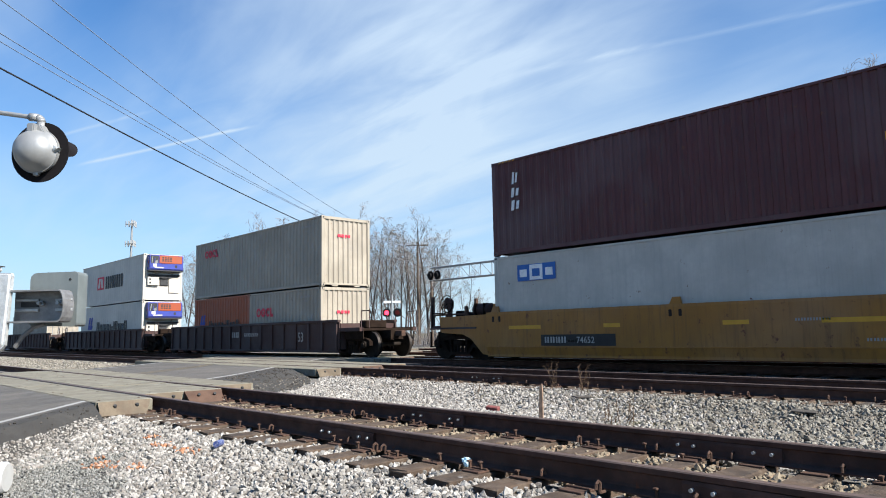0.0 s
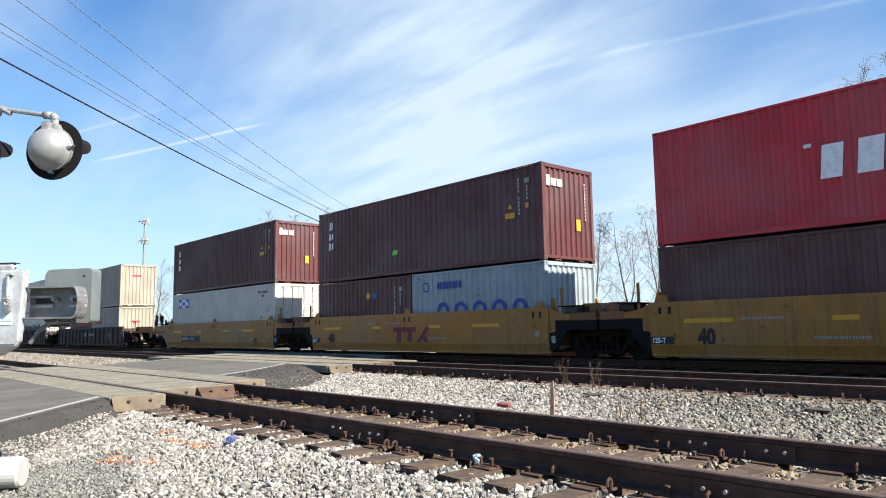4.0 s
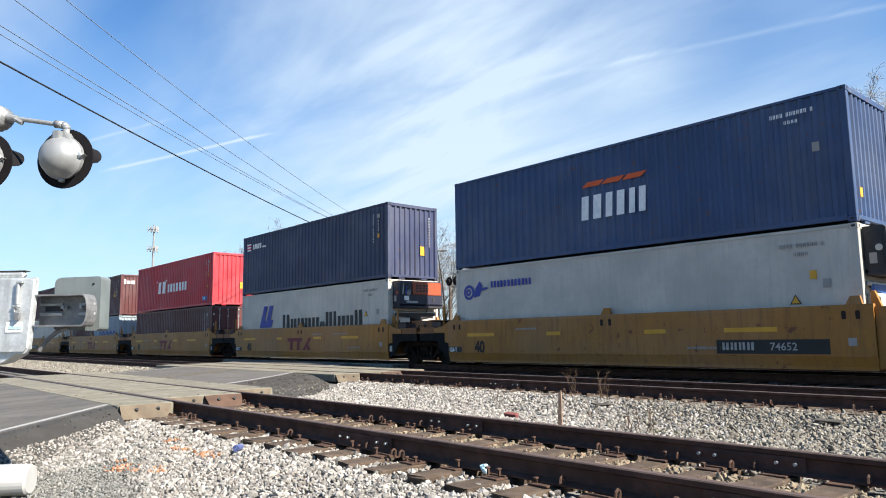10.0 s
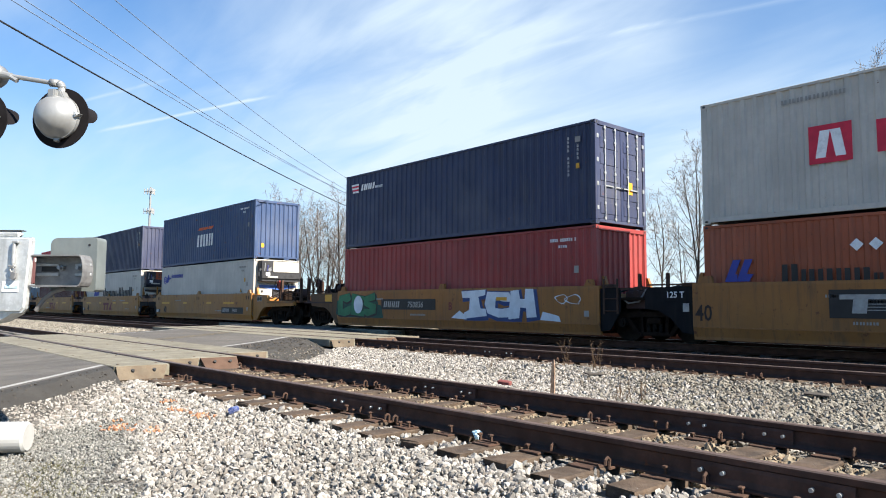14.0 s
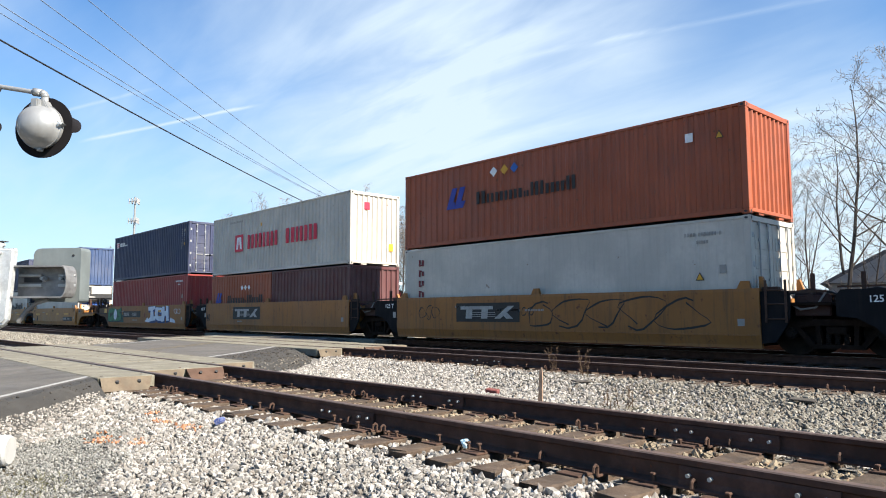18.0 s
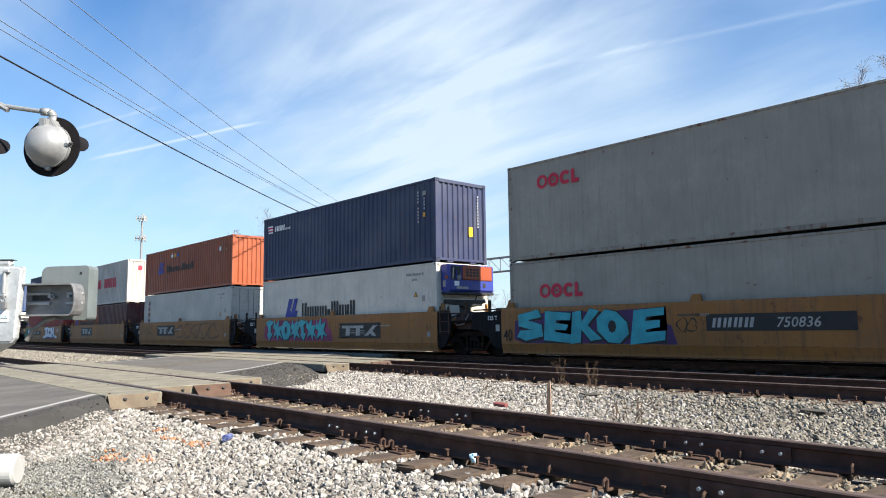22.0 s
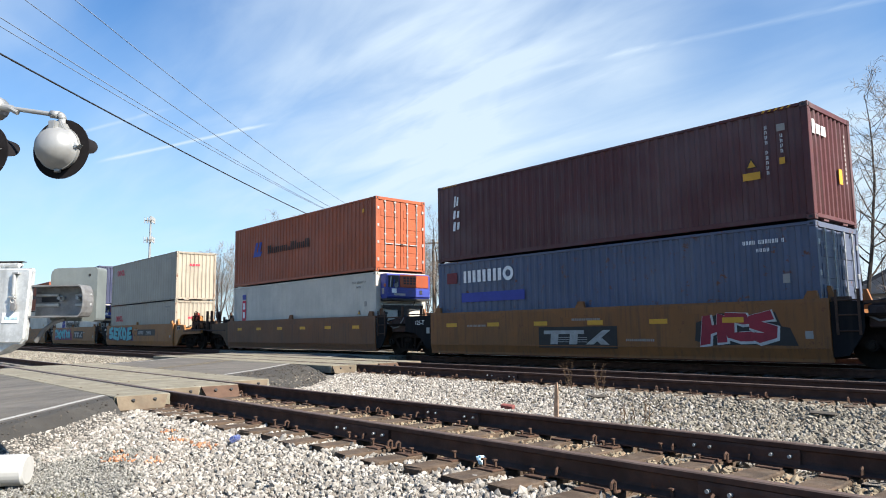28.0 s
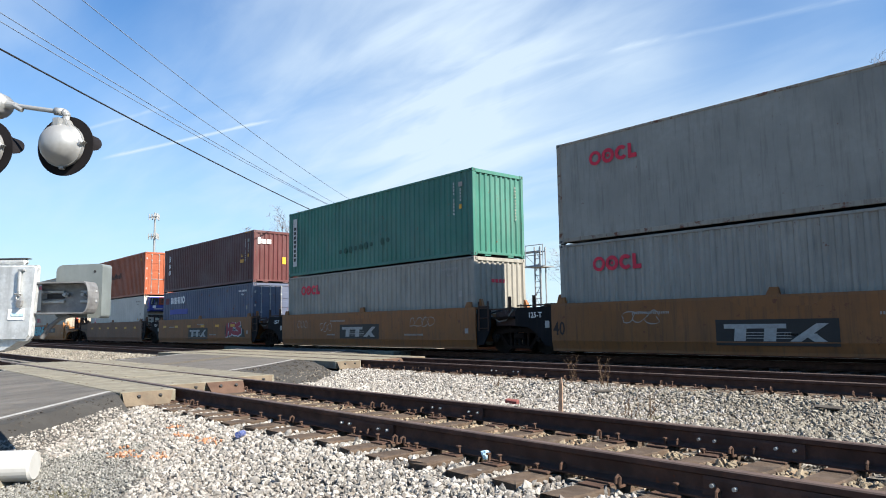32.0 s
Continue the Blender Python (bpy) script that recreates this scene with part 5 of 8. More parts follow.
def platform(w, xe, d, paint_name):
    """End platform over the last truck, with brake gear, rails and the coupler; the trailing one is longer."""
    rear = d > 0
    reach, middle = (3.95, 1.85 if paint_name == "tan" else 2.25) if rear else (2.75, 1.6)
    dark = "brown" if paint_name != "yellow" or not rear else "amber"

    def X(*v):
        return sorted(xe + d * k for k in v)

    def P(k, y, z):
        return (xe + d * k, y, z)
    part("platform_deck", B((*X(0, reach), -1.15, 1.15, 1.0, 1.09), bevel=0.01), dark, w)
    for s in (-1, 1):
        bm = bmesh.new()
        y0, y1 = sorted((s * 1.20, s * 1.32))
        if rear:
            prism(bm, [P(0, 0, 0.16)[::2], P(0.45, 0, 0.2)[::2], P(0.85, 0, 0.62)[::2], P(1.2, 0, 0.80)[::2], P(reach - 0.1, 0, 0.86)[::2], P(reach - 0.1, 0, 1.04)[::2], P(1.45, 0, 1.06)[::2], P(1.42, 0, 1.34)[::2], P(0, 0, 1.40)[::2]], "y", y0, y1)
        else:
            prism(bm, [P(0, 0, 0.16)[::2], P(0.25, 0, 0.2)[::2], P(0.75, 0, 0.66)[::2], P(1.1, 0, 0.80)[::2], P(2.1, 0, 0.86)[::2], P(2.2, 0, 1.36)[::2], P(0, 0, 1.40)[::2]], "y", y0, y1)
        sp = part("side_plate", bm, paint_name if rear or paint_name == "yellow" else "grimy_tan", w)
        part("side_rib", B((*X(1.46 if rear else 0.5, reach - 0.12), *sorted((s * 1.32, s * 1.36)), 0.97, 1.03)), dark, sp)
        for k in ((reach - 0.75, reach - 0.1) if rear else (reach - 0.62, reach - 0.1)):
            gb = bmesh.new()
            tube(gb, P(k, s * 1.22, 1.05), P(k, s * 1.22, 1.8), 0.016, seg=6)
            part("grab_rail", gb, "black", w)
        gb = bmesh.new()
        tube(gb, P(reach - 0.75, s * 1.22, 1.5), P(reach - 0.1, s * 1.22, 1.5), 0.016, seg=6)
        part("grab_rail", gb, "black", w)
        st = B((*X(reach - 0.5, reach - 0.07), *sorted((s * 1.24, s * 1.32)), 0.40, 0.43), (*X(reach - 0.5, reach - 0.46), *sorted((s * 1.24, s * 1.30)), 0.40, 0.9), (*X(reach - 0.11, reach - 0.07), *sorted((s * 1.24, s * 1.30)), 0.40, 0.9))
        part("step", st, "black", w)
        # tall square posts at the platform's end
        part("end_post", B((*X(reach + 0.02, reach + 0.12), *sorted((s * 0.98, s * 1.1)), 1.0, 2.06), bevel=0.01), "rust_iron", w, "rusty square post")
        part("end_post", B((*X(reach - 1.62, reach - 1.52), *sorted((s * 1.02, s * 1.12)), 1.0, 2.02 if rear else 1.7), bevel=0.01), "rust_iron", w, "rusty square post")
        part("post_brace", tube(bmesh.new(), P(reach - 0.9, s * 0.9, 1.05), P(reach - 0.4, s * 0.95, 1.5), 0.03, seg=6), "rust_iron", w)
    part("platform_rail", B((*X(reach - 1.5, reach + 0.1), -1.08, -1.03, 1.42, 1.48)), "rust_iron", w)
    part("centre_sill", B((*X(0, reach + 0.1), -0.3, 0.3, 0.66, 1.0)), "black", w)
    r = reach + 0.1
    cb = B((*X(r, r + 0.3), -0.1, 0.1, 0.78, 0.98), (*X(r + 0.25, r + 0.5), -0.16, 0.2, 0.72, 1.04), bevel=0.02)
    part("coupler", cb, "rust_iron", w)
    ta, tz = (((1.05, 1.66) if paint_name == "tan" else (2.75, 1.42)) if rear else (0.5, 1.58))
    tb = bmesh.new()
    for k0, k1, r0, r1 in ((0, 0.06, 0.12, 0.2), (0.06, 0.74, 0.2, 0.2), (0.74, 0.8, 0.2, 0.12)):
        tube(tb, P(ta + k0, -0.55, tz), P(ta + k1, -0.55, tz), r0 if d > 0 else r0, r1, seg=16)
    tank = part("air_tank", tb, "tan" if rear and paint_name == "tan" else "brown", w, "round-ended air tank", smooth=False)
    for k in (0.2, 0.58):
        part("tank_strap", B((*X(ta + k, ta + k + 0.05), -0.765, -0.335, 1.09, tz + 0.205)), "black", tank)
    part("brake_valve", B((*X(1.75, 2.05), -0.75, -0.35, 1.09, 1.58), bevel=0.04), "black", w)
    part("brake_valve", B((*X(1.3, 1.75), -0.1, 0.35, 1.09, 1.5), bevel=0.05), "black", w)
    part("brake_cylinder", disc(bmesh.new(), P(reach - 0.95, -0.5, 1.3), 0.24, "y", 0.5, 16), "black", w)
    lv = bmesh.new()
    prism(lv, [P(1.3, 0, 1.1)[::2], P(2.3, 0, 1.5)[::2], P(2.35, 0, 1.42)[::2], P(1.4, 0, 1.08)[::2]], "y", -0.9, -0.86)
    part("brake_lever", lv, "rust_iron", w)
    # hand brake wheel on its stand
    hk = 2.65 if rear and paint_name == "tan" else 2.05
    part("brake_stand", B((*X(hk - 0.08, hk + 0.08), -1.02, -0.92, 1.09, 1.98), bevel=0.01), "rust_iron", w)
    c = Vector(P(hk, -1.12, 1.80))
    k = 20
    bm = bmesh.new()
    for i in range(k):
        a0, a1 = 2 * math.pi * i / k, 2 * math.pi * (i + 1) / k
        tube(bm, c + Vector((0.28 * math.cos(a0), 0, 0.28 * math.sin(a0))), c + Vector((0.28 * math.cos(a1), 0, 0.28 * math.sin(a1))), 0.014, seg=6)
    for i in range(5):
        a0 = 2 * math.pi * i / 5
        tube(bm, c, c + Vector((0.28 * math.cos(a0), 0, 0.28 * math.sin(a0))), 0.010, seg=6)
    part("brake_wheel", bm, "black", w, "round spoked hand brake wheel")
    bm = bmesh.new()
    for i in range(4):
        a = i * math.pi / 2 + 0.4
        disc(bm, c + Vector((0.08 * math.cos(a), 0.09 + 0.01 * i, 0.09 * math.sin(a))), 0.13, "y", 0.12, 10)
    part("brake_housing", bm, "brake_red" if rear else "brown", w, "red brake gear housing" if rear else "dark brake gear housing")
    hb = bmesh.new()
    pipe(hb, [P(reach + 0.2, -0.45, 0.8), P(reach + 0.32, -0.45, 0.55), P(reach + 0.45, -0.4, 0.42), P(reach + 0.55, -0.3, 0.5)], 0.03, 6)
    part("brake_hose", hb, "cable", w)
    for dy in (0.0, 0.14):
        pb = bmesh.new()
        pipe(pb, [P(0.3, -0.9 + dy, 1.2), P(1.2, -0.92 + dy, 1.2 + dy), P(1.7, -0.85 + dy, 1.35 + dy), P(reach - 0.4, -0.85 + dy, 1.25)], 0.02, 6)
        part("brake_pipe", pb, "rust_iron", w)
    if rear:
        pn = part("notice_plate", B((*X(0.42, 0.92), -1.326, -1.32, 1.06, 1.28)), "ink_pale", w, "black notice plate with a pale rim")
        for k in (0.45, 0.69):
            part("notice_field", B((*X(k, k + 0.21), -1.33, -1.326, 1.09, 1.25)), "ink_black", pn)
    elif paint_name == "tan":
        part("reflector_panel", B((*X(0.55, 1.05), -1.33, -1.32, 1.04, 1.32)), "ink_yellow", w, "bright yellow reflector panel")
    truck(w, xe + d * middle)


GAP_LEN.update({"yellow articulated well wagons": 3.37, "tan articulated well wagons": 2.84, "amber articulated well wagons": 3.1})
G1, G2, G3 = GAP_LEN
FLOOR = 0.225
GROUP_C = "containers on the train"


def plate_word(w, x, z, ink="ink_maroon", panel=None, s=1.0):
    """The owner's mark on a wagon side as plain slabs: a long bar on two legs and two slanted strokes."""
    y = -SIDE_Y - 0.004
    if panel:
        mark(w, "sign_panel", x, x + 2.66, z, z + 0.58, panel, y=y)
        x, z, s, ink, y = x + 0.2, z + 0.10, 1.12, "ink_pale", y - 0.005
    h, t = (0.38 if panel else 0.52 * s), (0.10 if panel else 0.15 * s)
    mark(w, "logo_shape", x, x + 1.25 * s, z + h - t, z + h, ink, y=y)
    for o in (0.20, 0.80):
        mark(w, "logo_shape", x + o * s, x + (o + 0.24) * s, z, z + h - t, ink, y=y, shear=0.03 * s)
    mark(w, "logo_shape", x + 1.30 * s, x + 1.52 * s, z, z + h, ink, y=y, shear=0.5 * s)
    mark(w, "logo_shape", x + 1.74 * s, x + 1.98 * s, z, z + h * 0.44, ink, y=y - 0.002, shear=-0.2 * s)
    if panel:
        for k in range(3):
            mark(w, "logo_stripe", x + 0.5, x + 1.5, z + 0.06 + 0.06 * k, z + 0.075 + 0.06 * k, ink, y=y - 0.003)


def wagon_marks(w, yellow=True, forty=True, body=12.62, rnd_seed=1):
    rnd = random.Random(rnd_seed)
    y = -SIDE_Y - 0.004
    for xx in ((0.7, 1.9), (4.0, 4.5), (7.2, 7.8), (9.3, 10.5)) if yellow else ():
        mark(w, "reflector", xx[0], xx[1], 0.93, 1.03, "ink_yellow", y=y)
    for i in range(3):
        xx = rnd.uniform(1.5, 10.5)
        blocks(w, "stencil_strip", xx, rnd.choice((0.55, 0.98, 1.1)), 0.06, [0.09] * rnd.randint(4, 9), 0.03, "ink_grey", y=y)
    if forty:
        text(w, "40", 1.05 if yellow else -0.15, 0.42 if yellow else 0.58, 0.38, "ink_brown", y=y - 0.003, squeeze=0.8, bold=0.07 if yellow else 0.02)
    mark(w, "lube_plate", body - 0.72, body - 0.56, 0.62, 0.78, "ink_grey", y=y)


def wagon_limit(w):
    mark(w, "limit_panel", -0.2, 0.42, 0.43, 0.61, "ink_black", y=-SIDE_Y - 0.004)
    text(w, "125-T", -0.17, 0.46, 0.125, "ink_white", y=-SIDE_Y - 0.011, squeeze=0.9, bold=0.05)


def number_sign(w, x, z, number, s=1.0, letters=(0.15, 0.14, 0.14, 0.15), slant=0.0):
    y = -SIDE_Y - 0.004
    mark(w, "number_panel", x, x + 2.45 * s, z - 0.05, z + 0.26 * s, "ink_black", y=y)
    blocks(w, "mark_strip", x + 0.14, z + 0.03, 0.17 * s, [k * s for k in letters], 0.05 * s, "ink_pale", y=y - 0.005, shear=slant)
    text(w, number, x + 1.22 * s, z + 0.03, 0.17 * s, "ink_pale", y=y - 0.007, slant=slant)


FORMS = {  # chunky outlines in a unit square
    "beam": [(0.05, 0.78), (0.0, 1.0), (1.0, 1.02), (0.98, 0.76), (0.72, 0.74), (0.78, 0.28), (1.0, 0.26), (1.02, 0.0), (0.0, 0.0), (0.02, 0.25), (0.3, 0.27), (0.33, 0.76)],
    "hook": [(0.1, 0.95), (0.9, 1.0), (0.98, 0.66), (0.7, 0.6), (0.4, 0.68), (0.36, 0.34), (0.62, 0.36), (1.0, 0.42), (0.98, 0.06), (0.5, 0.0), (0.05, 0.1), (0.0, 0.5)],
    "gate": [(0.0, 0.0), (0.06, 1.0), (0.38, 1.0), (0.42, 0.66), (0.62, 0.66), (0.64, 1.0), (0.94, 0.98), (1.04, 0.0), (0.7, 0.02), (0.66, 0.36), (0.42, 0.36), (0.38, 0.0)],
    "zig": [(0.1, 0.9), (0.85, 1.0), (0.95, 0.72), (0.45, 0.68), (0.95, 0.5), (0.9, 0.1), (0.3, 0.0), (0.0, 0.2), (0.1, 0.36), (0.55, 0.34), (0.05, 0.52)],
    "comb": [(0.08, 1.0), (0.95, 0.96), (0.92, 0.74), (0.45, 0.72), (0.46, 0.62), (0.85, 0.6), (0.82, 0.42), (0.44, 0.4), (0.44, 0.3), (1.02, 0.28), (1.0, 0.02), (0.02, 0.0)],
    "fork": [(0.05, 1.0), (0.36, 0.98), (0.4, 0.62), (0.7, 1.0), (1.02, 0.92), (0.64, 0.5), (1.08, 0.02), (0.7, 0.0), (0.4, 0.38), (0.36, 0.02), (0.0, 0.0)],
    "spike": [(0.0, 0.55), (0.22, 0.98), (0.30, 0.72), (0.72, 1.04), (0.62, 0.70), (1.08, 0.80), (0.74, 0.46), (0.98, 0.10), (0.60, 0.26), (0.44, -0.04), (0.36, 0.28), (-0.06, 0.08), (0.20, 0.44)],
    "arrow": [(0.05, 0.92), (0.5, 1.02), (1.0, 0.88), (0.66, 0.70), (0.6, 0.34), (0.84, 0.30), (0.46, -0.04), (0.14, 0.30), (0.32, 0.36), (0.30, 0.68)],
    "ring": [(0.3, 1.0), (0.7, 1.0), (0.98, 0.7), (1.0, 0.3), (0.7, 0.0), (0.3, 0.0), (0.02, 0.3), (0.0, 0.7)],
}


def graffiti(w, x, z, width, height, fill, rim, seed, forms, under=None, edge=0.05, tilt=0.12):
    """A sprayed picture: bulky overlapping forms, each with a rim and an edge cast to one side; no readable word."""
    rnd = random.Random(seed)
    y = -SIDE_Y - 0.004
    n = len(forms)
    step = width / n
    top = 1.40
    if under:
        bm = bmesh.new()
        pts = [(x - 0.2, z + height * 0.1), (x + 0.2, z - 0.04), (x + width * 0.45, z - 0.02), (x + width + 0.35, z - 0.03), (x + width + 0.2, z + height * 0.5), (x + width + 0.02, z + height * 0.55), (x + width - 0.1, z + height), (x + width * 0.6, z + height * 0.92), (x + width * 0.25, z + height * 1.0), (x - 0.15, z + height * 0.7)]
        prism(bm, [(a, min(top, b)) for a, b in pts], "y", y - 0.002, y)
        part("spray_cloud", bm, under, w, "dark sprayed ground")
    for i, kind in enumerate(forms):
        x0, ww = x + i * step - 0.05, step * rnd.uniform(1.0, 1.12)
        z0, hh = z + rnd.uniform(0, 0.05), height * rnd.uniform(0.9, 1.0)
        lean = rnd.uniform(-tilt, tilt)
        base = []
        for u, v in FORMS[kind]:
            u, v = u + rnd.uniform(-0.04, 0.04), v + rnd.uniform(-0.03, 0.03)
            base.append((x0 + u * ww + lean * v, z0 + (v + 0.10 * (u - 0.5) * (-1) ** i) * hh))
        cx, cz = sum(p[0] for p in base) / len(base), sum(p[1] for p in base) / len(base)

        def grown(g, ox=0.0, oz=0.0):
            out = []
            m = len(base)
            for k, (px, pz) in enumerate(base):
                (ax, az), (bx, bz) = base[k - 1], base[(k + 1) % m]
                tx, tz = bx - ax, bz - az
                ln = math.hypot(tx, tz) or 1.0
                nx, nz = -tz / ln, tx / ln
                out.append((px + g * nx + ox, min(top, max(0.40, pz + g * nz + oz))))
            return out
        area = sum(base[k - 1][0] * base[k][1] - base[k][0] * base[k - 1][1] for k in range(len(base)))
        sg = -1.0 if area > 0 else 1.0
        d = 0.0008 * (i % 3)
        rp = part("graffiti_rim", prism(bmesh.new(), grown(sg * edge, edge * 0.6, -edge * 0.6), "y", y - 0.005 - d, y - 0.001), rim, w, "sprayed outline")
        part("graffiti_fill", prism(bmesh.new(), base if min(p[1] for p in base) > 0.40 and max(p[1] for p in base) < top else grown(0), "y", y - 0.009 - d, y - 0.005 - d), fill, rp, "bulky sprayed form")
        if kind == "ring":
            part("graffiti_eye", prism(bmesh.new(), [(cx + 0.13 * ww * math.cos(k * 0.785), cz + 0.2 * hh * math.sin(k * 0.785)) for k in range(8)], "y", y - 0.012 - d, y - 0.009 - d), rim, rp)


def scribble(w, x, z, width, height, seed, n=3, ink="ink_black", r=0.014):
    """Loose loops of marker or spray."""
    rnd = random.Random(seed)
    y = -SIDE_Y - 0.006
    for i in range(n):
        cx, cz = x + (i + 0.5) * width / n, z + height / 2
        a, b, ph = width / n * rnd.uniform(0.4, 0.62), height * rnd.uniform(0.35, 0.5), rnd.uniform(0, 6)
        pts = [Vector((cx + a * math.cos(ph + t * 0.42) * (1 + 0.25 * math.sin(t * 0.9 + i)), y, min(1.36, max(0.45, cz + b * math.sin(ph + t * 0.42 + 0.6 * math.sin(t * 0.3)))))) for t in range(17)]
        bm = bmesh.new()
        rows = []
        for k, p in enumerate(pts):
            d = pts[min(k + 1, len(pts) - 1)] - pts[max(k - 1, 0)]
            nrm = Vector((-d.z, 0, d.x)).normalized() * r * (1.0 + 0.5 * math.sin(k * 0.8))
            rows.append((bm.verts.new(p + nrm), bm.verts.new(p - nrm)))
        for (p0, p1), (q0, q1) in zip(rows, rows[1:]):
            bm.faces.new((p0, p1, q1, q0))
        part("scribble", bm, ink, w, "loose sprayed loop")


def stack(x, lower, upper):
    """lower, upper: (colour, height, end, reefer, label, dressing). Returns the two containers."""
    made = []
    z = FLOOR
    for colour, H, end, reefer, label, dress, *rest in (lower, upper):
        ct = box_container(x, z, LEN40, H, colour, label, end, reefer, GROUP_C, **(rest[0] if rest else {}))
        if dress:
            dress(ct, LEN40, H)
        made.append(ct)
        z += H + 0.03
    return made


def twenty(x, colour, label, dress, end="front"):
    ct = box_container(x, FLOOR, LEN20, LO, colour, label, end, False, GROUP_C)
    if dress:
        dress(ct, LEN20, LO)
    return ct


def upper40(x, z, colour, H, end, reefer, label, dress):
    ct = box_container(x, z, LEN40, H, colour, label, end, reefer, GROUP_C)
    if dress:
        dress(ct, LEN40, H)
    return ct


# dressings
def d_blue_panel(ct, L, H):
    mark(ct, "logo_panel", 0.94, 2.36, H - 0.80, H - 0.32, "ink_mid")
    mark(ct, "logo_panel", 1.41, 1.89, H - 0.78, H - 0.34, "ink_white", y=FRONT - 0.004)
    for k, (a, b, ink) in enumerate(((1.04, 1.31, "ink_white"), (1.51, 1.79, "ink_mid"), (2.0, 2.26, "ink_white"))):
        mark(ct, "logo_shape", a, b, H - 0.68, H - 0.46, ink, y=FRONT - 0.009)
    number_row(ct, L, H, "ink_black"), triangle(ct, L - 1.4, 1.3, 0.2)


def d_plain(ct, L, H):
    side_numbers(ct, L, H, "ink_white", warn=False)


def d_red_box(ct, L, H):
    word(ct, 3.92, 5.1, 1.04, 0.72, (1,), "ink_white", shear=0.1)
    word(ct, 5.55, 8.5, 1.06, 0.5, (1, 0.4, 1.1, 0.95), "ink_white")
    mark(ct, "logo_shape", 3.62, 3.78, 1.76, 1.84, "ink_white"), mark(ct, "logo_shape", 5.2, 5.36, 1.76, 1.84, "ink_white")
    mark(ct, "label_panel", L - 1.35, L - 0.75, 0.3, 0.55, "ink_mid")
    text(ct, "TIR", L - 1.3, 0.34, 0.17, "ink_white", y=FRONT - 0.008)
    triangle(ct, L - 0.78, 1.0, 0.24), side_numbers(ct, L, H, "ink_white"), end_marks(ct, L, H, "ink_white")


def d_wedge(ct, L, H):
    logo_wedges(ct, L, H, 1.95, 1.28, 1.0, span=(4.2, 10.5, 1.12, 0.7)), number_row(ct, L, H, "ink_grey"), triangle(ct, L - 1.55, 1.55, 0.24)


def d_wedge_low(ct, L, H):
    logo_wedges(ct, L, H, 2.1, 1.22, 0.8, span=(3.5, 7.42, 1.24, 0.56)), number_row(ct, L, H, "ink_grey"), triangle(ct, L - 1.2, 1.75, 0.22)


def d_wedge_orange(ct, L, H):
    logo_wedges(ct, L, H, *((2.15, 1.17, 0.68) if L > 10 else (0.7, 1.25, 0.5)), span=(3.55, 7.4, 1.2, 0.4) if L > 10 else (1.8, 5.0, 1.1, 0.35))
    if L > 10:
        diamond(ct, 4.3, H - 0.45, 0.16, "ink_white"), diamond(ct, 4.75, H - 0.45, 0.16, "ink_yellow"), diamond(ct, 5.15, H - 0.45, 0.16, "ink_mid")
        triangle(ct, L - 0.75, H - 0.75, 0.22)
        mark(ct, "sticker", L - 1.5, L - 1.3, H - 0.72, H - 0.5, "ink_white")


def d_wedge_faded(ct, L, H):
    logo_wedges(ct, L, H, 2.05, 1.35, 0.68, ink_word="ink_brown", ink="ink_blue", span=(3.53, 7.26, 1.4, 0.38))
    mark(ct, "sticker", L - 0.9, L - 0.76, H - 0.55, H - 0.4, "ink_yellow")


def d_blue_box(ct, L, H):
    word(ct, 5.25, 7.3, 0.93, 0.66, (1, 0.9, 0.75), "ink_white", shear=0.06)
    for i in range(3):
        mark(ct, "logo_shape", 5.3 + 0.66 * i, 5.88 + 0.66 * i, 1.84, 1.98, "ink_orange", shear=0.2)
    number_row(ct, L, H, "ink_white")
    e = L - 0.018
    part("sticker", B((e, e + 0.006, -0.85, -0.7, 0.55, 0.75)), "ink_yellow", ct)


def d_animal(ct, L, H):
    bm = bmesh.new()
    ring(bm, 0.62, 2.12, 0.24, 0.08), ring(bm, 0.60, 2.12, 0.11, 0.06)
    prism(bm, [(0.84, 1.94), (1.12, 1.98), (1.24, 2.3), (1.12, 2.46), (0.98, 2.3), (0.88, 2.16)], "y", FRONT - 0.004, FRONT)
    prism(bm, [(1.12, 2.12), (1.5, 2.2), (1.46, 2.26), (1.12, 2.22)], "y", FRONT - 0.0046, FRONT)
    part("logo_shape", bm, "ink_blue", ct)
    word(ct, 1.62, 3.3, 2.22, 0.2, (1, 1, 1.1, 1, 1.1, 0.9), "ink_blue")
    number_row(ct, L, H, "ink_grey"), triangle(ct, L - 1.45, 1.28, 0.24)
    mark(ct, "sticker", L - 1.0, L - 0.86, 1.8, 1.98, "ink_yellow")


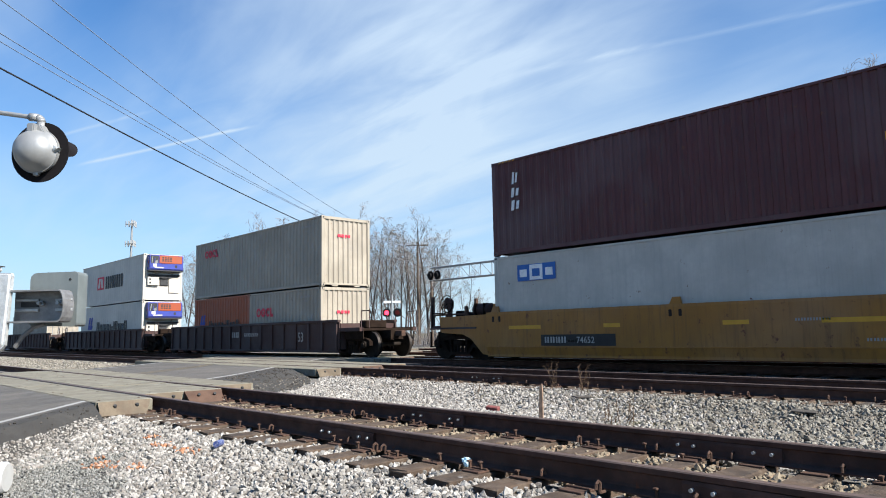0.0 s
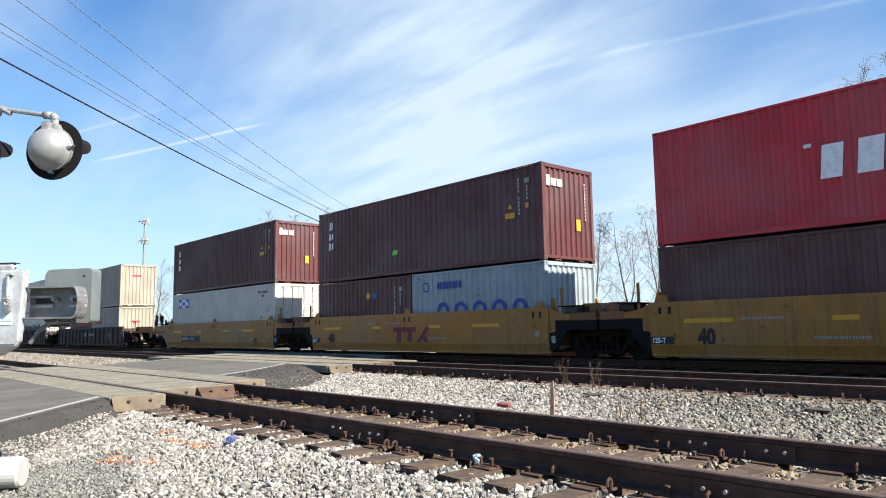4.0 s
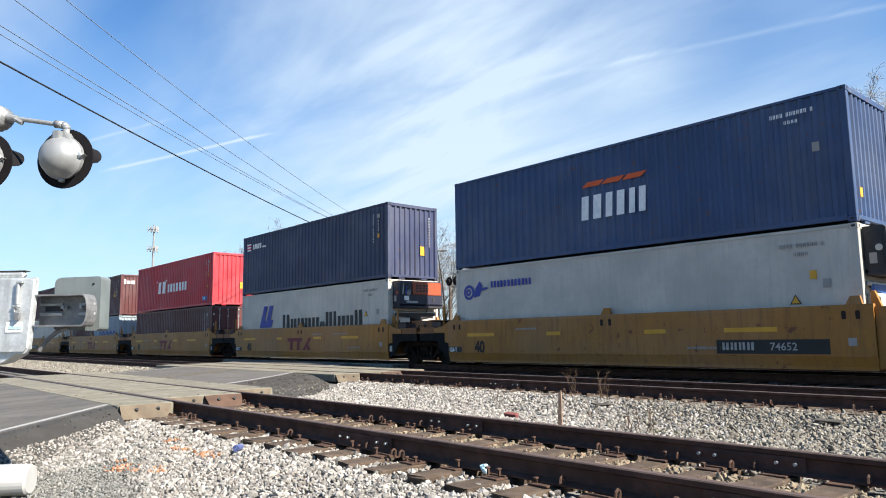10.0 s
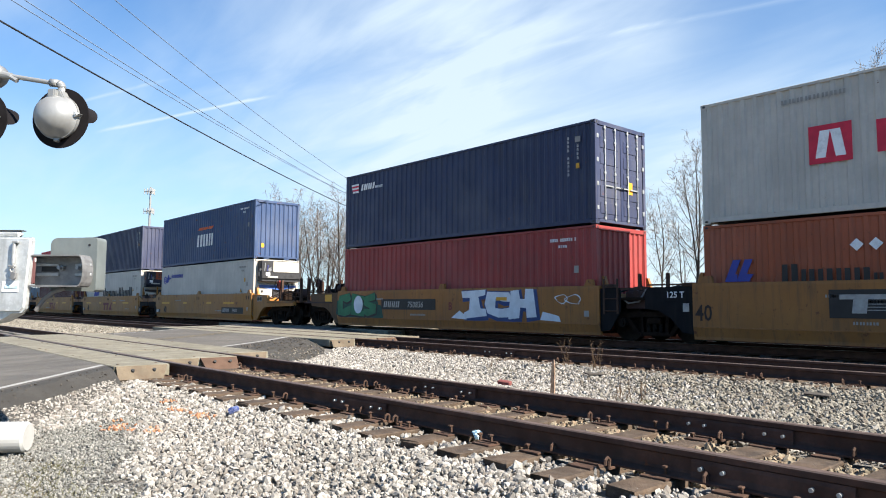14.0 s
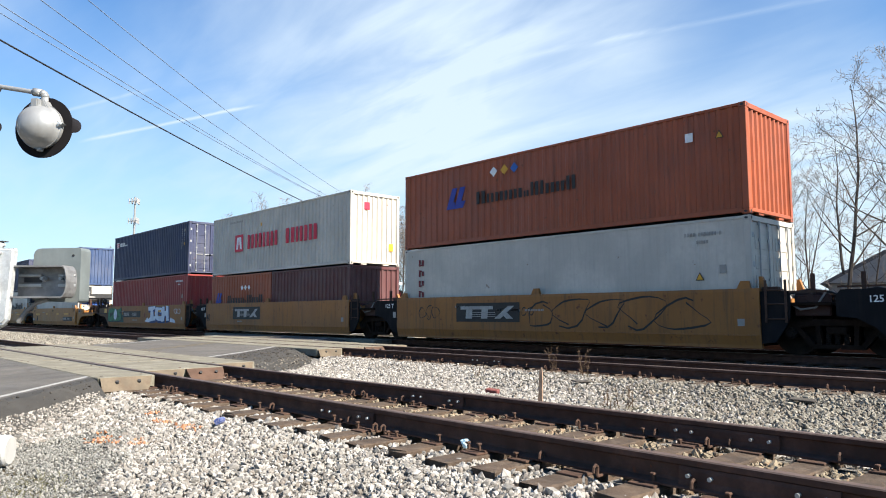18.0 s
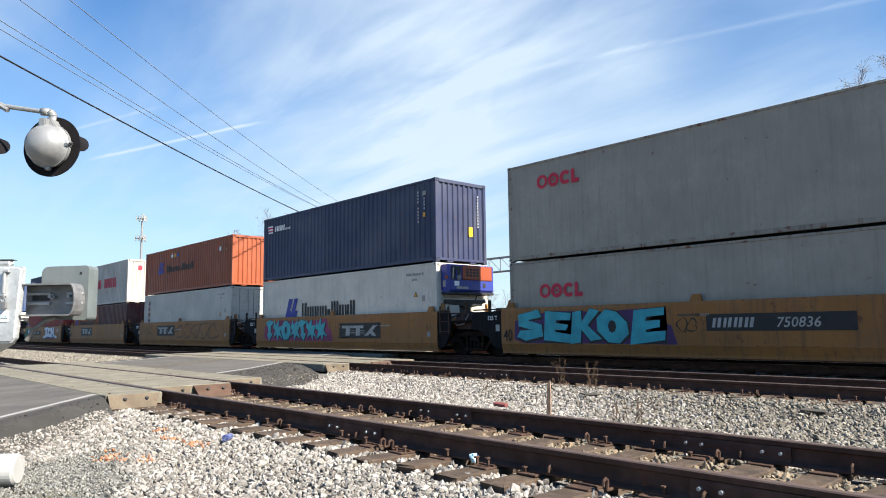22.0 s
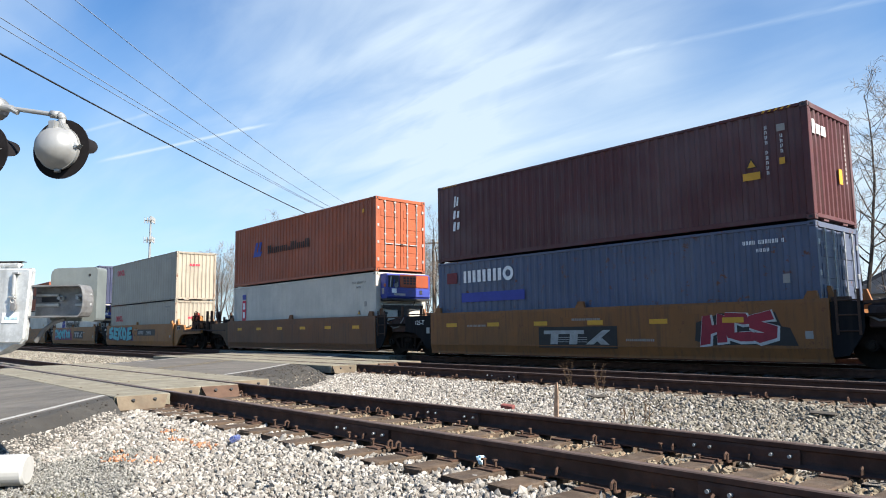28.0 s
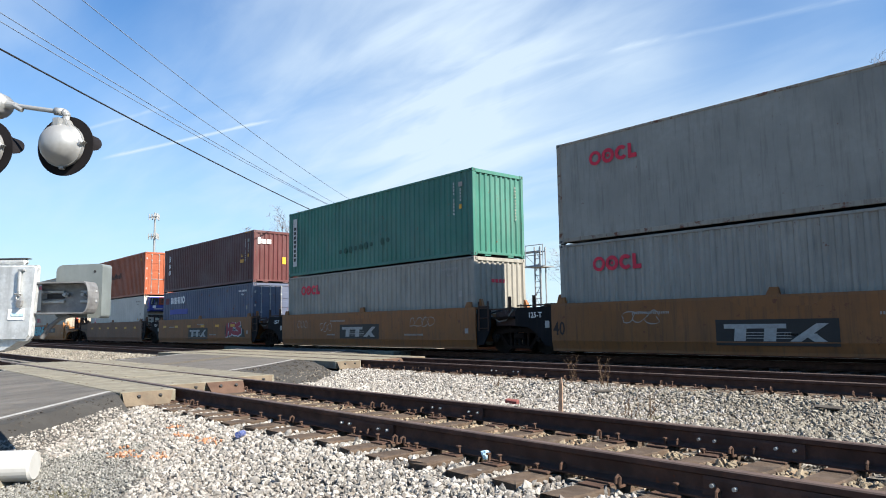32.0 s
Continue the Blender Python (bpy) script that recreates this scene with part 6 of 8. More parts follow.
def d_red_words(ct, L, H):
    mark(ct, "logo_panel", 2.45, 3.3, 1.08, 1.9, "ink_red")
    mark(ct, "logo_shape", 2.58, 2.78, 1.2, 1.78, "ink_white", y=FRONT - 0.004, shear=0.1), mark(ct, "logo_shape", 2.98, 3.18, 1.2, 1.78, "ink_white", y=FRONT - 0.005, shear=-0.1)
    word(ct, 3.75, 9.8, 1.16, 0.66, (1, 1, 1, 1, 0, 1.2, 0.3, 1, 1), "ink_red")
    blocks(ct, "number_strip", 1.9, H - 0.4, 0.1, [0.12] * 8, 0.05, "ink_grey")
    mark(ct, "sticker", L - 7.2, L - 7.05, H - 0.75, H - 0.6, "ink_yellow")
    e = L - 0.018
    part("logo_shape", B((e, e + 0.006, -0.55, -0.28, H - 0.7, H - 0.4)), "ink_red", ct)
    part("sticker", B((e, e + 0.006, 0.7, 0.9, 0.6, 0.9)), "ink_yellow", ct)


def d_edge_letters(ct, L, H):
    blocks_up(ct, "logo_shape", 0.75, H - 0.6, 0.22, 5, 0.26, 0.13, "ink_maroon")
    number_row(ct, L, H, "ink_grey"), triangle(ct, L - 1.35, 1.45, 0.22)


def d_red_strip(ct, L, H):
    mark(ct, "logo_panel", 1.0, 1.38, 1.0, 2.2, "ink_red")
    mark(ct, "logo_panel", 1.0, 1.38, 2.26, 2.5, "ink_blue", y=FRONT - 0.004)
    for zz in (1.35, 1.78):
        mark(ct, "logo_shape", 1.08, 1.30, zz, zz + 0.3, "ink_white", y=FRONT - 0.005)
    number_row(ct, L, H, "ink_grey"), triangle(ct, L - 1.2, 1.3, 0.2)


def d_blue_words(ct, L, H):
    for k in range(5):
        part("logo_shape", ring(bmesh.new(), 1.62 + 0.86 * k, 1.25, 0.30, 0.12), "ink_blue", ct)
    word(ct, 1.34, 2.5, H - 0.6, 0.24, (1, 1, 1, 1), "ink_blue")
    bm = bmesh.new()
    ring(bm, 0.75, H - 0.5, 0.17, 0.04)
    part("logo_shape", bm, "ink_blue", ct)


def d_pale_words(ct, L, H):
    word(ct, 1.26, 2.95, H - 0.72, 0.38, (0.9, 1, 1, 0.95), "ink_white")
    bm = bmesh.new()
    ring(bm, 3.24, H - 0.52, 0.22, 0.11)
    part("logo_shape", bm, "ink_white", ct)
    mark(ct, "logo_shape", 0.45, 0.95, H - 0.72, H - 0.36, "ink_maroon")
    mark(ct, "painted_patch", 1.15, 3.9, H - 1.35, H - 1.05, "ink_blue")
    number_row(ct, L, H, "ink_white")


def d_green(ct, L, H):
    mark(ct, "logo_panel", 0.40, 0.74, 0.45, H - 0.3, "ink_soft")
    bm = bmesh.new()
    for i in range(8):
        prism(bm, [(0.47, H - 0.82 - i * 0.2), (0.65, H - 0.82 - i * 0.2), (0.65, H - 0.68 - i * 0.2), (0.47, H - 0.68 - i * 0.2)], "y", FRONT - 0.009, FRONT - 0.004)
    part("logo_shape", bm, "ink_black", ct)
    [part("ghost_mark", prism(bmesh.new(), [(4.3 + 0.36 * k + 0.11 * math.cos(q * 0.785), 0.78 + 0.02 * k + (0.09 + 0.03 * (k % 3)) * math.sin(q * 0.785)) for q in range(8)], "y", FRONT - 0.004, FRONT), "leaf_dark", ct) for k in range(10) if k != 7]
    side_numbers(ct, L, H, "ink_white"), end_marks(ct, L, H, "ink_grey", False)


def d_red_panel(ct, L, H):
    mark(ct, "logo_panel", 3.45, 4.85, 1.1, 1.98, "ink_red")
    mark(ct, "logo_shape", 3.6, 3.95, 1.22, 1.86, "white", y=FRONT - 0.004, shear=0.2), mark(ct, "logo_shape", 4.35, 4.7, 1.22, 1.86, "white", y=FRONT - 0.005, shear=-0.2)
    word(ct, 5.2, 8.5, 1.1, 0.85, (1, 1, 1, 1), "ink_black")


def d_wedge_black(ct, L, H):
    logo_wedges(ct, L, H, 1.6, 1.3, 0.85, span=(3.6, 9.6, 1.2, 0.6))


# leading brown wagons
def ribbed_wagon(x0, x1, label, number=None):
    w = thing("ribbed_well_wagon", pose(x0, Y_TRAIN, 0), label, "freight wagon", "brown well wagons")
    MOVERS.append((w, x0, 0))
    n = x1 - x0
    for s in (-1, 1):
        y0, y1 = sorted((s * 1.36, s * 1.40))
        bm = B((1.6, n - 1.6, y0, y1, 0.24, 1.36))
        part("side_sill", bm, "brown", w)
        part("top_chord", B((1.6, n - 1.6, *sorted((s * 1.32, s * 1.47)), 1.34, 1.44), bevel=0.01), "brown", w)
        part("bottom_chord", B((1.6, n - 1.6, *sorted((s * 1.32, s * 1.45)), 0.18, 0.27), bevel=0.01), "brown", w)
        for i in range(17):
            xx = 1.75 + i * (n - 3.5) / 16
            part("side_rib", B((xx - 0.06, xx + 0.06, *sorted((s * 1.40, s * 1.47)), 0.27, 1.34), bevel=0.01), "brown", w)
        part("side_step", B((0.3, 1.6, *sorted((s * 1.2, s * 1.38)), 0.98, 1.12)), "black", w), part("side_step", B((n - 1.6, n - 0.3, *sorted((s * 1.2, s * 1.38)), 0.98, 1.12)), "brown", w)
    part("well_floor", B((1.6, n - 1.6, -1.3, 1.3, 0.17, 0.222)), "black", w)
    for a, b in ((0.3, 1.6), (n - 1.6, n - 0.3)):
        part("end_deck", B((a, b, -1.2, 1.2, 1.0, 1.09)), "black", w)
        part("brake_gear", B((a + 0.35, a + 0.8, -0.7, 0.3, 1.09, 1.4), bevel=0.04), "black", w)
        part("end_apron", B((a + 0.1, b, -1.22, -1.18, 0.7, 1.0)), "black", w)
        part("centre_sill", B((a - 0.5, b + 0.5, -0.3, 0.3, 0.66, 1.0)), "black", w)
    for xx in (1.7, n - 1.7):
        part("end_bulkhead", B((xx - 0.06, xx + 0.06, -1.3, 1.3, 0.3, 1.3)), "brown", w)
    for yy in (-1.15, 1.15):
        for xx in (0.5, n - 0.5):
            bm = bmesh.new()
            tube(bm, (xx, yy, 1.09), (xx, yy, 1.75), 0.02, seg=6), tube(bm, (xx + 0.5, yy, 1.09), (xx + 0.5, yy, 1.75), 0.02, seg=6), tube(bm, (xx, yy, 1.74), (xx + 0.5, yy, 1.74), 0.02, seg=6)
            part("grab_rail", bm, "brown", w)
    part("coupler", B((-0.6, 0.2, -0.1, 0.1, 0.76, 0.98), bevel=0.02), "rust_iron", w)
    part("coupler", B((n - 0.2, n + 0.6, -0.1, 0.1, 0.76, 0.98), bevel=0.02), "rust_iron", w)
    truck(w, 1.25), truck(w, n - 1.25)
    if number:
        text(w, number, n - 4.5, 0.6, 0.4, "ink_grey", y=-1.474, squeeze=0.8)
        blocks(w, "mark_strip", n - 10.4, 0.8, 0.26, [0.28, 0.28], 0.08, "ink_grey", y=-1.472)
        blocks(w, "mark_strip", n - 9.2, 0.85, 0.16, [0.12] * 8, 0.05, "ink_grey", y=-1.472)
    return w


ribbed_wagon(-81.42, -62.02, "dark brown ribbed well wagon with a single container")
box_container(-77.8, FLOOR, LEN40, HI, "grey", "pale grey shipping container low in a brown well wagon", "door", False, GROUP_C)
ribbed_wagon(-60.92, -41.52, "dark brown ribbed well wagon carrying two white reefers")
stack(-56.17, ("white", HI, "machine", True, "white refrigerated container with a blue cooling unit", d_wedge_black), ("white", HI, "machine", True, "white refrigerated container with red and black marking on top", d_red_panel))
ribbed_wagon(-40.42, -21.02, "dark brown ribbed well wagon with small white stencils", "53")
twenty(-36.32, "orange", "short orange container in a brown well wagon", d_wedge_orange)
twenty(-30.24, "grey", "short grey container with a red marking", lambda c, L, H: logo_rings(c, L, H, 0.7, True))
upper40(-36.32, FLOOR + LO + 0.03, "grey", HI, "front", False, "grey rust-streaked container with red marking, on two short ones", logo_rings)

# first articulated set, yellow
MAR = "maroon corrugated container with pale shapes on its side"
u = well_wagon(-14.56, "yellow", "dusty yellow well wagon, leading unit with platform", first=True, group=G1)
wagon_marks(u, rnd_seed=2, forty=False), number_sign(u, 1.9, 0.50, "74652", 1.0), text(u, "40", 10.5, 0.30, 0.36, "ink_brown", y=-SIDE_Y - 0.007, squeeze=0.75)
stack(-14.56, ("white", HI, "door", True, "white smooth-sided refrigerated container with a blue panel", d_blue_panel), ("maroon", HI, "front", False, MAR, logo_maroon))
u = well_wagon(1.38, "yellow", "dusty yellow well wagon, second unit", group=G1)
wagon_marks(u, rnd_seed=3), wagon_limit(u), plate_word(u, 5.26, 0.45)
twenty(1.38, "maroon", "short maroon container with hazard diamonds", lambda c, L, H: (diamond(c, 3.5, 1.95, 0.15, "ink_yellow"), diamond(c, 3.9, 1.95, 0.15, "ink_mid"), side_numbers(c, L, H, "ink_white", warn=False)))
twenty(1.38 + 6.13, "pale_blue", "short pale blue-grey container with blue block marking", d_blue_words)
upper40(1.38, FLOOR + LO + 0.03, "maroon", HI, "front", False, "maroon corrugated container with a green tag, on two short ones", lambda c, L, H: (logo_maroon(c, L, H), mark(c, "tag", 5.0, 5.3, 0.75, 0.92, "green_tag", shear=0.05)))
u = well_wagon(17.25, "yellow", "dusty yellow well wagon, middle unit", group=G1)
wagon_marks(u, rnd_seed=4), wagon_limit(u), plate_word(u, 4.96, 0.47)
stack(17.25, ("maroon", LO, "door", False, "dark maroon container with locking rods on its doors", d_plain), ("red", HI, "front", False, "bright red corrugated container with pale block marking", d_red_box))
u = well_wagon(33.1, "yellow", "dusty yellow well wagon, fourth unit", group=G1)
wagon_marks(u, rnd_seed=5), plate_word(u, 5.0, 0.47), wagon_limit(u)
stack(33.1, ("white", HI, "machine", True, "white refrigerated container with blue strokes and black blocks", d_wedge, {"machine": ("case_navy", "case_orange")}), ("navy", HI, "front", False, "navy blue corrugated container with a striped pennant", logo_flag))
u = well_wagon(49.06, "yellow", "dusty yellow well wagon, trailing unit with platform", last=True, group=G1)
wagon_marks(u, rnd_seed=6), number_sign(u, 9.1, 0.50, "74652"), wagon_limit(u)
stack(49.06, ("white", HI, "machine", True, "white refrigerated container with a blue animal-like shape", d_animal, {"machine": ("dark_box", "white")}), ("blue", HI, "front", False, "blue corrugated container with pale and orange marking", d_blue_box))

# second set, tan and sprayed
u = well_wagon(69.16, "tan", "weathered tan well wagon with sprayed pictures, leading unit", first=True, group=G2)
wagon_marks(u, False, False, rnd_seed=7), number_sign(u, 2.72, 0.80, "750836", 1.24, slant=0.2), text(u, "B", 6.4, 0.76, 0.26, "ink_maroon", y=-SIDE_Y - 0.007)
graffiti(u, -0.1, 0.46, 2.6, 0.85, "leaf_spray", "ink_black", 11, ("hook", "comb", "zig"), under="leaf_dark")
bmd = bmesh.new()
prism(bmd, [(1.25 + 0.3 * math.cos(k * 0.524), 0.92 + 0.34 * math.sin(k * 0.524)) for k in range(12)], "y", -SIDE_Y - 0.02, -SIDE_Y)
part("sprayed_disc", bmd, "pale_spray", u)
graffiti(u, 7.2, 0.50, 3.0, 0.88, "pale_spray", "spray_blue", 12, ("beam", "hook", "gate"), edge=0.085)
for x0, sg in ((6.55, 1), (10.35, -1)):
    part("spray_wing", prism(bmesh.new(), [(x0, 0.5), (x0 + 0.75, 0.46), (x0 + (0.62 if sg > 0 else 0.68), 0.62), (x0 + (0.4 if sg > 0 else 0.1), 0.74)], "y", -SIDE_Y - 0.010, -SIDE_Y - 0.004), "pale_spray", u)
mark(u, "reflector", 8.6, 9.05, 1.06, 1.16, "ink_yellow", y=-SIDE_Y - 0.018), scribble(u, 10.9, 0.95, 0.8, 0.28, 5, 2, "pale_spray", 0.012)
stack(69.16, ("faded_red", HI, "front", False, "faded red corrugated container", lambda c, L, H: number_row(c, L, H, "ink_white")), ("navy", HI, "door", False, "navy container with many stickers on its doors", logo_flag))
u = well_wagon(84.45, "tan", "weathered tan well wagon, second unit", group=G2)
wagon_marks(u, False, True, rnd_seed=8), plate_word(u, 2.8, 0.68, "ink_white", "ink_black"), text(u, "125 T", -0.95, 1.12, 0.15, "ink_white", y=-SIDE_Y + 0.044, bold=0.02)
twenty(84.45, "orange", "short orange container with blue strokes", lambda c, L, H: (logo_wedges(c, L, H, 0.5, 1.25, 0.5, ink="ink_blue", span=(1.8, 5.3, 1.18, 0.42)), diamond(c, 3.3, 1.95, 0.13, "ink_white"), diamond(c, 3.65, 1.95, 0.13, "ink_white"), diamond(c, 4.0, 1.95, 0.13, "ink_white")))
twenty(84.45 + 6.13, "maroon", "short maroon container in a tan wagon", None, "front")
upper40(84.45, FLOOR + LO + 0.03, "white", HI, "front", False, "white corrugated container with red block marking", d_red_words)
u = well_wagon(99.99, "tan", "weathered tan well wagon with black scribbles, middle unit", group=G2)
wagon_marks(u, False, False, rnd_seed=9), plate_word(u, 2.8, 0.66, "ink_white", "ink_black"), text(u, "125 T", -0.95, 1.12, 0.15, "ink_white", y=-SIDE_Y + 0.044, bold=0.02), scribble(u, 5.7, 0.45, 5.4, 0.9, 41, 5, "ink_black", 0.018), scribble(u, 1.0, 0.7, 1.0, 0.5, 42, 3, "ink_black", 0.012), scribble(u, 5.5, 0.85, 0.5, 0.25, 43, 2, "ink_black", 0.012)
stack(99.99, ("white", HI, "door", True, "white refrigerated container with grey letters down its edge", d_edge_letters), ("orange", LO, "front", False, "orange corrugated container with blue and black marking", d_wedge_orange))
u = well_wagon(115.45, "tan", "weathered tan well wagon with teal spray, fourth unit", group=G2)
graffiti(u, 0.75, 0.46, 5.1, 0.86, "teal", "ink_black", 21, ("arrow", "spike", "ring", "spike", "arrow", "spike", "spike"), under="pink", tilt=0.3)
wagon_marks(u, False, False, rnd_seed=10), plate_word(u, 6.65, 0.55, "ink_white", "ink_black"), text(u, "125 T", -0.95, 1.12, 0.14, "ink_white", y=-SIDE_Y + 0.044, bold=0.02)
stack(115.45, ("cream_white", HI, "machine", True, "white refrigerated container with blue strokes and dark blocks", d_wedge_low), ("navy", HI, "front", False, "navy corrugated container with a red and white pennant", logo_flag))
u = well_wagon(130.99, "tan", "weathered tan well wagon with teal spray, trailing unit with platform", last=True, group=G2)
graffiti(u, 0.5, 0.46, 4.7, 0.88, "teal", "ink_black", 23, ("zig", "comb", "fork", "ring", "comb"), under="violet"), scribble(u, 5.55, 0.7, 0.5, 0.4, 44, 2, "ink_black", 0.012)
wagon_marks(u, False, False, rnd_seed=11), number_sign(u, 6.3, 0.80, "750836", 1.3, slant=0.2), text(u, "40", -0.12, 0.5, 0.35, "ink_brown", y=-SIDE_Y - 0.012, squeeze=0.75), text(u, "125 T", -0.85, 1.12, 0.13, "ink_white", y=-SIDE_Y + 0.044, bold=0.02)
stack(130.99, ("grey", LO, "front", True, "grey smooth container with red ring marking", lambda c, L, H: logo_rings(c, L, H, low=True), {"skin": "grey_edge"}), ("grey", HI, "front", True, "grey rust-streaked container with red ring marking", logo_rings, {"skin": "grey_edge"}))

# third set, amber brown
u = well_wagon(151.02, "umber", "dark umber brown well wagon with yellow reflectors, leading unit", first=True, group=G3)
for k in range(6):
    mark(u, "reflector", 0.9 + 2.0 * k, 1.35 + 2.0 * k, 0.98, 1.1, "ink_yellow", y=-SIDE_Y - 0.004)
stack(151.02, ("white", HI, "machine", True, "white refrigerated container with a red panel on its edge", d_red_strip), ("orange", HI, "door", False, "orange container with worn blue marking and hinged doors", d_wedge_faded))
u = well_wagon(166.82, "amber", "amber brown well wagon with a red sprayed patch, second unit", group=G3)
for k in range(6):
    mark(u, "reflector", 0.6 + 1.9 * k, 1.1 + 1.9 * k, 0.98, 1.1, "ink_yellow", y=-SIDE_Y - 0.012)
wagon_marks(u, False, False, rnd_seed=12), plate_word(u, 4.57, 0.36, "ink_white", "ink_black"), graffiti(u, 9.6, 0.5, 1.8, 0.7, "red_spray", "ink_soft", 31, ("gate", "hook", "zig"), under="ink_black", edge=0.04)
text(u, "125-T", -1.12, 1.08, 0.15, "ink_white", y=-SIDE_Y + 0.044, bold=0.02)
stack(166.82, ("sea_blue", HI, "door", False, "faded blue container with pale block marking and doors", d_pale_words), ("maroon", LO, "front", False, MAR, logo_maroon))
u = well_wagon(182.54, "amber", "amber brown well wagon, middle unit", group=G3, dark_end=True)
wagon_marks(u, False, False, rnd_seed=13), scribble(u, 1.2, 0.85, 0.8, 0.35, 47, 3, "ink_grey", 0.01), scribble(u, 3.0, 0.7, 0.9, 0.4, 48, 3, "ink_grey", 0.01), scribble(u, 9.0, 0.85, 1.4, 0.35, 49, 4, "ink_grey", 0.01), plate_word(u, 4.53, 0.40, "ink_white", "ink_black"), text(u, "125-T", -1.12, 1.08, 0.15, "ink_white", y=-SIDE_Y + 0.044, bold=0.02)
stack(182.54, ("slate_grey", HI, "front", False, "grey corrugated container with red ring marking", logo_rings), ("green", HI, "front", False, "sea green corrugated container with rusty streaks", d_green))
u = well_wagon(198.28, "amber", "amber brown well wagon with a dark sign panel, fourth unit", group=G3, dark_end=True)
wagon_marks(u, False, True, rnd_seed=14), plate_word(u, 4.7, 0.34, "ink_white", "ink_black"), scribble(u, 2.2, 0.85, 1.0, 0.35, 46, 3, "ink_grey", 0.01), text(u, "125-T", -1.15, 1.08, 0.16, "ink_white", y=-SIDE_Y + 0.044, bold=0.02)
stack(198.28, ("slate_grey", HI, "front", False, "grey corrugated container with red rings", logo_rings), ("slate_grey", HI, "front", True, "grey smooth container with red rings near its edge", logo_rings, {"skin": "grey_edge"}))


# ---- crossing signal beside the road ----
def crossing_signal():
    at = RN * -4.62 + RU * 5.97
    sg = thing("crossing_signal", pose(at.x, at.y, 0, 0, 0, 45), "silver crossing signal mast with flashing lamps and a gate machine", "crossing signal")

    def n(v):
        return v + 4.62
    bm = bmesh.new()
    tube(bm, (n(-4.74), 0.1, -0.42), (n(-4.74), 0.1, 4.6), 0.064, seg=20)
    part("mast", bm, "silver", sg, smooth=False)
    part("foundation", B((n(-4.62) - 0.3, n(-4.62) + 0.3, -0.2, 0.4, -0.75, -0.38), bevel=0.02), "concrete", sg)
    bm = bmesh.new()
    prism(bm, [(n(-4.85), 2.84), (n(-4.46), 2.84), (n(-4.38), 2.90), (n(-4.37), 2.99), (n(-4.44), 3.06), (n(-4.62), 3.09), (n(-4.85), 3.09)], "y", -0.08, 0.12)
    bmesh.ops.bevel(bm, geom=bm.edges[:], offset=0.02, segments=2, affect="EDGES")
    part("junction_box", bm, "silver", sg, smooth=True)
    bm = bmesh.new()
    pipe(bm, [(n(-4.42), 0, 2.95), (n(-3.90), 0, 2.86), (n(-3.84), 0, 2.855)], 0.021, 12)
    tube(bm, (n(-4.40), 0, 2.947), (n(-4.28), 0, 2.925), 0.036, 0.03, seg=12)
    tube(bm, (n(-4.31), -0.01, 2.93), (n(-4.22), -0.01, 2.88), 0.022, seg=8)
    part("lamp_arm", bm, "silver", sg)
    bm = bmesh.new()
    tube(bm, (n(-3.91), 0, 2.862), (n(-3.84), 0, 2.852), 0.036, seg=14)
    pipe(bm, [(n(-3.87), 0, 2.856), (n(-3.835), 0, 2.852), (n(-3.81), 0, 2.835), (n(-3.80), 0, 2.805), (n(-3.80), 0, 2.74)], 0.034, 14)
    part("arm_elbow", bm, "silver", sg, smooth=True)
    bm = bmesh.new()
    pipe(bm, [(n(-4.6), 0, 2.9), (n(-4.62), -0.02, 2.78)], 0.021, 10)
    part("lamp_arm", bm, "silver", sg)

    def lamp(cx, cz, turn):
        """Seen from behind: round bell, wide black backing plate, hood on the road side."""
        m = pose(cx, 0, cz, 0, 0, turn)
        k = part("backing_plate", disc(bmesh.new(), (0, 0, 0), 0.272, "y", 0.012, 48), "hood", sg, "round black backing plate", at=m)
        bm = bmesh.new()
        # bell turned on its axis
        prof = [(0.012, 0.195), (0.05, 0.198), (0.06, 0.185), (0.12, 0.172), (0.17, 0.14), (0.205, 0.09), (0.222, 0.035)]
        rings = []
        for d, r in prof:
            rings.append([bm.verts.new((r * math.cos(2 * math.pi * i / 40), -d, r * math.sin(2 * math.pi * i / 40))) for i in range(40)])
        for a, b in zip(rings, rings[1:]):
            for i in range(40):
                bm.faces.new((a[i], a[(i + 1) % 40], b[(i + 1) % 40], b[i]))
        bm.faces.new(rings[-1])
        part("lamp_bell", bm, "silver", k, "rounded silver lamp housing", smooth=True)
        bm = bmesh.new()
        prism(bm, [(-0.115, 0.12), (-0.05, 0.232), (0.05, 0.232), (0.115, 0.12)], "y", -0.10, 0.0)
        prism(bm, [(-0.03, 0.14), (-0.035, 0.225), (0.035, 0.225), (0.03, 0.14)], "y", -0.15, -0.09)
        bmesh.ops.bevel(bm, geom=bm.edges[:], offset=0.008, segments=2, affect="EDGES")
        part("top_lug", bm, "silver", k)
        part("bell_seam", tube(bmesh.new(), (0, -0.052, 0), (0, -0.040, 0), 0.201, seg=40), "silver", k)
        part("hinge_lug", B((-0.022, 0.022, -0.06, -0.01, -0.222, -0.185), bevel=0.008), "silver", k)
        bm = bmesh.new()
        prism(bm, [(0.165, -0.03), (0.235, 0.012), (0.165, 0.045)], "y", -0.085, -0.03)
        tube(bm, (0.205, -0.1, 0.01), (0.205, -0.03, 0.01), 0.011, seg=8)
        part("latch", bm, "steel", k)
        part("nameplate", B((0.02, 0.07, -0.178, -0.172, 0.085, 0.1)), "ink_black", k)
        bm = bmesh.new()
        segs = 26
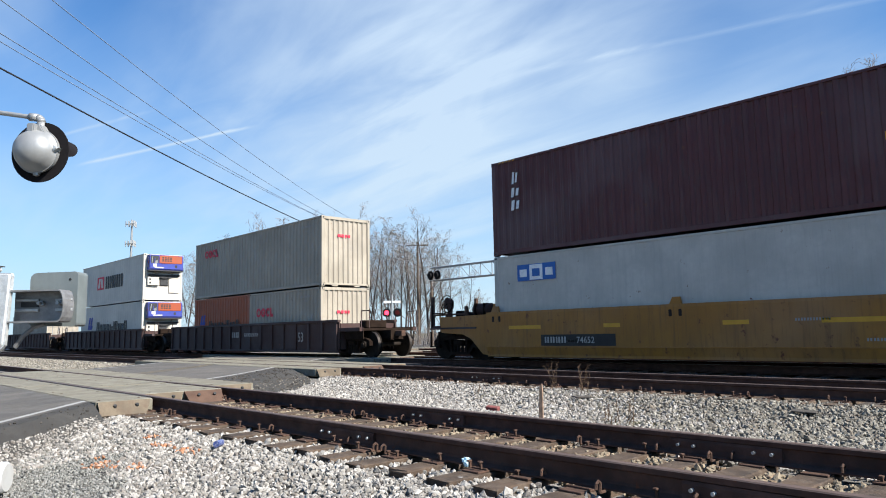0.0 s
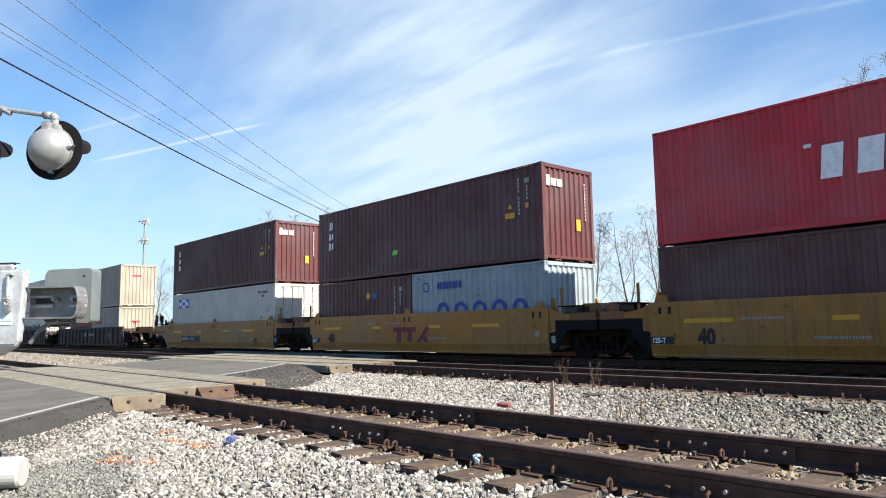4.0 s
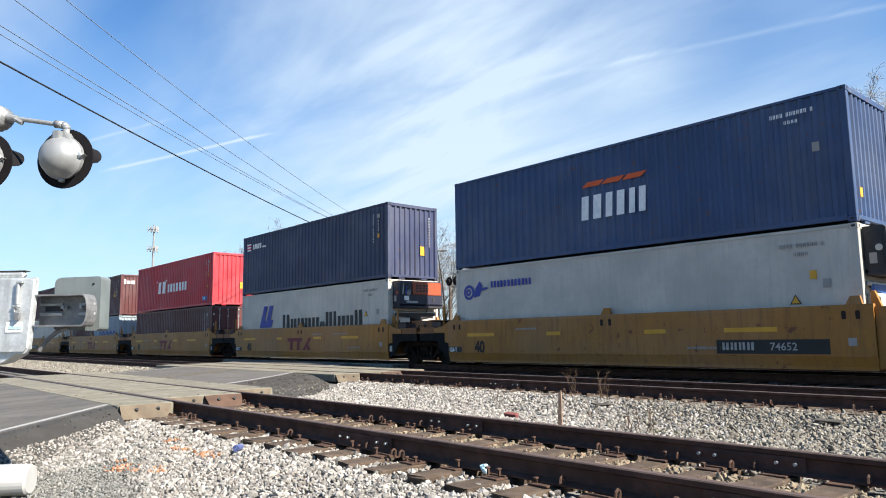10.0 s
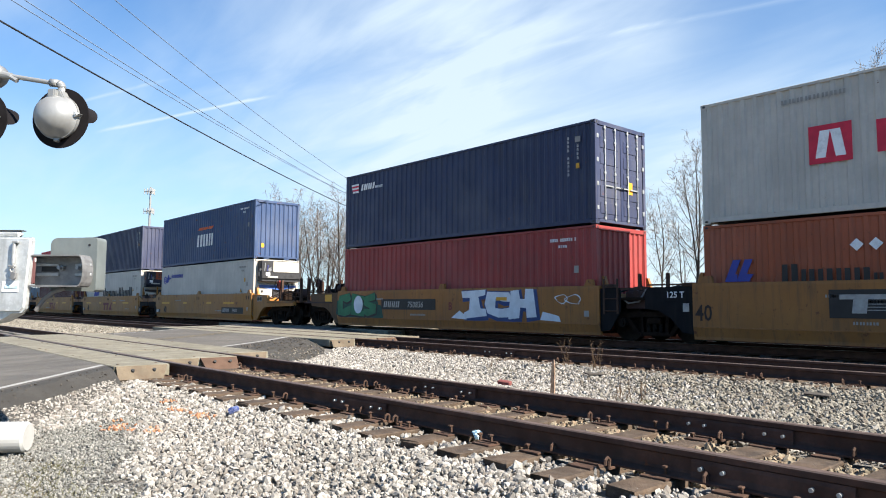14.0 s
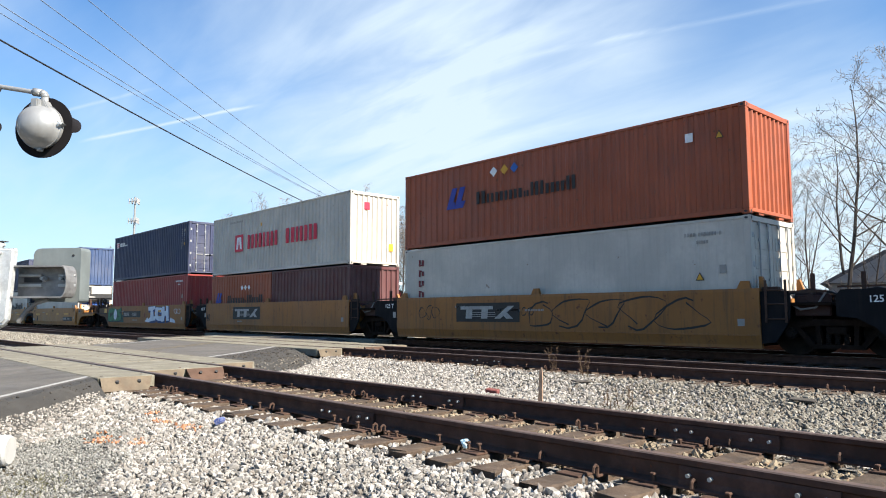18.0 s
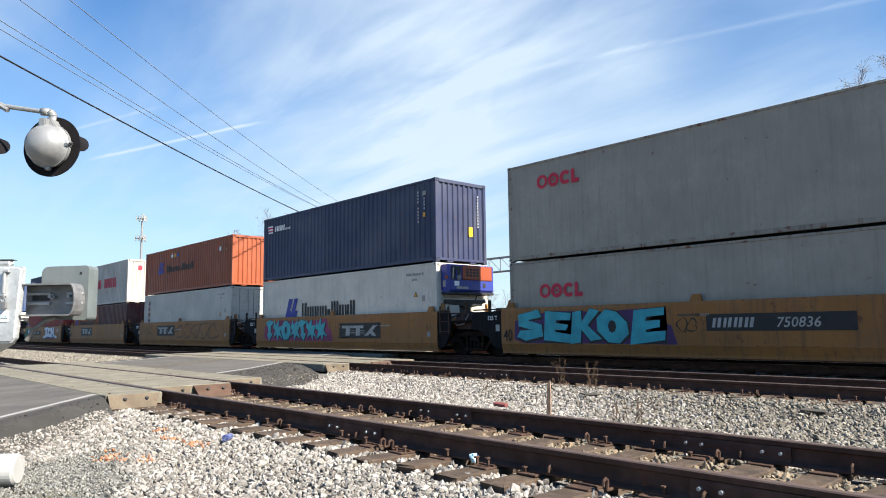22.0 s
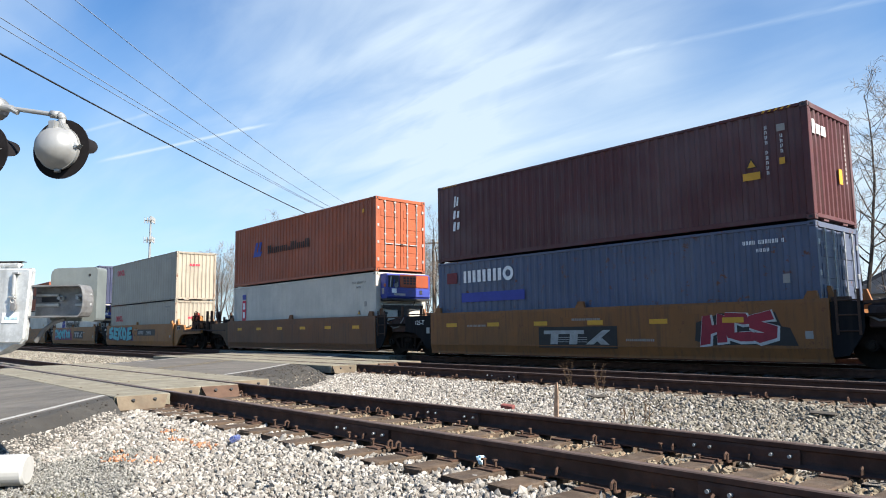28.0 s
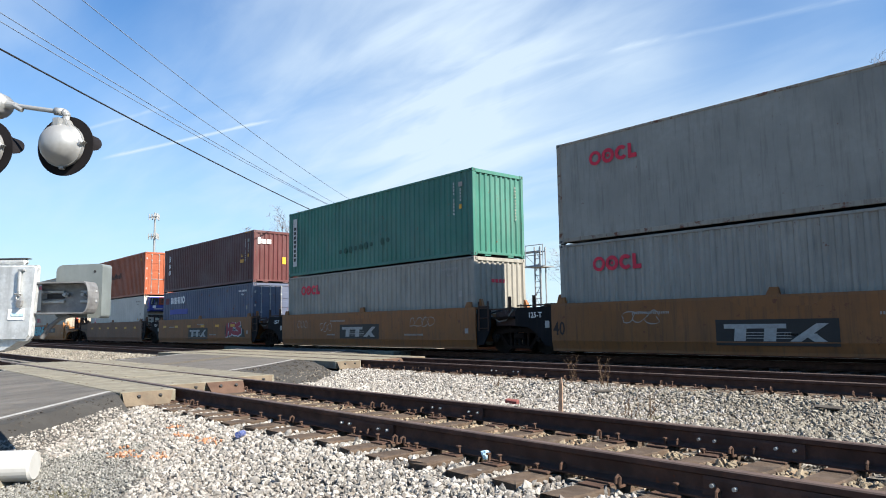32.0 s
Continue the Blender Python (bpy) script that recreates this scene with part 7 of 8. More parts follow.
        for i in range(segs):
            a0, a1 = math.radians(-6 + 192 * i / segs), math.radians(-6 + 192 * (i + 1) / segs)
            l0, l1 = [0.06 + 0.26 * max(0.0, math.sin(max(0.0, min(math.pi, q + 0.12)))) ** 0.45 for q in (a0, a1)]
            q = [(0.19 * math.cos(a0), 0.005, 0.19 * math.sin(a0)), (0.19 * math.cos(a1), 0.005, 0.19 * math.sin(a1)), (0.2 * math.cos(a1), l1, 0.2 * math.sin(a1) - 0.06 * l1), (0.2 * math.cos(a0), l0, 0.2 * math.sin(a0) - 0.06 * l0)]
            bm.faces.new([bm.verts.new(p) for p in q])
        hd = part("hood", bm, "hood", k, "black visor")
        part("lens", disc(bmesh.new(), (0, 0.012, 0), 0.15, "y", 0.02, 28), "lens", k)

    lamp(n(-3.80), 2.535, -4)
    lamp(n(-4.555), 2.53, -4)

    # gate machine: bevelled box with lid, latch and counterweight arm
    sh = pose(0, 0.2, 0)
    bm = bmesh.new()
    prism(bm, [(n(-4.46), 0.80), (n(-4.07), 0.80), (n(-4.035), 0.84), (n(-4.0), 1.44), (n(-4.01), 1.465), (n(-4.46), 1.475)], "y", -0.22, -0.165)
    bmesh.ops.bevel(bm, geom=[e for e in bm.edges if abs(e.verts[0].co.y + 0.22) < 1e-4 and abs(e.verts[1].co.y + 0.22) < 1e-4], offset=0.018, segments=3, affect="EDGES")
    box_ = part("gate_machine", bm, "steel", sg, "worn galvanised machine case", at=sh)
    part("case_back", B((n(-4.46), n(-4.22), -0.166, 0.14, 0.83, 1.43), bevel=0.03), "steel", box_)
    # lid, with a thin dark line along its top
    part("case_lid", B((n(-4.47), n(-4.13), -0.19, -0.12, 1.473, 1.525), bevel=0.02), "steel", box_), part("lid_seal", B((n(-4.47), n(-4.125), -0.185, -0.11, 1.525, 1.533)), "rubber", box_)
    bm = bmesh.new()
    prism(bm, [(n(-4.44), 0.80), (n(-4.16), 0.80), (n(-4.3), 0.72), (n(-4.40), 0.70)], "y", -0.18, 0.0)
    part("case_foot", bm, "steel", box_)
    bm = bmesh.new()
    tube(bm, (n(-4.145), -0.238, 1.21), (n(-4.145), -0.238, 1.42), 0.011, seg=10)
    tube(bm, (n(-4.145), -0.238, 1.23), (n(-4.145), -0.238, 1.40), 0.016, seg=10)
    box(bm, n(-4.16), n(-4.10), -0.25, -0.22, 1.41, 1.43, bevel=0.005)
    box(bm, n(-4.185), n(-4.125), -0.25, -0.22, 1.20, 1.22, bevel=0.005)
    part("hasp", bm, "rod", box_)
    bm = bmesh.new()
    prism(bm, [(n(-4.15), 1.10), (n(-4.13), 1.085), (n(-4.11), 1.10), (n(-4.105), 1.15), (n(-4.145), 1.16)], "y", -0.262, -0.232)
    pipe(bm, [(n(-4.15), -0.245, 1.15), (n(-4.165), -0.245, 1.18), (n(-4.145), -0.245, 1.20), (n(-4.12), -0.245, 1.18), (n(-4.12), -0.245, 1.15)], 0.007, 6)
    part("padlock", bm, "dull_steel", box_, "small worn padlock")
    part("sticker", B((n(-4.245), n(-4.10), -0.226, -0.22, 0.985, 1.075)), "ink_white", box_)
    blocks(box_, "faint_strip", n(-4.215), 1.015, 0.025, [0.02] * 5, 0.004, "paper", y=-0.227)
    bm = bmesh.new()
    tube(bm, (n(-4.42), 0.05, 0.72), (n(-4.62), 0.1, 0.60), 0.05, seg=10)
    part("mount_bracket", bm, "steel", sg)

    # counterweight arm: open channel with bolts, and the thick plate at its end
    ch = B((n(-4.0), n(-3.52), -0.15, -0.13, 1.03, 1.315), (n(-4.0), n(-3.52), -0.30, -0.13, 1.315, 1.33), (n(-4.0), n(-3.52), -0.30, -0.13, 1.015, 1.03))
    bmesh.ops.recalc_face_normals(ch, faces=ch.faces[:])
    for i in range(8):
        a0, a1 = -math.pi / 2 + math.pi * i / 8, -math.pi / 2 + math.pi * (i + 1) / 8
        c0 = (n(-3.52), 1.1725)
        prism(ch, [(c0[0] + 0.1575 * math.cos(a0) * 0.3, c0[1] + 0.1575 * math.sin(a0)), (c0[0] + 0.1575 * math.cos(a1) * 0.3, c0[1] + 0.1575 * math.sin(a1)), (c0[0] + 0.1425 * math.cos(a1) * 0.3, c0[1] + 0.1425 * math.sin(a1)), (c0[0] + 0.1425 * math.cos(a0) * 0.3, c0[1] + 0.1425 * math.sin(a0))], "y", -0.30, -0.13)
    # arm steel is darkened: the channel's inner shade is put into its colour
    arm = part("counterweight_arm", ch, "dull_steel", sg, "galvanised channel arm", at=pose(-0.06, 0.30, 0.117) @ Matrix.Diagonal((1, 1, 0.9, 1)))
    part("arm_slot", B((n(-3.94), n(-3.78), -0.158, -0.15, 1.17, 1.22)), "dark_box", arm)
    part("arm_slot", B((n(-3.60), n(-3.5), -0.158, -0.15, 1.19, 1.24)), "dark_box", arm)
    for x0, x1 in ((-3.98, -3.77), (-3.62, -3.47)):
        for y0, y1 in ((1.125, 1.155), (1.225, 1.25)):
            part("arm_strap", B((n(x0), n(x1), -0.178, -0.152, y0, y1), bevel=0.004), "rod", arm)
    for xx in (-3.74, -3.57):
        bm = disc(bmesh.new(), (n(xx), -0.18, 1.205), 0.026, "y", 0.03, 6)
        disc(bm, (n(xx), -0.2, 1.205), 0.016, "y", 0.06, 8)
        part("bolt", bm, "rod", arm)
    bm = bmesh.new()
    x0, x1, z0, z1, r = n(-3.90), n(-3.465), 1.0, 1.485, 0.06
    pts = []
    for cx, cz, a in ((x1 - r * 0.4, z1 - r * 0.4, 0), (x0 + r, z1 - r, 90), (x0 + r * 0.6, z0 + r * 0.6, 180), (x1 - r * 0.4, z0 + r * 0.4, 270)):
        rr = r if a == 90 else r * 0.5
        pts += [(cx + rr * math.cos(math.radians(a + q)), cz + rr * math.sin(math.radians(a + q))) for q in (0, 30, 60, 90)]
    prism(bm, pts, "y", -0.10, 0.06)
    cw = part("counterweight", bm, "weight_green", sg, "thick grey-green counterweight plate", at=pose(-0.10, 0.36, 0))
    part("plate_hole", disc(bmesh.new(), (n(-3.53), -0.101, 1.42), 0.012, "y", 0.004, 12), "dark_box", cw)
    bm = bmesh.new()
    pipe(bm, [(n(-3.76), 0.12, 1.02), (n(-3.86), 0.12, 0.99), (n(-3.95), 0.12, 0.92), (n(-4.02), 0.12, 0.82)], 0.02, 8)
    part("conduit", bm, "dull_steel", sg)
    # gate arm lowered across the road, away from the view
    bm = bmesh.new()
    tube(bm, (n(-4.46), 0.02, 1.2), (n(-10.5), 0.02, 1.25), 0.055, 0.03, seg=8)
    part("gate_arm", bm, "ink_white", sg, "lowered gate arm across the road")
    return sg


crossing_signal()

# white plastic pipe lying by the road
bm = bmesh.new()
a0 = Vector((-7.3, 1.47, -0.31))
tube(bm, a0, a0 + Vector((-0.62, -0.95, 0.01)), 0.135, seg=28)
tube(bm, a0 + Vector((0.012, 0.018, 0)), a0, 0.118, 0.135, seg=28)
solid("plastic_pipe", bm, "plastic", "white plastic pipe lying on the gravel", "pipe")


# ---- far side of the crossing ----
def far_flasher(x, y, label):
    f = thing("far_crossing_signal", pose(x, y, 0, 0, 0, 45), label, "crossing signal")
    part("mast", tube(bmesh.new(), (0, 0, -0.4), (0, 0, 3.6), 0.06, seg=10), "silver", f)
    part("lamp_bar", tube(bmesh.new(), (-0.4, 0, 2.35), (0.4, 0, 2.35), 0.03, seg=8), "silver", f)
    for s, lit in ((-1, "lit"), (1, "lens")):
        k = part("backing_plate", disc(bmesh.new(), (s * 0.38, -0.05, 2.32), 0.3, "y", 0.02, 24), "hood", f)
        part("lens", disc(bmesh.new(), (s * 0.38, -0.08, 2.32), 0.16, "y", 0.04, 18), lit, k, "glowing red lamp" if lit == "lit" else "dark red lamp")
    part("gate_machine", B((-0.25, 0.25, -0.2, 0.2, 0.6, 1.3), bevel=0.03), "steel", f)
    bm = B((-0.6, 0.6, -0.02, 0.0, 3.0, 3.16))
    part("sign_board", bm, "ink_white", f)
    return f


far_flasher(-39.2, 31.2, "crossing signal beyond the tracks with one lit red lamp")


def cantilever():
    c = thing("cantilever_signal", pose(-37.0, 42.5, 0), "grey lattice cantilever with lamps over the road", "signal gantry")
    for yy in (-0.3, 0.3):
        for xx in (-0.3, 0.3):
            part("mast_leg", tube(bmesh.new(), (xx, yy, -0.6), (xx, yy, 7.0), 0.06, seg=8), "silver", c)
    bm = bmesh.new()
    for i in range(15):
        z = 0.2 + i * 0.45
        tube(bm, (-0.3, -0.3, z), (0.3, -0.3, z), 0.025, seg=6)
    part("ladder_rungs", bm, "silver", c)
    for i in range(7):
        z = 0.2 + i * 0.95
        part("mast_brace", tube(bmesh.new(), (-0.3 if i % 2 else 0.3, -0.3, z), (0.3 if i % 2 else -0.3, -0.3, z + 0.95), 0.025, seg=6), "silver", c)
    for z in (5.5, 6.65):
        for yy in (-0.3, 0.3):
            part("boom_chord", tube(bmesh.new(), (0.3, yy, z), (-10.4, yy, z), 0.055, seg=8), "silver", c)
    for i in range(8):
        x = -0.2 - i * 1.3
        part("boom_post", tube(bmesh.new(), (x, -0.3, 5.5), (x, -0.3, 6.65), 0.035, seg=6), "silver", c)
        if i < 7:
            part("boom_brace", tube(bmesh.new(), (x, -0.3, 5.5), (x - 1.3, -0.3, 6.65), 0.03, seg=6), "silver", c)
    pl = part("work_platform", B((-0.9, 0.9, -0.7, 0.7, 5.35, 5.42)), "silver", c)
    rb = bmesh.new()
    pipe(rb, [(0.9, -0.7, 5.4), (0.9, -0.7, 7.1), (-0.9, -0.7, 7.1), (-0.9, -0.7, 5.4)], 0.03, 6)
    tube(rb, (0.9, -0.7, 6.3), (-0.9, -0.7, 6.3), 0.03, seg=6)
    part("platform_rail", rb, "silver", pl)
    for dx in (-10.2, -9.3):
        k = part("backing_plate", disc(bmesh.new(), (dx, -0.5, 5.95), 0.4, "y", 0.03, 24), "hood", c)
        part("lamp_bell", disc(bmesh.new(), (dx, -0.62, 5.95), 0.22, "y", 0.2, 16), "hood", k)


cantilever()


def utility_pole(x, y, h, label, arms=True):
    p = thing("utility_pole", pose(x, y, 0, 0, 0, 43), label, "utility pole")
    part("post", tube(bmesh.new(), (0, 0, -0.7), (0, 0, h), 0.19, 0.12, seg=10), "pole", p)
    if arms:
        part("crossarm", B((-1.25, 1.25, -0.2, -0.08, h - 0.5, h - 0.36)), "pole", p)
        for xx in (-1.15, -0.5, 0.5, 1.15):
            part("insulator", tube(bmesh.new(), (xx, -0.14, h - 0.36), (xx, -0.14, h - 0.14), 0.06, 0.03, seg=8), "ink_grey", p)
        part("arm_brace", tube(bmesh.new(), (-0.7, -0.14, h - 0.45), (0, -0.14, h - 1.2), 0.02, seg=6), "rod", p)
        part("arm_brace", tube(bmesh.new(), (0.7, -0.14, h - 0.45), (0, -0.14, h - 1.2), 0.02, seg=6), "rod", p)
    return p


utility_pole(-60.7, 52.1, 11.2, "weathered wooden pole with a crossarm and wires")
utility_pole(-59.2, 52.8, 7.2, "short weathered stub pole beside a taller one", False)
utility_pole(-2.0, -16.6, 11.0, "wooden pole that carries the wires over the road")

# overhead wires in one upright plane: z = a s2 + b s + c, s metres towards the far pole
W0, WU = Vector((-19.0, 3.3, 0)), Vector((-0.6496, 0.7602, 0))
WIRE_ROWS = [(0.0008, -0.02814, 7.33, 0.022, "cable", "thick black cable over the road"), (0.00115, -0.03886, 8.17, 0.013, "wire", "thin wire over the road"),
             (0.00115, -0.032, 7.97, 0.012, "wire", "thin wire over the road"), (0.00156, -0.07153, 8.98, 0.013, "wire", "thin bare wire over the road"), (0.00141, -0.07612, 9.98, 0.013, "wire", "thin bare wire over the road")]


def overhead(a, b, c, r, mat, label, side=0.0):
    cu = bpy.data.curves.new("overhead_wire", "CURVE")
    cu.dimensions, cu.bevel_depth, cu.bevel_resolution = "3D", r, 1
    sp = cu.splines.new("POLY")
    sp.points.add(48)
    for i in range(49):
        s = -26.0 + (64.2 + 26.0) * i / 48
        q = W0 + WU * s + Vector((WU.y, -WU.x, 0)) * side
        sp.points[i].co = (q.x, q.y, a * s * s + b * s + c, 1)
    tmp = bpy.data.objects.new("overhead_wire", cu)
    scene.collection.objects.link(tmp)
    bpy.context.view_layer.update()
    me = bpy.data.meshes.new_from_object(tmp.evaluated_get(bpy.context.evaluated_depsgraph_get()))
    bpy.data.objects.remove(tmp)
    me.materials.clear()
    me.materials.append(M[mat])
    tagged(new("overhead_wire", me), label, "cable", "wires over the road")


for a, b, c, r, mt, lb in WIRE_ROWS:
    overhead(a, b, c, r, mt, lb)


def cell_tower():
    t = thing("cell_tower", pose(-237.0, 80.3, 0), "slim grey cell tower with two antenna rings", "tower")
    part("shaft", tube(bmesh.new(), (0, 0, -1), (0, 0, 39.5), 0.55, 0.3, seg=12), "silver", t)
    for z in (31.5, 38.0):
        for i in range(3):
            a0, a1 = 2 * math.pi * i / 3, 2 * math.pi * (i + 1) / 3
            p, q = Vector((2 * math.cos(a0), 2 * math.sin(a0), z)), Vector((2 * math.cos(a1), 2 * math.sin(a1), z))
            part("ring_bar", tube(bmesh.new(), p, q, 0.12, seg=6), "silver", t)
            part("ring_strut", tube(bmesh.new(), (0, 0, z - 0.2), p, 0.12, seg=6), "silver", t)
            for f in (0.05, 0.35, 0.65, 0.95):
                c = p.lerp(q, f)
                part("antenna", B((c.x - 0.12, c.x + 0.12, c.y - 0.12, c.y + 0.12, z - 0.9, z + 1.0), bevel=0.04), "silver", t)
    return t


cell_tower()


# ---- trees ----
def tree_segments(seed, h, lean, spread, bare, crook=0.05, limbs=22, fork=0):
    """A straight tapering trunk, limbs that leave it at an angle and sweep upwards, and three orders of twigs: pieces (start, end, radii, level).
    fork: how many extra leaders rise from the trunk."""
    rnd = random.Random(seed)
    out = []
    PIECES = (16, 9, 5, 3, 2)
    WILD = (crook, 0.09, 0.11, 0.12, 0.12)
    UP = (0.02, 0.05, 0.03, 0.02, 0.0)
    KIDS = (0, 6, 3, 1)

    def off(d, ang):
        side = d.orthogonal().normalized()
        side.rotate(Matrix.Rotation(rnd.uniform(0, 2 * math.pi), 3, d))
        return (d * math.cos(ang) + side * math.sin(ang)).normalized()

    def grow(p, d, length, r, level):
        n = PIECES[level]
        kids = limbs * length / h if level == 0 else KIDS[level] if level < 4 else 0
        first = bare if level == 0 else 0.12
        spots = sorted(first + (1 - first) * (k + rnd.random()) / max(1, round(kids)) for k in range(round(kids)))
        for i in range(n):
            d = (d + Vector((rnd.uniform(-1, 1), rnd.uniform(-1, 1), rnd.uniform(-0.6, 0.6))) * WILD[level] + Vector((0, 0, UP[level]))).normalized()
            q = p + d * (length / n)
            r0, r1 = r * (1 - 0.88 * i / n), r * (1 - 0.88 * (i + 1) / n)
            out.append((p.copy(), q.copy(), r0, r1, level))
            while spots and spots[0] <= (i + 1) / n:
                f = spots.pop(0)
                at = p.lerp(q, min(1.0, max(0.0, f * n - i)))
                if level == 0:
                    tall = 1 - f
                    reach = h * (0.13 + 0.34 * tall ** 0.8) * rnd.uniform(0.7, 1.1)
                    nd = off(d, radians(rnd.uniform(36, 58)) * spread)
                    grow(at, nd, reach, max(0.012, r1 * rnd.uniform(0.35, 0.55)), 1)
                else:
                    grow(at, off(d, radians(rnd.uniform(30, 55))), max(0.25, length * rnd.uniform(0.30, 0.50) * (1.1 - 0.45 * f)), max(0.006, r1 * 0.6), level + 1)
            p = q
    lead = Vector((lean, lean * 0.4, 1)).normalized()
    grow(Vector((0, 0, -0.6)), lead, h, h * 0.0105, 0)
    for k in range(fork):
        p0 = Vector((0, 0, -0.6)) + lead * h * rnd.uniform(0.12, 0.4)
        grow(p0, off(lead, radians(rnd.uniform(14, 26))), h * rnd.uniform(0.5, 0.72), h * 0.006, 0)
    return out


def tubes_mesh(name, segs, mat, sides):
    n = len(segs)
    P = np.array([s[0] for s in segs]), np.array([s[1] for s in segs])
    R = np.array([s[2] for s in segs]), np.array([s[3] for s in segs])
    D = P[1] - P[0]
    D = D / np.maximum(np.linalg.norm(D, axis=1, keepdims=True), 1e-6)
    ref = np.where(np.abs(D[:, 2:3]) > 0.9, np.array([[1.0, 0, 0]]), np.array([[0, 0, 1.0]]))
    U = np.cross(D, ref)
    U /= np.linalg.norm(U, axis=1, keepdims=True)
    V = np.cross(D, U)
    verts = np.zeros((n, 2, sides, 3))
    for k in range(sides):
        a = 2 * math.pi * k / sides
        o = U * math.cos(a) + V * math.sin(a)
        for e in (0, 1):
            verts[:, e, k] = P[e] + o * R[e][:, None]
    base = np.arange(n)[:, None] * 2 * sides
    k = np.arange(sides)
    quads = np.stack([base + k, base + (k + 1) % sides, base + sides + (k + 1) % sides, base + sides + k], -1).reshape(-1, 4)
    return fast_mesh(name, verts.reshape(-1, 3), quads, mat)


def fast_mesh(name, verts, faces, mat):
    me = bpy.data.meshes.new(name)
    m = faces.shape[1]
    me.vertices.add(len(verts))
    me.vertices.foreach_set("co", np.ascontiguousarray(verts, dtype=np.float32).ravel())
    me.loops.add(faces.size)
    me.loops.foreach_set("vertex_index", np.ascontiguousarray(faces, dtype=np.int32).ravel())
    me.polygons.add(len(faces))
    me.polygons.foreach_set("loop_start", np.arange(0, faces.size, m, dtype=np.int32))
    me.polygons.foreach_set("use_smooth", np.zeros(len(faces), dtype=bool))
    me.update(calc_edges=True)
    me.materials.append(M[mat])
    return me


TOP = []


def bare_tree(seed, h, lean, spread, bare, label, **kw):
    t = thing("bare_tree", pose(0, 0, -500), label, "tree", "bare trees beyond the tracks")
    segs = tree_segments(seed, h, lean, spread, bare, **kw)
    thick = [s for s in segs if s[4] < 2]
    thin = [(a, b, max(r0, 0.0085), max(r1, 0.006), lv) for a, b, r0, r1, lv in segs if lv >= 2]
    TOP.append(max(q[1].z for q in segs))
    part("trunk", tubes_mesh("trunk", thick, "bark", 6), None, t)
    part("crown", tubes_mesh("crown", thin, "twig", 3), None, t, "bare pale twigs")
    return t


KINDS = [bare_tree(3, 13, 0.02, 0.85, 0.22, "tall bare tree with upswept limbs", limbs=24),
         bare_tree(8, 13, 0.22, 0.95, 0.35, "leaning bare tree with thin twigs", limbs=17, crook=0.06),
         bare_tree(14, 12, -0.08, 0.8, 0.3, "slender bare tree in winter", limbs=17, fork=1),
         bare_tree(21, 14, 0.0, 1.15, 0.3, "broad bare tree with crooked limbs", limbs=20, crook=0.07, fork=1),
         bare_tree(33, 8, 0.0, 1.0, 0.08, "low-branched bare tree with a round crown", limbs=15, crook=0.09, fork=1)]
TREES = [  # bearing from +y towards -x in degrees, tangent of the top, distance, kind
    (28.9, 0.235, 56, 2), (28.2, 0.20, 57, 1), (26.0, 0.248, 55, 0), (24.1, 0.225, 58, 1), (23.0, 0.245, 57, 2), (21.6, 0.20, 60, 0), (17.9, 0.315, 47, 3), (13.9, 0.35, 46, 3), (10.0, 0.30, 50, 0), (8.0, 0.3, 50, 2), (19.9, 0.19, 62, 2),
    (33.5, 0.16, 70, 4), (36.2, 0.155, 72, 4), (38.5, 0.13, 78, 3), (31.5, 0.165, 66, 2), (16.2, 0.15, 66, 4), (20.9, 0.12, 72, 4), (25.0, 0.11, 70, 4), (29.8, 0.13, 74, 4), (12.2, 0.15, 66, 4),
    (60.8, 0.172, 78, 3), (58.9, 0.165, 84, 4), (56.9, 0.176, 80, 0), (54.8, 0.183, 78, 3), (53.2, 0.165, 86, 4), (51.6, 0.155, 82, 2), (49.9, 0.160, 84, 4), (48.6, 0.178, 80, 3),
    (47.1, 0.135, 86, 4), (45.6, 0.095, 88, 3), (44.2, 0.06, 100, 4), (42.8, 0.055, 110, 3), (62.6, 0.142, 92, 3), (64.4, 0.142, 96, 4), (66.2, 0.128, 100, 3), (68.3, 0.11, 110, 4),
    (70.5, 0.10, 130, 3), (73.0, 0.09, 150, 4), (76.0, 0.085, 180, 3), (55.9, 0.15, 90, 2), (50.8, 0.14, 92, 1), (57.9, 0.15, 92, 1), (47.6, 0.13, 95, 0)]
TREES += [(48.0 + 0.62 * i, (0.125 + 0.035 * ((i * 7) % 5) / 4) * (1.0 if i < 24 else 0.85), 86 + 6 * (i % 4), (2, 3, 0, 4, 2)[i % 5]) for i in range(32)]
rnd_t = random.Random(5)
for i, (az, tan, R, k) in enumerate(TREES):
    a = radians(az)
    s = (tan * R + 0.88 + 0.45) / TOP[k]
    c = copy_thing(KINDS[k], pose(-math.sin(a) * R, math.cos(a) * R, -0.45, 0, 0, rnd_t.uniform(0, 360)))
    c.scale = (s, s, s)
for k in KINDS:
    for o in list(k.children_recursive) + [k]:
        bpy.data.objects.remove(o)


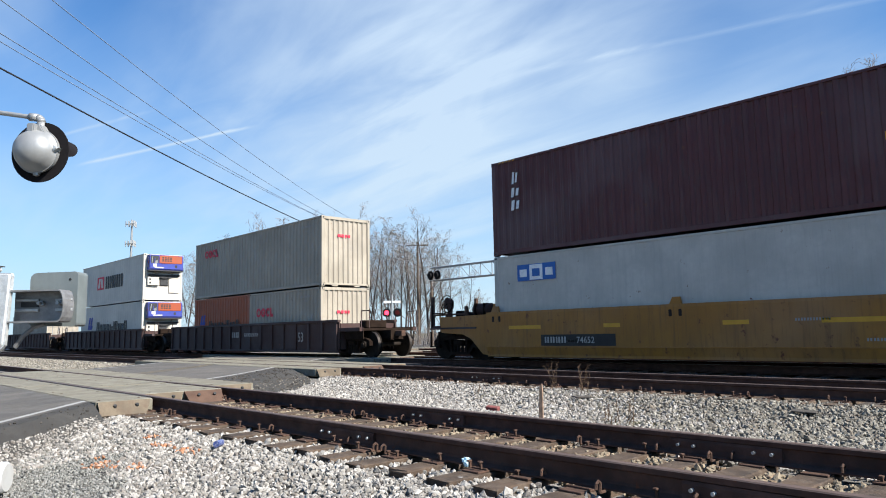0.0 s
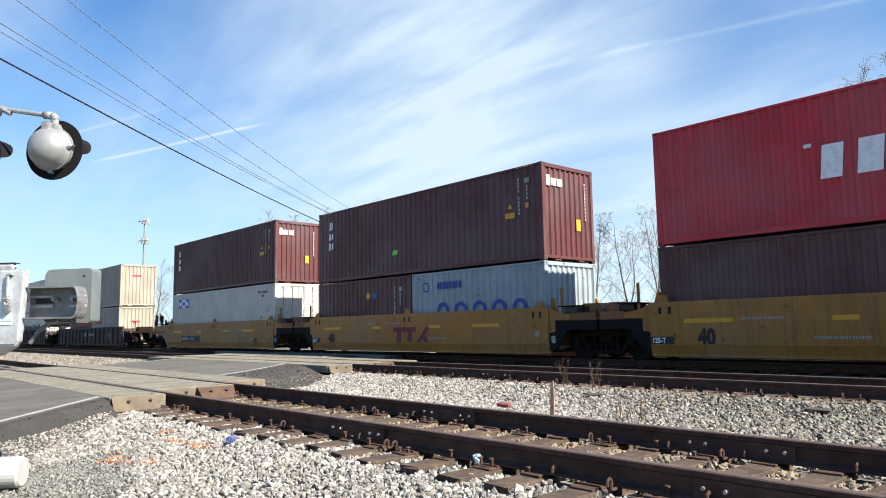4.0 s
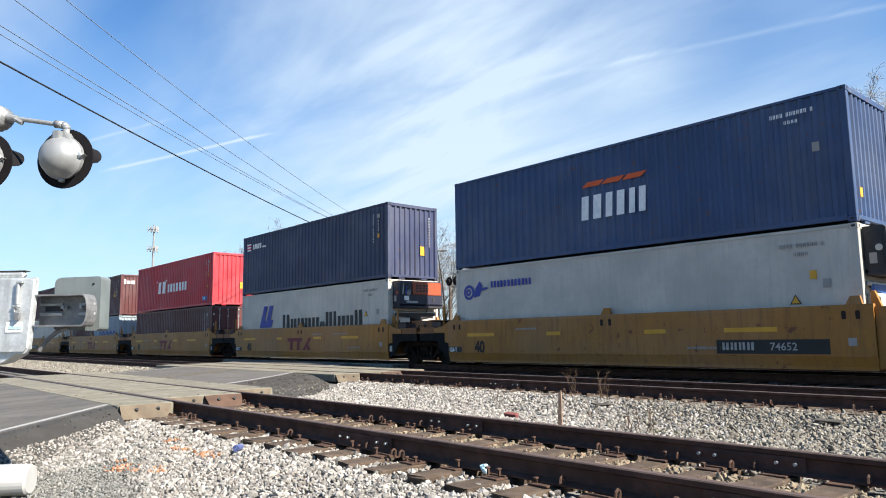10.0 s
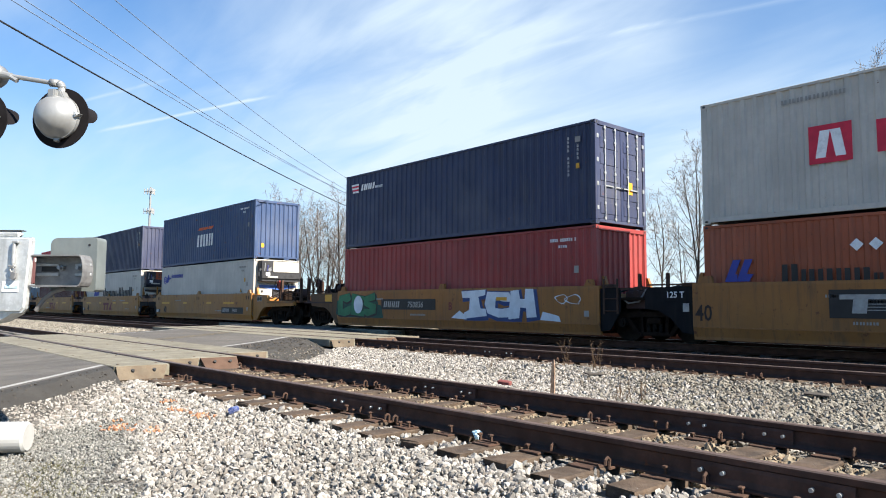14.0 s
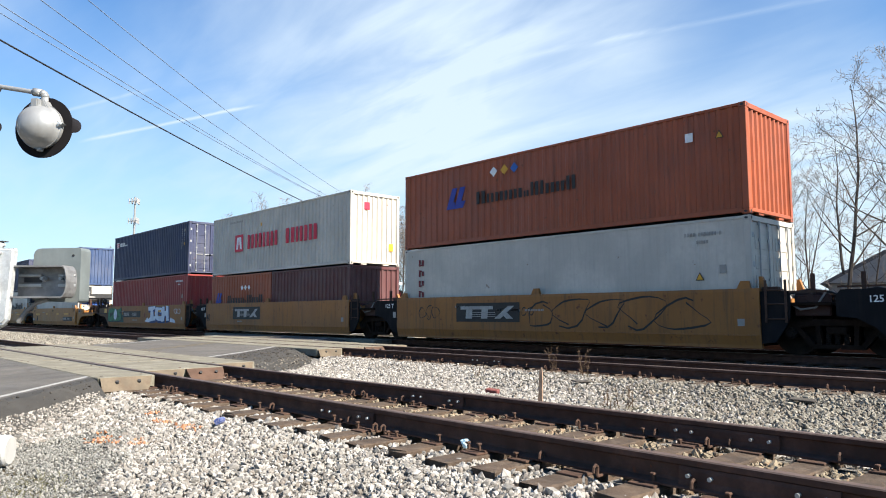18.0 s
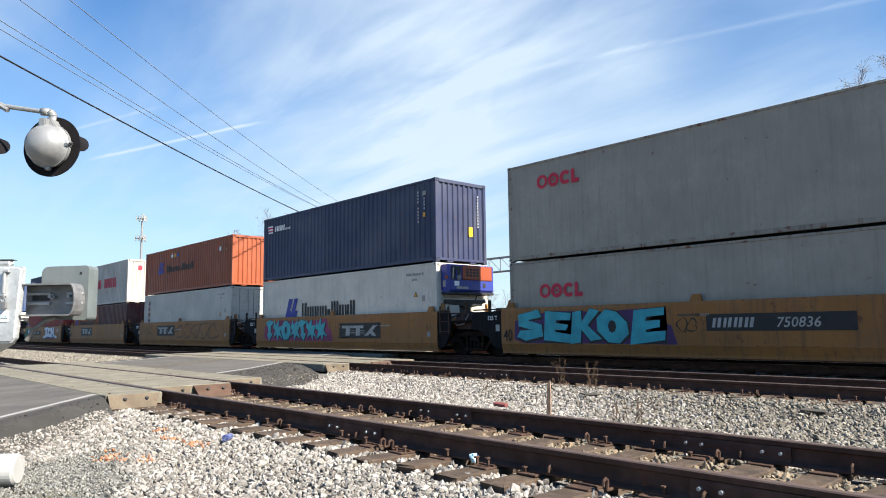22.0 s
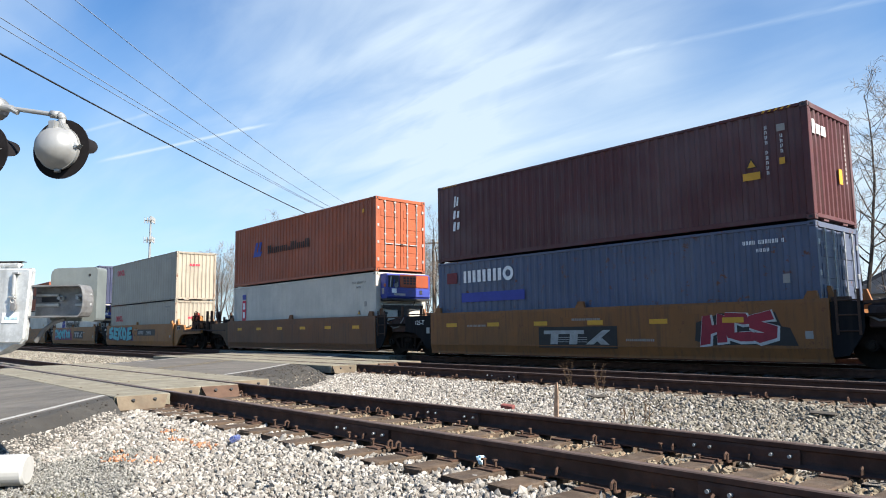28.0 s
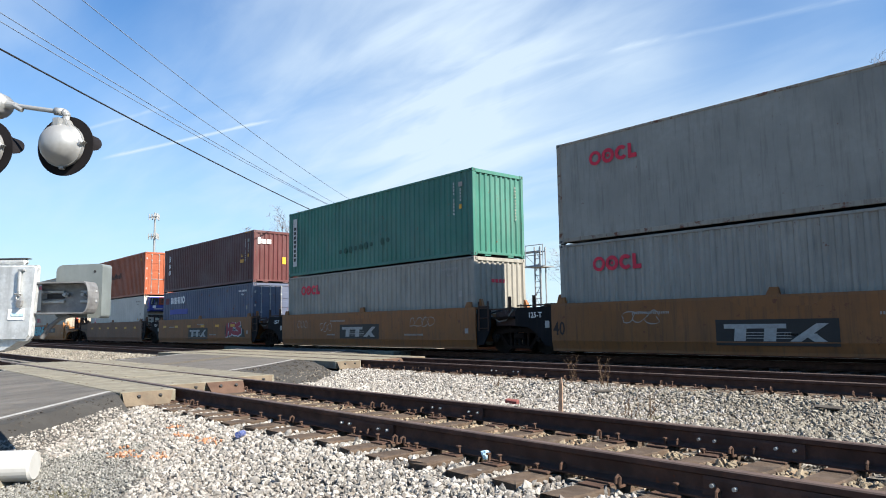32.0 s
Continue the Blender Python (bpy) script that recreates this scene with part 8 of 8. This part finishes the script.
def underbrush():
    rnd = random.Random(9)
    segs = []
    for i in range(3600):
        az = rnd.uniform(8, 82)
        R = rnd.uniform(58, 120) if az > 40 else rnd.uniform(60, 90)
        a = radians(az)
        p = Vector((-math.sin(a) * R, math.cos(a) * R, -0.6))
        if p.y < 36:
            continue
        h = rnd.uniform(1.0, 4.6) * rnd.uniform(0.6, 1.0) * (0.8 if az > 30 else 1.0)
        d = Vector((rnd.uniform(-0.35, 0.35), rnd.uniform(-0.35, 0.35), 1))
        q = p + d * h * 0.6
        segs.append((p, q, 0.022, 0.014, 0))
        for _ in range(3):
            e = q + Vector((rnd.uniform(-0.5, 0.5), rnd.uniform(-0.5, 0.5), rnd.uniform(0.3, 1.0))) * h * 0.4
            segs.append((q, e, 0.012, 0.007, 0))
    ob = new("underbrush", tubes_mesh("underbrush", segs, "twig", 3))
    tagged(ob, "tangle of bare brown brush at the wood's edge", "brush", kind="stuff")


underbrush()


def evergreen(x, y, h):
    t = thing("evergreen_tree", pose(x, y, -0.5), "small dark evergreen among bare trees", "tree")
    part("trunk", tube(bmesh.new(), (0, 0, 0), (0, 0, h), 0.14, 0.03, seg=8), "bark", t)
    rnd = random.Random(4)
    segs = []
    for i in range(900):
        z = h * (0.12 + 0.86 * rnd.random() ** 1.2)
        reach = (1 - z / h) * h * 0.30 * rnd.uniform(0.5, 1.1) + 0.15
        a = rnd.uniform(0, 2 * math.pi)
        p = Vector((0, 0, z))
        q = Vector((reach * math.cos(a), reach * math.sin(a), z - reach * rnd.uniform(-0.1, 0.45)))
        segs.append((p.lerp(q, 0.25), q, 0.10, 0.03, 0))
        for _ in range(3):
            m = p.lerp(q, rnd.uniform(0.4, 0.95))
            segs.append((m, m + Vector((rnd.uniform(-0.25, 0.25), rnd.uniform(-0.25, 0.25), rnd.uniform(-0.05, 0.25))), 0.06, 0.015, 0))
    part("crown", tubes_mesh("crown", segs, "needle", 4), None, t)


evergreen(-29.9, 63.3, 6.4)


def house(x, y, rz):
    h = thing("house", pose(x, y, -0.5, 0, 0, rz), "grey house with a dark pitched roof behind the trees", "house")
    w = part("wall", B((-7, 7, -4.5, 4.5, 0, 4.2)), "wall_grey", h)
    bm = bmesh.new()
    prism(bm, [(-5.2, 4.1), (5.2, 4.1), (0, 7.0)], "x", -7.5, 7.5)
    part("roof", bm, "roof", h)
    bm = bmesh.new()
    prism(bm, [(-4.5, 4.15), (4.5, 4.15), (0, 6.6)], "x", 7.5, 7.53)
    part("gable", bm, "wall_grey", h)
    for yy in (-2.4, 0, 2.4):
        k = part("window", B((7.0, 7.06, yy - 0.5, yy + 0.5, 1.4, 2.8)), "ink_white", h)
        part("pane", B((7.06, 7.08, yy - 0.42, yy + 0.42, 1.48, 2.72)), "glass", k)
    for xx in (-5, -2.4, 2.2, 4.8):
        k = part("window", B((xx - 0.55, xx + 0.55, -4.56, -4.5, 1.3, 2.8)), "ink_white", h)
        part("pane", B((xx - 0.45, xx + 0.45, -4.58, -4.56, 1.4, 2.7)), "glass", k)
    part("door", B((-0.5, 0.5, -4.56, -4.5, 0.1, 2.2)), "ink_maroon", h)


house(-21.2, 77.0, -74)


def church(x, y):
    c = thing("church_steeple", pose(x, y, -0.6), "far white steeple above a low roof", "steeple")
    part("tower", B((-2, 2, -2, 2, 0, 12)), "ink_white", c)
    part("spire", tube(bmesh.new(), (0, 0, 12), (0, 0, 19), 1.6, 0.05, seg=8), "ink_white", c)
    part("nave", B((-6, 6, 2, 22, 0, 7)), "wall_grey", c)


church(-146, 280)
part_pole = thing("metal_post", pose(-18.7, 35.5, 0), "slim pale metal post beyond the tracks", "post")
part("post", tube(bmesh.new(), (0, 0, -0.6), (0, 0, 4.9), 0.09, seg=10), "silver", part_pole)


# ---- loose stone ----
def stone_shapes(n, seed):
    rng = np.random.default_rng(seed)
    bm = bmesh.new()
    bmesh.ops.create_icosphere(bm, subdivisions=1, radius=1.0)
    v = np.array([x.co for x in bm.verts])
    f = np.array([[q.index for q in x.verts] for x in bm.faces])
    bm.free()
    out = []
    for _ in range(n):
        w = v * rng.uniform(0.55, 1.2, (len(v), 1))
        # flatten against a few random planes for broken faces
        for _ in range(4):
            d = rng.normal(size=3)
            d /= np.linalg.norm(d)
            h = w @ d
            lim = rng.uniform(0.4, 0.7)
            w = w - np.outer(np.maximum(h - lim, 0), d)
        out.append(w * rng.uniform(0.6, 1.35, 3))
    return out, f


SHAPES, STONE_F = stone_shapes(24, 7)


def scatter(name, pts, zs, size, mat, label, seed):
    """pts: (n, 2) places; size: (low, high) radius in metres."""
    rng = np.random.default_rng(seed)
    n = len(pts)
    k = rng.integers(0, len(SHAPES), n)
    r = (size[0] * 0.85 + (size[1] * 1.1 - size[0] * 0.85) * rng.random(n) ** 1.3) * np.where(rng.random(n) < 0.12, 1.35, 1.0)
    q = rng.normal(size=(n, 4))
    q /= np.linalg.norm(q, axis=1, keepdims=True)
    w, x, y, z = q.T
    R = np.stack([1 - 2 * (y * y + z * z), 2 * (x * y - z * w), 2 * (x * z + y * w), 2 * (x * y + z * w), 1 - 2 * (x * x + z * z), 2 * (y * z - x * w),
                  2 * (x * z - y * w), 2 * (y * z + x * w), 1 - 2 * (x * x + y * y)], -1).reshape(n, 3, 3)
    S = np.array(SHAPES)[k] * r[:, None, None]
    V = np.einsum("nij,nvj->nvi", R, S)
    c = np.column_stack([pts, zs + r * rng.uniform(-0.25, 0.55, n)])
    V = V + c[:, None, :]
    m = S.shape[1]
    F = (STONE_F[None] + (np.arange(n) * m)[:, None, None]).reshape(-1, 3)
    ob = new(name, fast_mesh(name, V.reshape(-1, 3), F, mat))
    return tagged(ob, label, "gravel", kind="stuff")


BY, BZ = np.array([b[0] for b in BED]), np.array([b[1] for b in BED])


def zone(x0, x1, y0, y1, density, seed, keep):
    rng = np.random.default_rng(seed)
    n = int((x1 - x0) * (y1 - y0) * density)
    p = np.column_stack([rng.uniform(x0, x1, n), rng.uniform(y0, y1, n)])
    ok = keep(p[:, 0], p[:, 1])
    p = p[ok]
    return p, np.interp(p[:, 1], BY, BZ) - 0.012


def in_view(x, y):
    a = np.degrees(np.arctan2(-x, y))
    return (a > 10) & (a < 84)


edge_wave = lambda x, y: 0.35 * np.sin(x * 1.7 + y * 2.3) + 0.2 * np.sin(x * 5.1)
R_EDGE, L_EDGE, N_EDGE = -5.5, -18.6, -7.5
GRIT = lambda x, y, seed: np.random.default_rng(seed).random(len(x)) < np.clip((y + 0.24 * (x + 5.5) - 1.42 + 0.6 * edge_wave(x, y)) / 0.9, 0.16, 1.0)
p, z = zone(-8.8, -1.5, 0.2, 3.0, 3200, 21, lambda x, y: in_view(x, y) & (x + y > N_EDGE) & ~GRIT(x, y, 5))
scatter("fine_grit", p, z + 0.004, (0.006, 0.015), "fine_grit", "fine grey grit in front of the ballast", 21)
p, z = zone(0, 7, 0.3, 3.5, 260, 22, lambda x, y: y > 0.6 + 0.3 * edge_wave(x, y))
scatter("side_gravel", p, z, (0.018, 0.036), "stone", "loose pale stone along the track", 22)
p, z = zone(-14, 0, 0.3, 3.5, 1450, 1, lambda x, y: in_view(x, y) & (x + y > N_EDGE - 0.2 * edge_wave(x, y)) & (np.hypot(x, y) < 8.5) & GRIT(x, y, 1))
scatter("foreground_gravel", p, z, (0.014, 0.028), "stone", "pale crushed stone beside the track", 1)
p, z = zone(-16, 0, -0.5, 3.5, 750, 2, lambda x, y: in_view(x, y) & (x + y > N_EDGE - 0.2 * edge_wave(x, y)) & (np.hypot(x, y) >= 8.3))
scatter("foreground_gravel", p, z, (0.016, 0.033), "stone", "pale crushed stone along the road edge", 2)
p, z = zone(-11.4, 0.5, 3.4, 6.5, 560, 3, lambda x, y: in_view(x, y) & (np.abs(np.abs(y - Y_NEAR) - HALF) > 0.1) & (np.abs(((x + 11.3 + 0.2425) % 0.485) - 0.2425) > 0.10))
inner = np.abs(p[:, 1] - Y_NEAR) < HALF
scatter("crib_gravel", p[inner], z[inner] - 0.005, (0.02, 0.034), "warm_stone", "tan stone packed between the ties", 3)
scatter("crib_gravel", p[~inner], z[~inner] - 0.005, (0.02, 0.034), "stone", "pale stone at the tie ends", 4)
p, z = zone(-19, 3, 6.35, 10.75, 560, 5, lambda x, y: in_view(x, y) & (x + y > R_EDGE - 0.3 * edge_wave(x, y)) & (x > -15.9))
near = p[:, 0] + 0.6 * p[:, 1] + np.random.default_rng(77).normal(0, 1.5, len(p)) < 0.9 * np.sin(p[:, 1]) - 0.6
scatter("middle_gravel", p[near], z[near], (0.018, 0.034), "stone", "bright crushed stone between the tracks", 5)
scatter("middle_gravel", p[~near], z[~near], (0.018, 0.036), "dusty_stone", "dusty crushed stone between the tracks", 6)
p, z = zone(-60, -24, 6.5, 10.6, 190, 7, lambda x, y: in_view(x, y) & (x + y < L_EDGE + 0.3 * edge_wave(x, y)))
scatter("far_gravel", p, z, (0.03, 0.055), "dusty_stone", "dusty stone beyond the road", 7)
p, z = zone(-15, 6, 12.7, 15.6, 110, 8, lambda x, y: in_view(x, y))
scatter("track_gravel", p, z, (0.025, 0.05), "grimy_stone", "dark brown stone between the far tracks", 8)
p, z = zone(-30, 8, 29, 36, 40, 9, lambda x, y: in_view(x, y))
scatter("yard_gravel", p, z, (0.04, 0.08), "stone", "pale stone of the yard behind the train", 9)

# crumbled edge of the road, and stones that strayed onto it
def on_road(n0, n1, y0, y1, count, seed):
    rng = np.random.default_rng(seed)
    nn, yy = rng.uniform(n0, n1, count), rng.uniform(y0, y1, count)
    xx = (R_MID + nn) * 1.4142 - yy
    pts, zs = [], []
    for x, y in zip(xx, yy):
        hit = ROAD_TREE.ray_cast(Vector((x, y, 3)), Vector((0, 0, -1)))
        if hit[0]:
            pts.append((x, y)), zs.append(hit[0].z - 0.004)
    return np.array(pts), np.array(zs)


ROAD_TREE = BVHTree.FromObject(bpy.data.objects["road"], bpy.context.evaluated_depsgraph_get())
p, z = on_road(3.0, 4.5, 6.6, 10.0, 900, 31)
scatter("road_edge_crumbs", p, z, (0.008, 0.03), "clod", "crumbs of dark asphalt along the road edge", 31)
p, z = on_road(3.9, 4.6, 6.6, 10.0, 260, 32)
scatter("stray_gravel", p, z, (0.012, 0.024), "dusty_stone", "stray stones on the road shoulder", 32)
p, z = on_road(3.0, 3.75, 0.5, 3.1, 500, 33)
scatter("road_edge_crumbs", p, z, (0.006, 0.02), "clod", "crumbs of dark asphalt beside the gravel", 33)
p, z = on_road(3.3, 3.9, -1.2, 3.15, 6500, 34)
keep = p[:, 0] + p[:, 1] > (R_MID + 3.36) * 1.4142 - 0.05 + 0.10 * edge_wave(p[:, 0], p[:, 1])
p, z = p[keep], z[keep]
scatter("stray_gravel", p, z, (0.01, 0.02), "stone", "pale stones heaped against the road edge", 34)

# ---- small things on the ground ----
bm = bmesh.new()
tube(bm, (0, -0.06, 0), (0, 0.06, 0), 0.033, seg=16), tube(bm, (0, 0.06, 0), (0, 0.07, 0), 0.033, 0.026, seg=16)
solid("drink_can", bm, "can_blue", "crushed blue drink can on the gravel", "can", at=pose(-6.92, 3.26, -0.19, 0, 0, 40))
rng_o = np.random.default_rng(3)
for k, (cx, cy, w, cnt) in enumerate(((-7.45, 2.32, 0.42, 40), (-6.95, 2.46, 0.24, 20), (-7.75, 2.98, 0.30, 20), (-7.15, 3.02, 0.3, 24), (-8.3, 3.12, 0.25, 14))):
    q = np.column_stack([cx + rng_o.normal(0, w * 0.34, cnt), cy + rng_o.normal(0, w * 0.16, cnt)])
    ob = scatter("paint_marked_stones", q, np.interp(q[:, 1], BY, BZ) + 0.006, (0.014, 0.026), "sprayed_stone", "pale stones with orange marking paint", 60 + k)
bm = bmesh.new()
bmesh.ops.create_icosphere(bm, subdivisions=2, radius=0.05)
for v in bm.verts:
    v.co *= 0.7 + 0.5 * noise.noise(v.co * 30)
solid("crumpled_paper", bm, "paper", "crumpled pale blue paper by the rail", "litter", at=pose(-4.15, 4.05, -0.15))
bm = B((-0.1, 0.1, -0.05, 0.05, 0, 0.07), bevel=0.012)
solid("broken_brick", bm, "brick_red", "piece of red brick on the gravel", "brick", at=pose(-7.42, 7.8, bed(7.8) + 0.0, 8, 5, 20))
for x, y, r in ((-3.7, 9.7, 15), (-7.2, 9.7, 70)):
    solid("steel_plate", B((-0.15, 0.15, -0.08, 0.08, 0, 0.02), bevel=0.006), "clod", "dark steel plate lying on the gravel", "plate", at=pose(x, y, bed(y) + 0.03, 4, 3, r))
bm = bmesh.new()
prism(bm, [(-0.025, -0.25), (0.03, -0.25), (0.022, 0.12), (0.010, 0.2), (-0.018, 0.17)], "y", -0.016, 0.016)
solid("wooden_stake", bm, "stake_wood", "splintered brown stake in the gravel", "stake", at=pose(-5.96, 7.17, 0.0, 2, 3, 20))


def weed(x, y, h, seed):
    rnd = random.Random(seed)
    segs = []
    for i in range(5):
        d = Vector((rnd.uniform(-0.5, 0.5), rnd.uniform(-0.3, 0.3), 1)).normalized()
        p = Vector((rnd.uniform(-0.08, 0.08), rnd.uniform(-0.08, 0.08), 0))
        for k in range(4):
            q = p + d * h / 4 * rnd.uniform(0.7, 1.1)
            segs.append((p, q, 0.006 - 0.001 * k, 0.005 - 0.001 * k, 0))
            for _ in range(2):
                s = (d + Vector((rnd.uniform(-1, 1), rnd.uniform(-1, 1), rnd.uniform(-0.1, 0.5))) * 0.9).normalized()
                segs.append((q, q + s * h * 0.16, 0.003, 0.002, 0))
            d = (d + Vector((rnd.uniform(-0.25, 0.25), rnd.uniform(-0.2, 0.2), 0))).normalized()
            p = q
    t = thing("dry_weed", pose(x, y, bed(y) - 0.02), "dry brown weed stalks in the gravel", "weed", "weeds by the track")
    for k in range(5):
        tagged(part("stalk", tubes_mesh("stalk", segs[k * 12:(k + 1) * 12], "weed", 4), None, t), kind="stuff")


for i, (x, y, h) in enumerate(((-8.35, 10.5, 0.55), (-7.75, 10.5, 0.5), (-7.5, 10.2, 0.4), (-5.0, 7.6, 0.35), (-5.15, 7.5, 0.25), (-9.5, 9.6, 0.2))):
    weed(x, y, h, 40 + i)


def grass_tufts():
    rnd = random.Random(12)
    segs = []
    for cx, cy in ((-5.0, 7.55), (-4.8, 7.75), (-9.1, 9.5), (-6.05, 1.42), (-6.4, 1.6), (-5.6, 1.35), (-5.2, 1.5)):
        for i in range(60):
            p = Vector((cx + rnd.gauss(0, 0.2), cy + rnd.gauss(0, 0.14), bed(cy) - 0.01))
            q = p + Vector((rnd.uniform(-0.06, 0.06), rnd.uniform(-0.06, 0.06), rnd.uniform(0.02, 0.06)))
            segs.append((p, q, 0.003, 0.001, 0))
    ob = new("grass_tufts", tubes_mesh("grass_tufts", segs, "grass", 3))
    tagged(ob, "small tufts of dry yellow-green grass", "grass", kind="stuff")


grass_tufts()


# ---- what moves ----
def rolled(t):
    for (a, sa), (b, sb) in zip(ROLL, ROLL[1:]):
        if a <= t <= b:
            return sa + (sb - sa) * (t - a) / (b - a)
    return ROLL[-1][1]


def motions():
    for ob, x, z in MOVERS:
        walk(ob, [(t, pose(x - s, Y_TRAIN, z)) for t, s in ROLL])
    times = [i / 10 for i in range(321)]
    turns = [math.degrees(-rolled(t) / 0.475) for t in times]
    for ob, x, z in WHEELS:
        walk(ob, [(t, pose(x, 0, z, 0, a, 0)) for t, a in zip(times, turns)])


motions()
